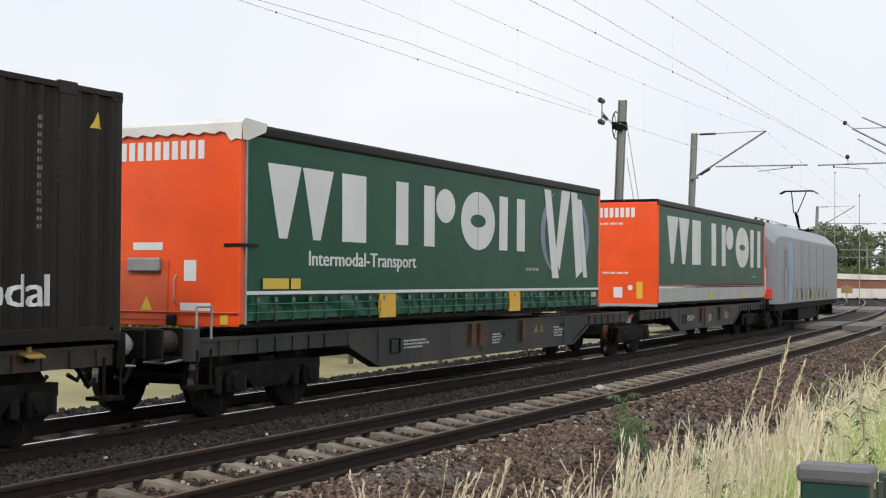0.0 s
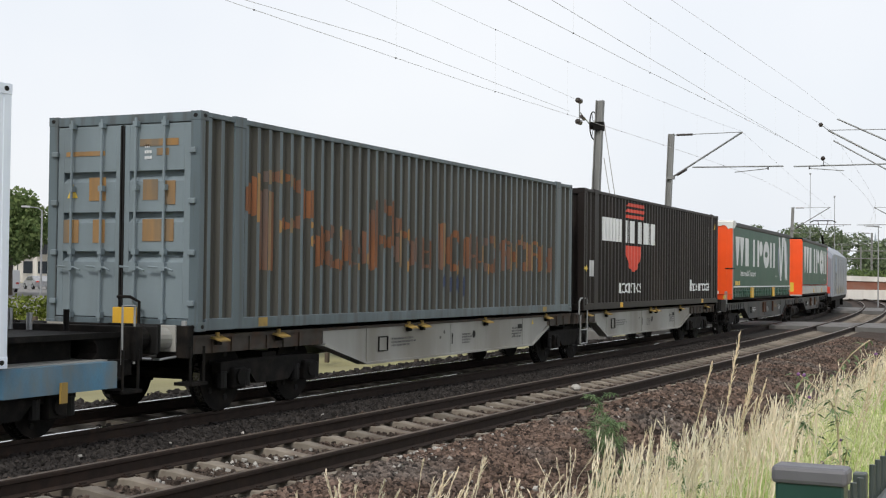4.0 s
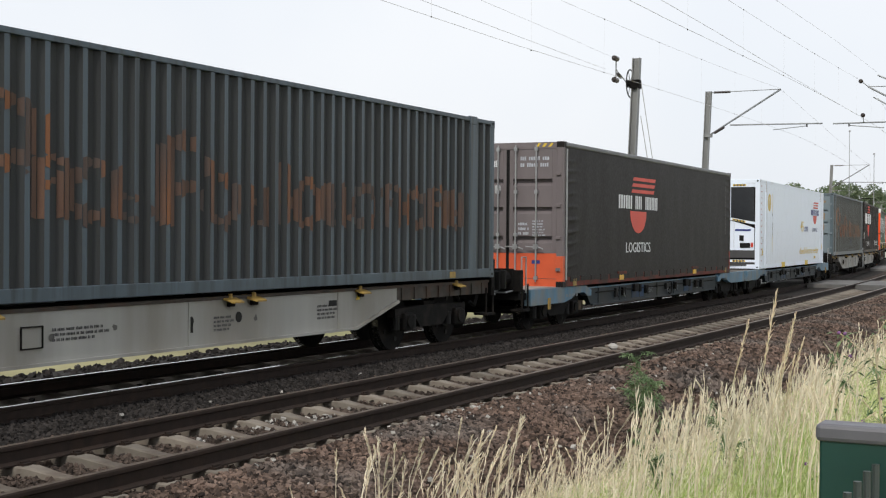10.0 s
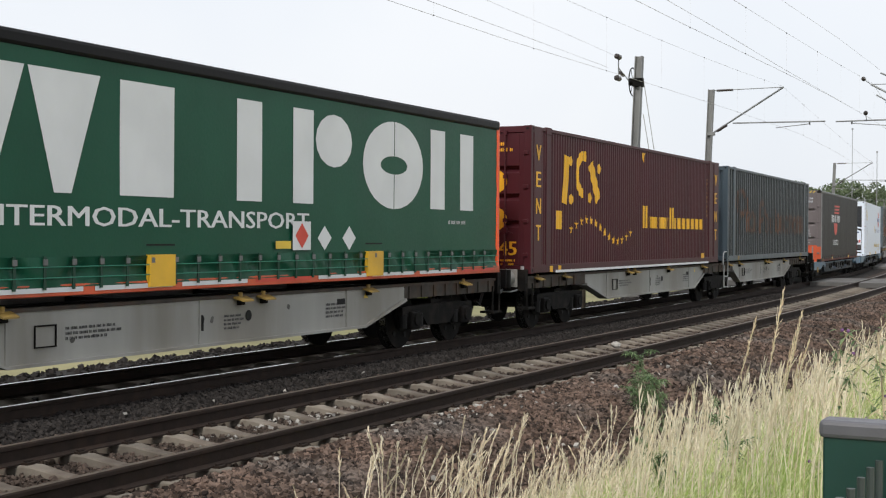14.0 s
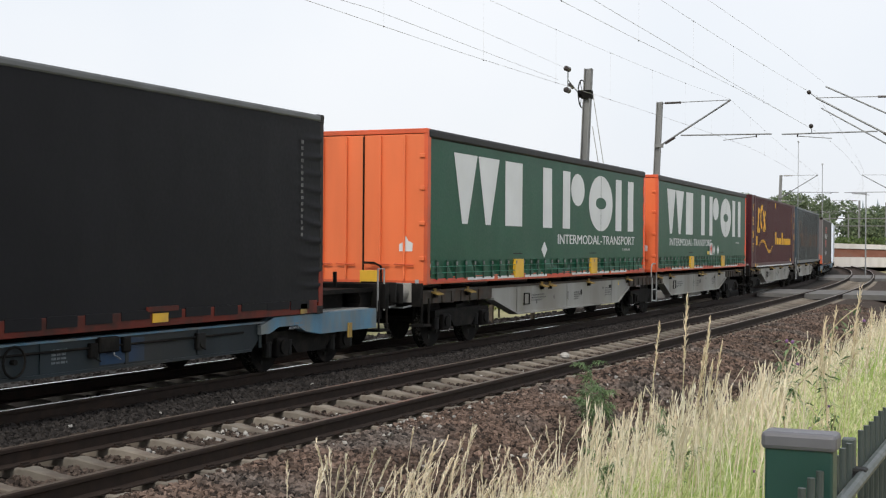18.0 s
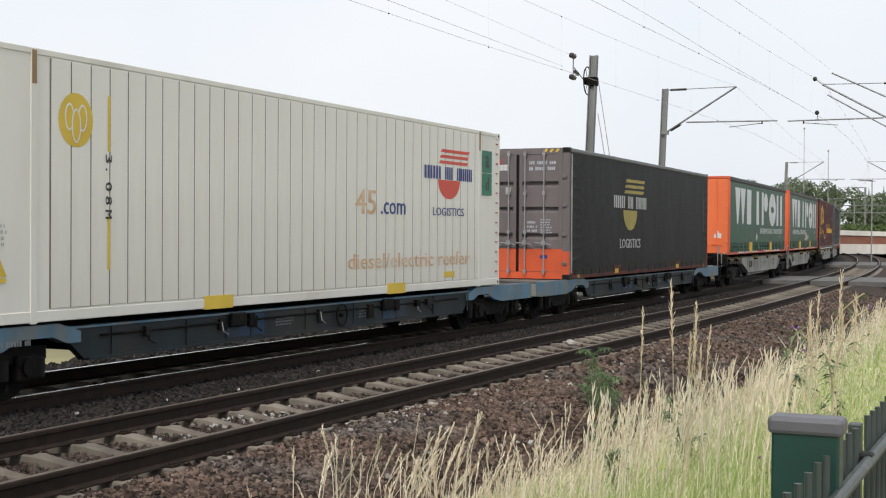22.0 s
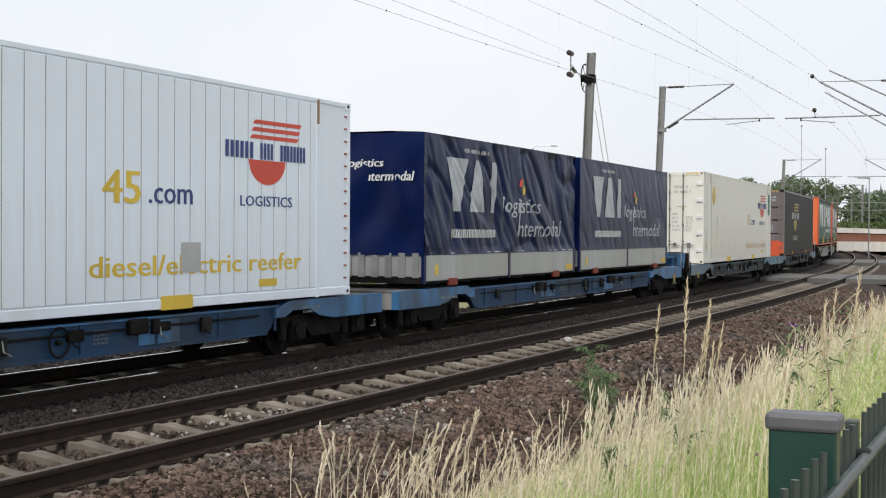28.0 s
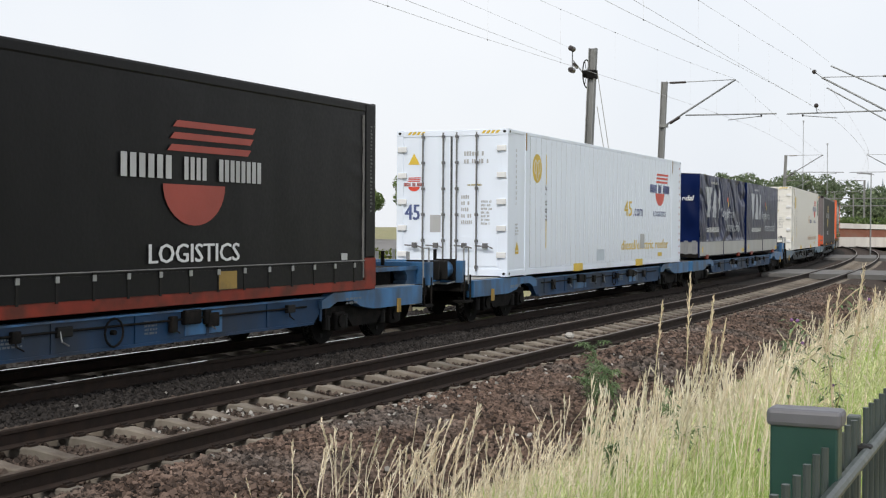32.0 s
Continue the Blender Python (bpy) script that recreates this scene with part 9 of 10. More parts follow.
RED_WIN = mat("red_tinted_glazing", (0.22, 0.05, 0.06), 0.25, var=0.3, scale=2)
TYRE = mat("tyre_rubber", (0.02, 0.02, 0.02), 0.85, var=0.2)


def leaves(name, blobs, per, size, material, rg, squash=0.8):
    """A crown of many small leaf clumps, thickest on uneven lobes."""
    c = []
    for x, y, z, r in blobs:
        n = int(per * r * r)
        v = rg.normal(size=(n, 3))
        v /= np.linalg.norm(v, axis=1)[:, None]
        q = r * rg.uniform(0.45, 1.08, n) ** 0.6
        c.append(np.array([x, y, z]) + v * q[:, None] * np.array([1, 1, squash]))
    c = np.concatenate(c)
    n = len(c)
    a, b = rg.normal(size=(n, 3)), rg.normal(size=(n, 3))
    a /= np.linalg.norm(a, axis=1)[:, None]
    b -= a * (a * b).sum(1)[:, None]
    b /= np.linalg.norm(b, axis=1)[:, None]
    k = size * rg.uniform(0.5, 1.3, n)[:, None]
    p = np.stack([c - a * k, c - b * k * 0.6, c + a * k, c + b * k * 0.6], 1).reshape(-1, 3)
    return np_mesh(name, p, np.arange(4 * n), np.full(n, 4), material)


def tree(x, y, h, w, seed, label, material=None, z=0.0, per=260):
    g = np.random.default_rng(seed)
    r = random.Random(seed)
    t = thing("tree", label, "tree", "trees beyond the railway")
    t.matrix_basis = pose(x, y, z)
    tr = rod(bmesh.new(), (0, 0, -0.2), (0.1, 0, h * 0.55), 0.035 * h, 8, 0.018 * h)
    part("trunk", tr, BARK, t)
    blobs = []
    for k in range(9):
        a, q = r.uniform(0, 6.28), r.uniform(0.1, 0.36) * w
        zz = h * r.uniform(0.42, 0.86)
        e = (math.cos(a) * q, math.sin(a) * q, zz)
        part("limb", rod(bmesh.new(), (0.05, 0, h * 0.35), e, 0.012 * h, 6, 0.005 * h), BARK, t)
        blobs.append((*e, w * r.uniform(0.2, 0.32)))
    blobs.append((0, 0, h * 0.7, w * 0.36))
    c = leaves("crown", blobs, per, 0.10 + 0.012 * h, material or CROWN, g)
    c.parent = t
    return t


yard = raw("yard", [(-160, 58, -0.012), (-40, 40, -0.012), (-30, 150, -0.012), (-160, 190, -0.012)], [(0, 1, 2, 3)], ASPHALT)
tagged(yard, "grey asphalt yard with parked vehicles", "yard", kind="structure")

# hedge along the yard
hg = np.random.default_rng(21)
bl = []
for k in range(60):
    q = k / 59
    x, y = -27.0 + 13.0 * q, 22.5 + 12.0 * q
    for zz in (0.25, 0.6, 0.92):
        bl.append((x + hg.normal(0, 0.12), y + hg.normal(0, 0.12), zz + hg.normal(0, 0.03), 0.36))
hd = thing("hedge", "clipped yellowish-green hedge along the yard", "hedge")
ho = leaves("hedge_foliage", bl, 1900, 0.05, HEDGE, hg, 0.9)
ho.parent = hd
for k in range(14):
    q = k / 13
    part("hedge_stem", rod(bmesh.new(), (-27 + 13 * q, 22.5 + 12 * q, -0.2), (-27 + 13 * q, 22.5 + 12 * q, 0.7), 0.03, 5), BARK, hd)
# timber posts of a low fence before it
for k in range(16):
    q = k / 15
    o = thing("fence_post", "weathered short timber fence post", "post", "posts before the hedge")
    o.matrix_basis = pose(-25.5 + 13 * q, 21.2 + 12 * q, -0.1)
    part("timber", B(-0.05, 0.05, -0.05, 0.05, -0.3, 0.85, bevel=0.01), BARK, o)

tree(-75.0, 80.0, 8.6, 6.5, 31, "dark green broad-leaved tree beside the yard")
tree(-82.4, 87.3, 8.8, 5.5, 32, "dark green broad-leaved tree beside the yard")
tree(-79.0, 84.0, 7.0, 5.0, 33, "dark green broad-leaved tree beside the yard")
for k, (x, y, h) in enumerate(((-82.0, 99.2, 7.0), (-78.9, 101.0, 8.4), (-76.4, 102.7, 8.2), (-83.4, 118.6, 7.8), (-96, 118, 9.5), (-90, 124, 8.0))):
    tree(x, y, h, 4.8, 40 + k, "airy mid-green tree behind the parked trailer", CROWN2, 0.0, 120)
for k in range(9):
    tree(-112 + 5.6 * k, 140 + 3.4 * k, 7.5 + (k * 37 % 5) * 0.7, 6.5, 60 + k, "green tree in a row behind the yard", CROWN if k % 2 else CROWN2)

CARWHITE = mat("white_car_paint", (0.75, 0.76, 0.78), 0.3, 0.0, var=0.05, coat=0.4)
# parked advertising trailer
tz = thing("parked_trailer", "white box trailer with red and grey advertising, parked in the yard", "trailer")
tz.matrix_basis = pose(-49.76, 60.4, 0, 0, 0, 85.0)
part("box_body", B(-0.9, 10.6, 0, 2.5, 0.78, 3.32, bevel=0.03), CLAD, tz)
part("rear_door", B(-0.96, -0.88, 0.02, 2.48, 0.80, 3.30), CARWHITE, tz)
part("chassis", B(-0.6, 10.4, 0.6, 1.9, 0.45, 0.78), UNDER, tz)
part("rear_bumper", B(-0.98, -0.90, 0.1, 2.4, 0.50, 0.62), UNDER, tz)
for q in (0.9, 2.2):
    for e in (0.1, 2.05):
        part("wheel", R1((q, e, 0.45), (q, e + 0.35, 0.45), 0.45, 16), TYRE, tz)
part("landing_leg", B(8.6, 8.75, 0.5, 0.65, 0.0, 0.6), UNDER, tz)
decal("emblem_bars", bars(0.30, 1.85, 1.7, 0.5, 3, 0.36), SIGN_RED, tz, REAR, -0.012)
decal("emblem_dots", [disc(1.15 + 1.25 * math.cos(radians(q)), 2.1 + 0.95 * math.sin(radians(q)), 0.08, 8) for q in range(60, 180, 20)], SIGN_BLUE, tz, REAR, -0.012)
decal("emblem_dots", [disc(1.15 + 1.25 * math.cos(radians(q)), 2.1 + 0.95 * math.sin(radians(q)), 0.08, 8) for q in range(225, 330, 20)], SIGN_RED, tz, REAR, -0.012)
name_bars(bars(2.5, 2.0, 5.2, 0.28, 17, 0.3), SIGN_GREY, tz, REAR, -0.012)
stuff_decal("small_bars", bars(4.2, 1.58, 3.4, 0.15, 16, 0.3), SIGN_GREY, tz, REAR, -0.012)
decal("round_mark", [disc(9.2, 1.75, 0.42, 18)], SIGN_GREEN, tz, REAR, -0.012)


def car(x, y, turn, material, label, van=False):
    """A parked car: shaped body, glasshouse, wheels, lamps."""
    t = thing("parked_van" if van else "parked_car", label, "van" if van else "car", "parked vehicles")
    t.matrix_basis = pose(x, y, 0.0, 0, 0, turn)
    if van:
        pts = [(-2.4, 0.35), (2.4, 0.35), (2.45, 0.95), (1.75, 1.15), (1.2, 1.95), (-2.35, 2.0), (-2.45, 1.0)]
        gl = [(0.95, 1.2), (1.62, 1.2), (1.15, 1.85), (0.5, 1.85)]
    else:
        pts = [(-2.1, 0.32), (2.1, 0.32), (2.15, 0.70), (1.3, 0.90), (0.55, 1.40), (-1.1, 1.46), (-1.85, 0.98), (-2.15, 0.90)]
        gl = [(-1.55, 0.95), (1.1, 0.95), (0.45, 1.34), (-1.0, 1.38)]
    b = prism(bmesh.new(), pts, -0.86, 0.86)
    bmesh.ops.bevel(b, geom=b.edges[:], offset=0.06, segments=2, affect="EDGES")
    part("body", b, material, t)
    part("side_window", prism(bmesh.new(), gl, -0.875, 0.875), WINDOW, t)
    for q in (-1.3, 1.35):
        for sx in (-0.8, 0.8):
            w = part("wheel", R1((sx - 0.1, q, 0.32), (sx + 0.1, q, 0.32), 0.32, 16), TYRE, t)
            part("rim", R1((sx - 0.105, q, 0.32), (sx + 0.105, q, 0.32), 0.19, 12), GALV, w)
    for sx in (-0.6, 0.6):
        part("headlight", B(sx - 0.16, sx + 0.16, 2.05, 2.17, 0.62, 0.76), SIGN_WHITE, t)
        part("tail_light", B(sx - 0.14, sx + 0.14, -2.17 if not van else -2.46, -2.08, 0.75, 0.9), SIGN_RED, t)
    return t


CARGREY = mat("grey_car_paint", (0.30, 0.31, 0.33), 0.3, 0.3, var=0.05, coat=0.4)
CARDARK = mat("dark_car_paint", (0.05, 0.055, 0.06), 0.3, 0.3, var=0.05, coat=0.4)
CARWHITE = mat("white_car_paint", (0.75, 0.76, 0.78), 0.3, 0.0, var=0.05, coat=0.4)
car(-100.5, 111.4, 60, CARGREY, "silver-grey hatchback parked in the yard")
car(-103.9, 108.6, 62, CARDARK, "dark grey car parked in the yard")
car(-96.0, 100.0, 70, CARGREY, "grey car parked in the yard")
car(-87, 92, 60, CARWHITE, "white van parked beside a tree", True)
car(-56.5, 82.5, 80, CARDARK, "dark car parked before the white building")
car(-57.2, 91.6, -58, CARWHITE, "white car parked before the white building")
show = car(-67.7, 89.2, -150, CARWHITE, "small white car on a display stand behind the trailer")
show.matrix_basis = pose(-67.7, 89.2, 3.45, 0, 0, -150)
ds = thing("display_stand", "grey steel stand that carries the show car", "display stand")
ds.matrix_basis = pose(-67.7, 89.2, 0.2, 0, 0, -150)
part("platform", B(-1.1, 1.1, -2.3, 2.3, 3.10, 3.26), GALV, ds)
for x in (-0.9, 0.9):
    for y in (-2.0, 2.0):
        part("leg", R1((x, y, -0.3), (x, y, 3.12), 0.08, 8), GALV, ds)


def windows(t, x0, x1, z0, z1, nx, nz, y, material, gap=0.15):
    for i in range(nx):
        for j in range(nz):
            w, h = (x1 - x0) / nx, (z1 - z0) / nz
            o = part("window", B(x0 + w * i + gap * w, x0 + w * (i + 1) - gap * w, y - 0.03, y + 0.04, z0 + h * j + gap * h, z0 + h * (j + 1) - gap * h), material, t)
            part("sill", B(x0 + w * i + gap * w, x0 + w * (i + 1) - gap * w, y - 0.08, y, z0 + h * j + gap * h - 0.08, z0 + h * j + gap * h), PALE, o)


wb = thing("showroom", "low white showroom with red glazing", "building")
wb.matrix_basis = pose(-92.0, 108.0, 0, 0, 0, 34)
part("wall", B(12.5, 30, 0, 14, -0.1, 5.85), CLAD, wb)
part("roof_edge", B(12.3, 30.2, -0.2, 14.2, 5.75, 6.0), CLAD, wb)
windows(wb, 14.2, 16.0, 0.6, 4.25, 2, 4, 0, RED_WIN, 0.05)
windows(wb, 17.7, 20.5, 0.6, 4.25, 3, 4, 0, RED_WIN, 0.05)
stuff_decal("sign_bars", bars(13.1, 4.75, 2.5, 0.24, 14), SIGN_DKRED, wb, REAR, -0.03)
stuff_decal("sign_bars", bars(16.3, 4.72, 1.1, 0.24, 6), SIGN_BLUE, wb, REAR, -0.03)
decal("round_sign", [disc(12.9, 4.9, 0.28, 16)], SIGN_PALE, wb, REAR, -0.03)
for k in range(2):
    fl = thing("banner_flag", "upright red advertising banner on a pole", "banner", "red banners")
    fl.matrix_basis = pose(-65.2 + 0.85 * k, 88.7 + 0.6 * k, 0, 0, 0, 36)
    part("pole", R1((0, 0, -0.1), (0, 0, 6.6), 0.04, 8), GALV, fl)
    part("banner", B(0.06, 0.66, -0.012, 0.012, 4.0, 6.45), SIGN_RED, fl)
    decal("banner_mark", [rect(0.12, 5.5, 0.42, 0.6)], SIGN_WHITE, fl, REAR, -0.018)

# shrubs, a round tree, a guard rail and a crane arm round the showroom's car park
sg_ = np.random.default_rng(88)
sh = thing("shrub_row", "loose row of dull green shrubs before the showroom", "shrubs")
so = leaves("shrub_foliage", [(-64.0 + 7.6 * k / 23 + sg_.normal(0, 0.15), 92.0 + 4.9 * k / 23 + sg_.normal(0, 0.15), z + sg_.normal(0, 0.12), 0.62) for k in range(24) for z in (0.5, 1.3)], 420, 0.09, HEDGE, sg_, 0.9)
so.parent = sh
for k in range(6):
    part("shrub_stem", rod(bmesh.new(), (-63.6 + 1.4 * k, 92.3 + 0.9 * k, -0.2), (-63.6 + 1.4 * k, 92.3 + 0.9 * k, 1.2), 0.04, 5), BARK, sh)
tree(-54.6, 90.9, 5.1, 4.0, 91, "round bushy green tree beside the car park", CROWN2)
gr = thing("guard_rail", "low grey steel railing at the car park", "railing")
for z in (0.6, 1.0, 1.4):
    part("rail", R1((-56.0, 92.3, z), (-52.0, 94.8, z), 0.035, 6), GALV, gr)
for k in range(5):
    part("post", R1((-56.0 + k, 92.3 + 0.625 * k, -0.1), (-56.0 + k, 92.3 + 0.625 * k, 1.45), 0.04, 6), GALV, gr)
CRANE_BLUE = mat("grey_blue_crane_paint", (0.10, 0.14, 0.24), 0.5, var=0.2)
cr = thing("crane_arm", "folded blue-grey steel crane arm above the roofs", "crane")
part("mast", R1((-99.7, 161.8, -0.1), (-99.6, 161.8, 7.8), 0.25, 8), CRANE_BLUE, cr)
part("boom", rods([(-99.6, 161.8, 7.6), (-98.6, 162.4, 10.2), (-97.4, 163.1, 10.7), (-96.9, 163.4, 8.4)], 0.20, 6), CRANE_BLUE, cr)
part("strut", rods([(-99.0, 162.1, 7.4), (-98.0, 162.8, 9.9), (-97.2, 163.2, 9.6)], 0.13, 6), CRANE_BLUE, cr)

tb = thing("tower_block", "distant grey-blue tower block", "building")
tb.matrix_basis = pose(-263.5, 298, 0, 0, 0, 41)
part("wall", B(-0.5, 5.2, 0, 10, -0.1, 24.0), GREYBLOCK, tb)
part("wing", B(5.2, 8.0, 1.0, 10, -0.1, 22.0), GREYBLOCK, tb)
windows(tb, -0.3, 5.0, 13, 23.6, 3, 6, 0, mat("dim_glazing", (0.16, 0.20, 0.25), 0.3, var=0.2), 0.22)
ob_ = thing("office_building", "long grey office building on pillars with a dark flat roof", "building")
ob_.matrix_basis = pose(-176, 178, 0, 0, 0, 40)
part("upper_floors", B(0, 22, 0, 12, 8.6, 11.1), mat("grey_brown_render", (0.34, 0.31, 0.28), 0.8, var=0.15), ob_)
part("flat_roof", B(-0.4, 22.4, -0.5, 12.2, 11.1, 11.5), mat("dark_roof_edge", (0.10, 0.085, 0.08), 0.8, var=0.2), ob_)
for k in range(7):
    part("pillar", B(0.6 + 3.4 * k, 1.2 + 3.4 * k, 0.2, 0.8, -0.1, 8.7), PALE, ob_)
part("lower_wall", B(0.3, 21.7, 4, 11.8, -0.1, 8.6), PALE, ob_)
windows(ob_, 0.5, 21.5, 8.9, 11.1, 9, 1, 0, WINDOW, 0.12)
windows(ob_, 0.8, 21.2, 1.0, 8.0, 8, 2, 4, WINDOW, 0.18)
bh = thing("shop_building", "blue-fronted shop with a flat white roof edge", "building")
bh.matrix_basis = pose(-77.5, 66.0, 0, 0, 0, 42)
part("wall", B(0, 9, 0, 8, -0.1, 6.2), mat("blue_cladding", (0.02, 0.05, 0.35), 0.4, var=0.1), bh)
part("roof_edge", B(-0.3, 9.5, -0.5, 8.3, 6.2, 7.0), PALE, bh)
part("shop_window", B(0.5, 8.5, -0.04, 0.05, 0.6, 3.9), WINDOW, bh)


def street_lamp(x, y, h, turn, label, arm=1.3):
    t = thing("street_lamp", label, "street lamp", "street lamps")
    t.matrix_basis = pose(x, y, 0, 0, 0, turn)
    part("pole", R1((0, 0, -0.1), (0, 0, h - 0.15), 0.07, 8, 0.05), GALV, t)
    part("arm", rods([(0, 0, h - 0.2), (-0.25, 0, h), (-arm, 0, h + 0.06)], 0.035, 6), GALV, t)
    part("lamp_head", B(-arm - 0.5, -arm + 0.05, -0.12, 0.12, h + 0.0, h + 0.12, bevel=0.03), SIGN_GREY, t)
    return t


street_lamp(-60.1, 67.0, 6.0, 41, "grey street lamp with a short arm in the yard", 0.8)
street_lamp(-54.3, 84.0, 7.0, 35, "grey street lamp with a short arm in the yard", 1.1)
street_lamp(-41.0, 108.0, 9.2, 200, "grey street lamp beyond the train", 1.6)
street_lamp(-70.3, 103.3, 6.6, 35, "slim grey street lamp before the showroom", 0.7)
street_lamp(-110, 150, 9.0, 35, "grey street lamp beyond the yard", 1.2)

# ---------------------------------------------------------------- far end of the line
# a ramp road with a white kerb wall, brick wall, pale coping and clipped hedge
rw = thing("ramp_wall", "long brick retaining wall with pale concrete coping", "retaining wall")
for name, z0, z1, d0, d1, m in (("kerb_wall", -0.1, 0.95, -0.35, 0.1, PALE), ("brick_face", 0.9, 2.05, 0.0, 0.4, BRICK), ("coping", 2.0, 2.62, -0.12, 0.6, PALE)):
    bm = bmesh.new()
    pts = [(-48.0, 140.0), (-30.0, 146.5), (-15.0, 149.5), (0.0, 149.5), (25.0, 145.0)]
    for k, ((xa, ya), (xb, yb)) in enumerate(zip(pts, pts[1:])):
        dz = [0.25, 0.1, -0.35, -0.9, -1.2]
        a0, a1 = dz[k] if z0 > 0.5 else 0, dz[k + 1] if z0 > 0.5 else 0
        v = [bm.verts.new(p) for p in ((xa, ya + d0, z0 + a0 * 0.6), (xb, yb + d0, z0 + a1 * 0.6), (xb, yb + d1, z0 + a1 * 0.6), (xa, ya + d1, z0 + a0 * 0.6),
                                       (xa, ya + d0, z1 + a0), (xb, yb + d0, z1 + a1), (xb, yb + d1, z1 + a1), (xa, ya + d1, z1 + a0))]
        for q in ((0, 1, 5, 4), (1, 2, 6, 5), (2, 3, 7, 6), (3, 0, 4, 7), (4, 5, 6, 7)):
            bm.faces.new([v[i] for i in q])
    part(name, bm, m, rw)
ramp = raw("ramp_bank", [(-60, 137, 2.3), (-30, 147.2, 2.15), (-15, 150.2, 1.75), (0, 150.2, 1.2), (26, 145.7, 0.6), (40, 400, 3.0), (-90, 400, 3.0)], [(0, 1, 2, 3, 4, 5, 6)], FIELD)
tagged(ramp, "raised grassy ground behind the ramp wall", "bank", kind="structure")
fg = np.random.default_rng(77)
bl = []
for k in range(60):
    q = k / 59
    bl.append((-46 + 62 * q, 146 + 9 * math.sin(math.pi * q * 0.8) - 3 * q, 2.9 - 0.6 * q, 0.9))
hd2 = leaves("ramp_hedge", bl, 190, 0.16, CROWN, fg, 0.6)
tagged(hd2, "dark clipped hedge on the ramp", "hedge", kind="stuff")
bl = []
for k in range(110):
    x = -105 + 1.25 * k + fg.normal(0, 1.5)
    h = np.interp(x, [-110, -60, -44, -40, -34, -28, 0, 40], [10, 12.5, 12.6, 11.2, 10.6, 9.4, 9.5, 10]) + fg.normal(0, 0.8)
    y = 276 + fg.uniform(-6, 26)
    r = fg.uniform(1.8, 3.2)
    bl += [(x, y, h - r * 0.8, r), (x + fg.normal(0, 1.5), y - 1, h * 0.55, r * 1.15), (x + fg.normal(0, 1.5), y - 2, h * 0.28, r * 1.1)]
# leaf tones lifted and greyed to paint in the haze of distance
FAR = leafmat("hazed_distant_leaves", (0.095, 0.135, 0.085), (0.22, 0.27, 0.165), 0.8, 0.3)
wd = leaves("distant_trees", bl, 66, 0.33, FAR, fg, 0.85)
tagged(wd, "belt of dark green trees beyond the crossing", "trees", kind="stuff")
tk = bmesh.new()
for x, y, z, r in bl[::6]:
    rod(tk, (x, y, -0.2), (x, y, z), 0.18, 5)
tagged(part("distant_trunks", tk, BARK), "trunks of the distant tree belt", "trees", kind="stuff")
# church spires on the skyline
for x, y, h, w in ((-109, 893, 33.5, 3.2), (-100, 894, 34.5, 3.4)):
    sp = thing("church_spire", "slender dark church spire on the skyline", "church", "church spires")
    sp.matrix_basis = pose(x, y, 0)
    part("tower", B(-w / 2, w / 2, -w / 2, w / 2, -0.2, h * 0.62), GREYBLOCK, sp)
    bm = bmesh.new()
    bmesh.ops.create_cone(bm, cap_ends=True, segments=8, radius1=w * 0.6, radius2=0.05, depth=h * 0.4, matrix=Matrix.Translation((0, 0, h * 0.81)))
    part("spire", bm, GREYBLOCK, sp)
# signal poles, aerials and a gantry by the far crossing
for x, y, h, r, lab in ((-19.9, 118.3, 11.2, 0.05, "tall thin aerial mast beside the tracks"), (-17.9, 118.7, 9.2, 0.06, "thin pale pole beside the crossing"), (-13.1, 109.2, 6.2, 0.09, "dark steel lamp pole by the crossing"), (-9.5, 120.0, 7.0, 0.09, "dark steel pole by the crossing")):
    po = thing("line_pole", lab, "pole", "poles by the crossing")
    po.matrix_basis = pose(x, y, 0)
    part("pole", R1((0, 0, -0.3), (0, 0, h), r * 0.7, 8, r * 0.45), GALV, po)
    part("head", B(-0.07, 0.07, -0.07, 0.07, h - 0.1, h + 0.06, bevel=0.015), GALV, po)
    if r > 0.08:
        part("lamp_arm", R1((0, 0, h), (-0.9, 0, h + 0.02), 0.05, 6), MAST, po)
gn = thing("sign_gantry", "grey steel gantry frame over the far tracks", "gantry")
gn.matrix_basis = pose(-24.0, 165.0, 0)
for x in (0, 2.2, 6.5):
    part("leg", R1((x, 0, -0.2), (x, 0, 6.0 if x < 3 else 7.4), 0.09, 8), MAST, gn)
for z in (4.6, 5.5):
    part("beam", R1((-3.2, 0, z), (9.0, 0, z), 0.06, 6), MAST, gn)
yb_ = thing("crossing_sign", "yellow warning board beside the far crossing", "sign")
yb_.matrix_basis = pose(-19.8, 124.0, 0)
part("post", R1((0, 0, -0.2), (0, 0, 1.4), 0.05, 6), MAST, yb_)
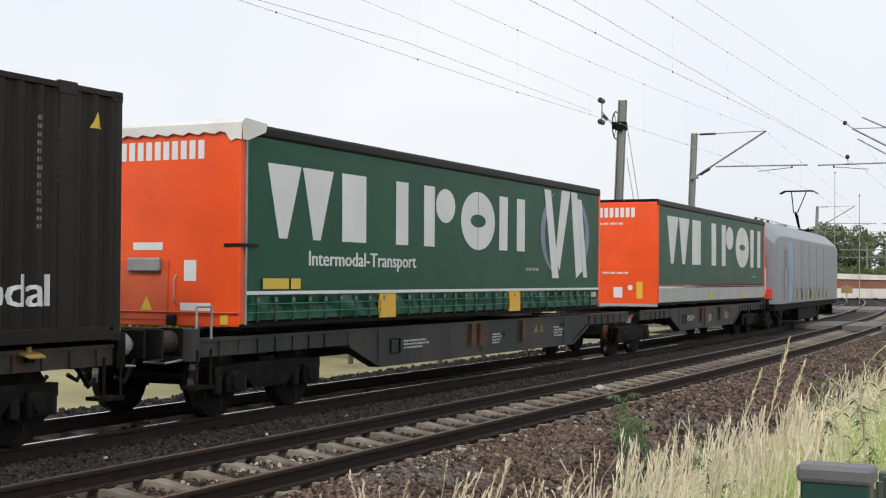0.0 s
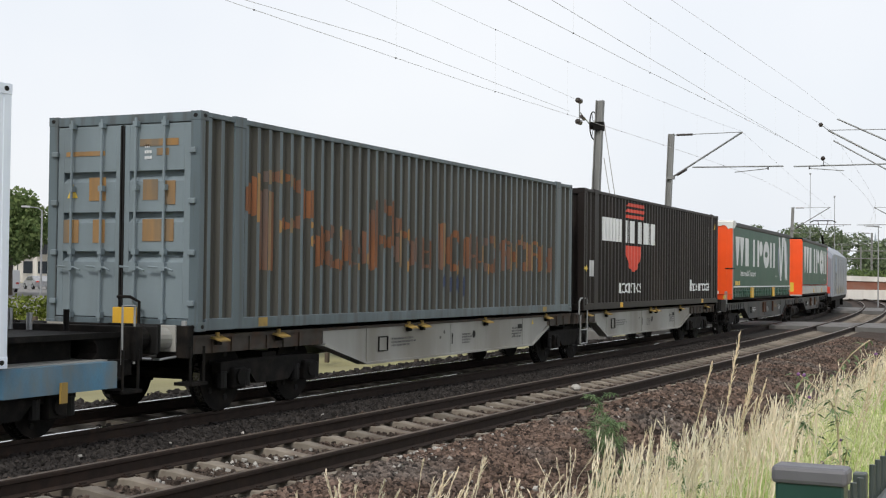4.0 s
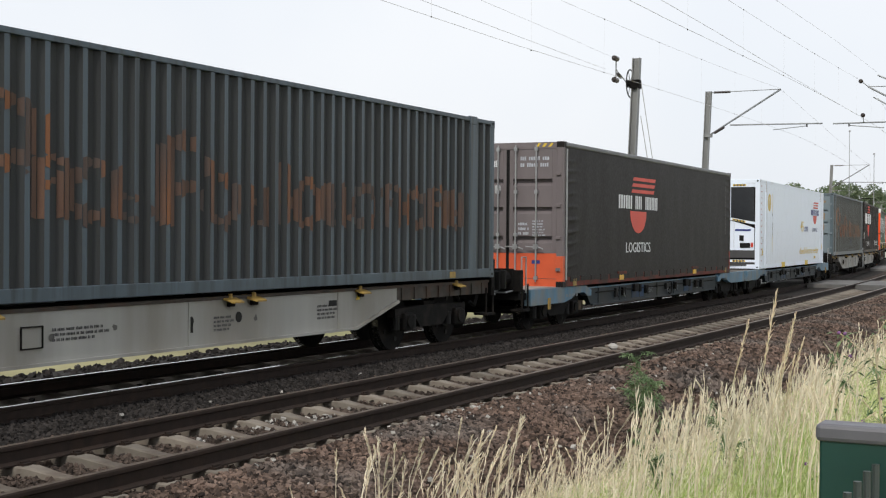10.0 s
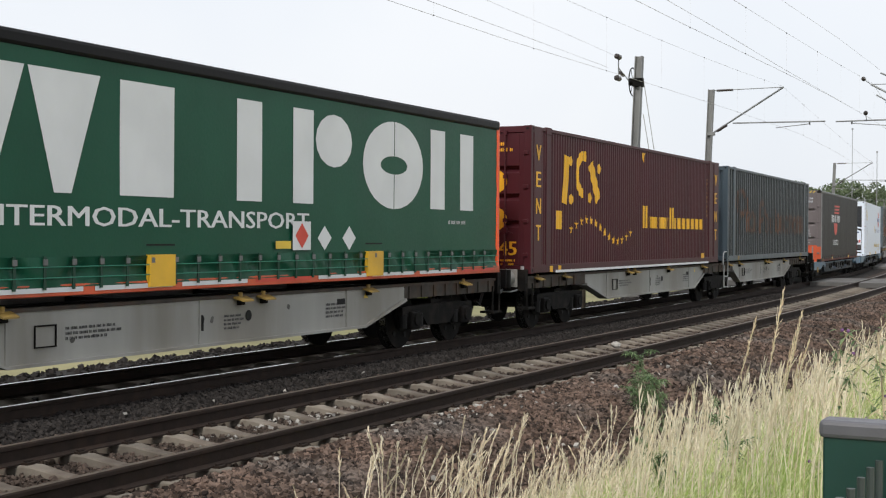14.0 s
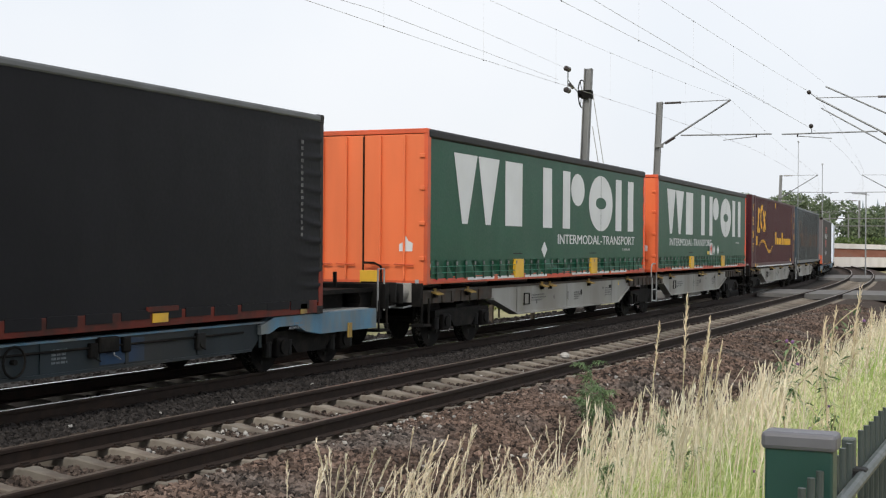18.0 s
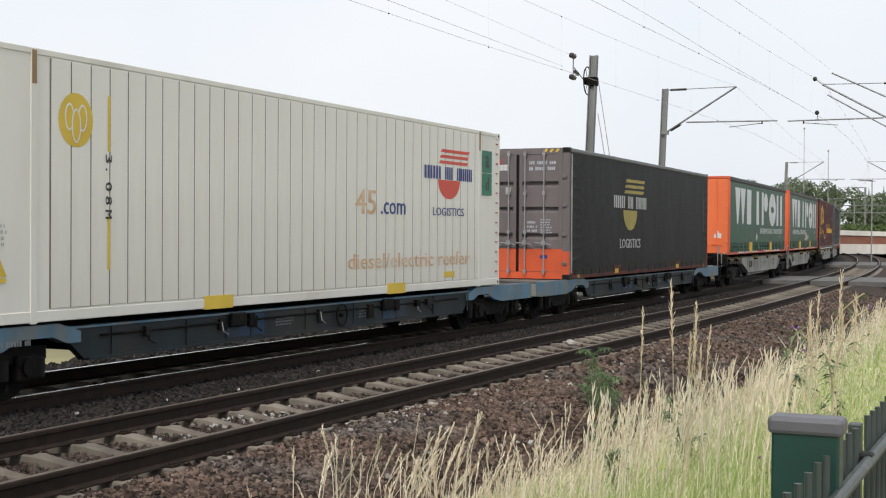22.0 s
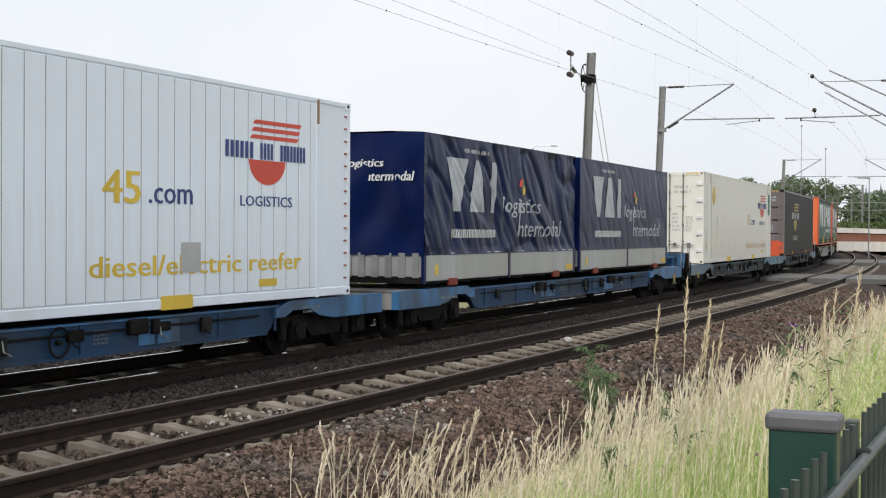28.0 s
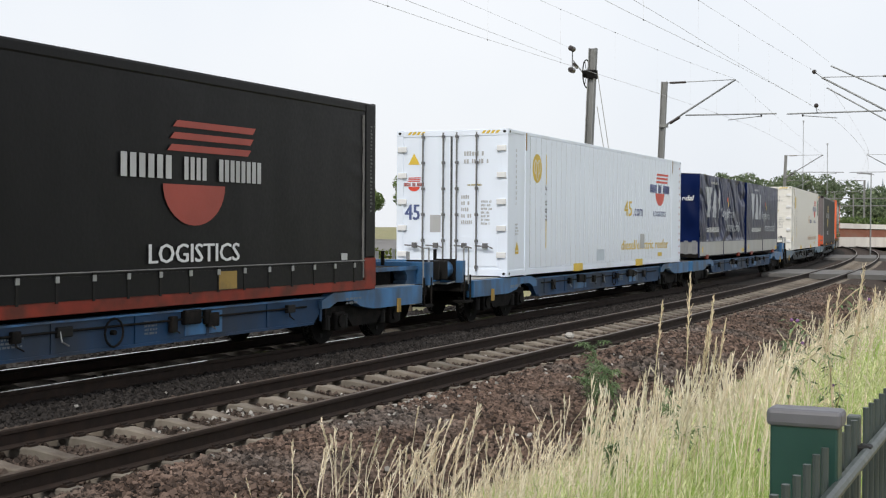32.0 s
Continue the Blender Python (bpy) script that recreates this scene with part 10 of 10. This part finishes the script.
part("board", B(-0.5, 0.5, -0.03, 0.03, 0.65, 1.3), YELLOW_DULL, yb_)


# ---------------------------------------------------------------- what moves
KNOTS = (0.0, 30.05, 60.45, 90.90, 119.86, 145.81, 168.29, 188.54, 208.44)     # metres run, every 4 s


def run(t):
    """Metres that the train has run at t seconds: a natural cubic through the knots."""
    n, h = len(KNOTS), 4.0
    a, b = np.eye(n), np.zeros(n)
    for i in range(1, n - 1):
        a[i, i - 1:i + 2] = h, 4 * h, h
        b[i] = 6 * ((KNOTS[i + 1] - KNOTS[i]) - (KNOTS[i] - KNOTS[i - 1])) / h
    a[0, 1] = a[-1, -2] = -1
    m = np.linalg.solve(a, b)
    i = min(int(t // h), n - 2)
    u, v = t - h * i, h * (i + 1) - t
    return float(m[i] * v ** 3 / (6 * h) + m[i + 1] * u ** 3 / (6 * h) + (KNOTS[i] / h - m[i] * h / 6) * v + (KNOTS[i + 1] / h - m[i + 1] * h / 6) * u)


SWAY = ((0, 17.5), (1, 15.8), (2, 13.8), (3, 10.8), (4, 12.5), (5, 9.5), (6.5, 8.1), (7.5, 9.1), (8.5, 9.1), (10, 11.8), (12, 7.6), (14, 12.6), (15.5, 10.0), (17, 8.1), (18.5, 2.0), (20, -2.2), (22, 0.0), (24, 1.6), (27, 3.0), (30, 4.6), (32, 4.0))     # seconds, degrees


def motions():
    times = [0.5 * k for k in range(65)]
    runs = [run(t) for t in times]
    for ob, mid in TRAIN:
        rows = []
        for t, s in zip(times, runs):
            x, y, h = line(mid + s)
            rows.append((t, pose(x, y, 0, 0, 0, h)))
        walk(ob, rows)
    # the reeds lean over in the draught of the train and rise again
    across = Vector((-0.423, 0.906, 0))
    for ob, foot, give in REEDS:
        walk(ob, [(t, Matrix.Translation(foot) @ Matrix.Rotation(radians(deg * give), 4, across)) for t, deg in SWAY])
    # wheels roll without slipping
    fine = [k / 15 for k in range(481)]
    rolled = [run(t) for t in fine]
    for wheel, y, r in WHEELS:
        walk(wheel, [(t, pose(0, y, r, -math.degrees(s / r) % 360)) for t, s in zip(fine, rolled)])


motions()
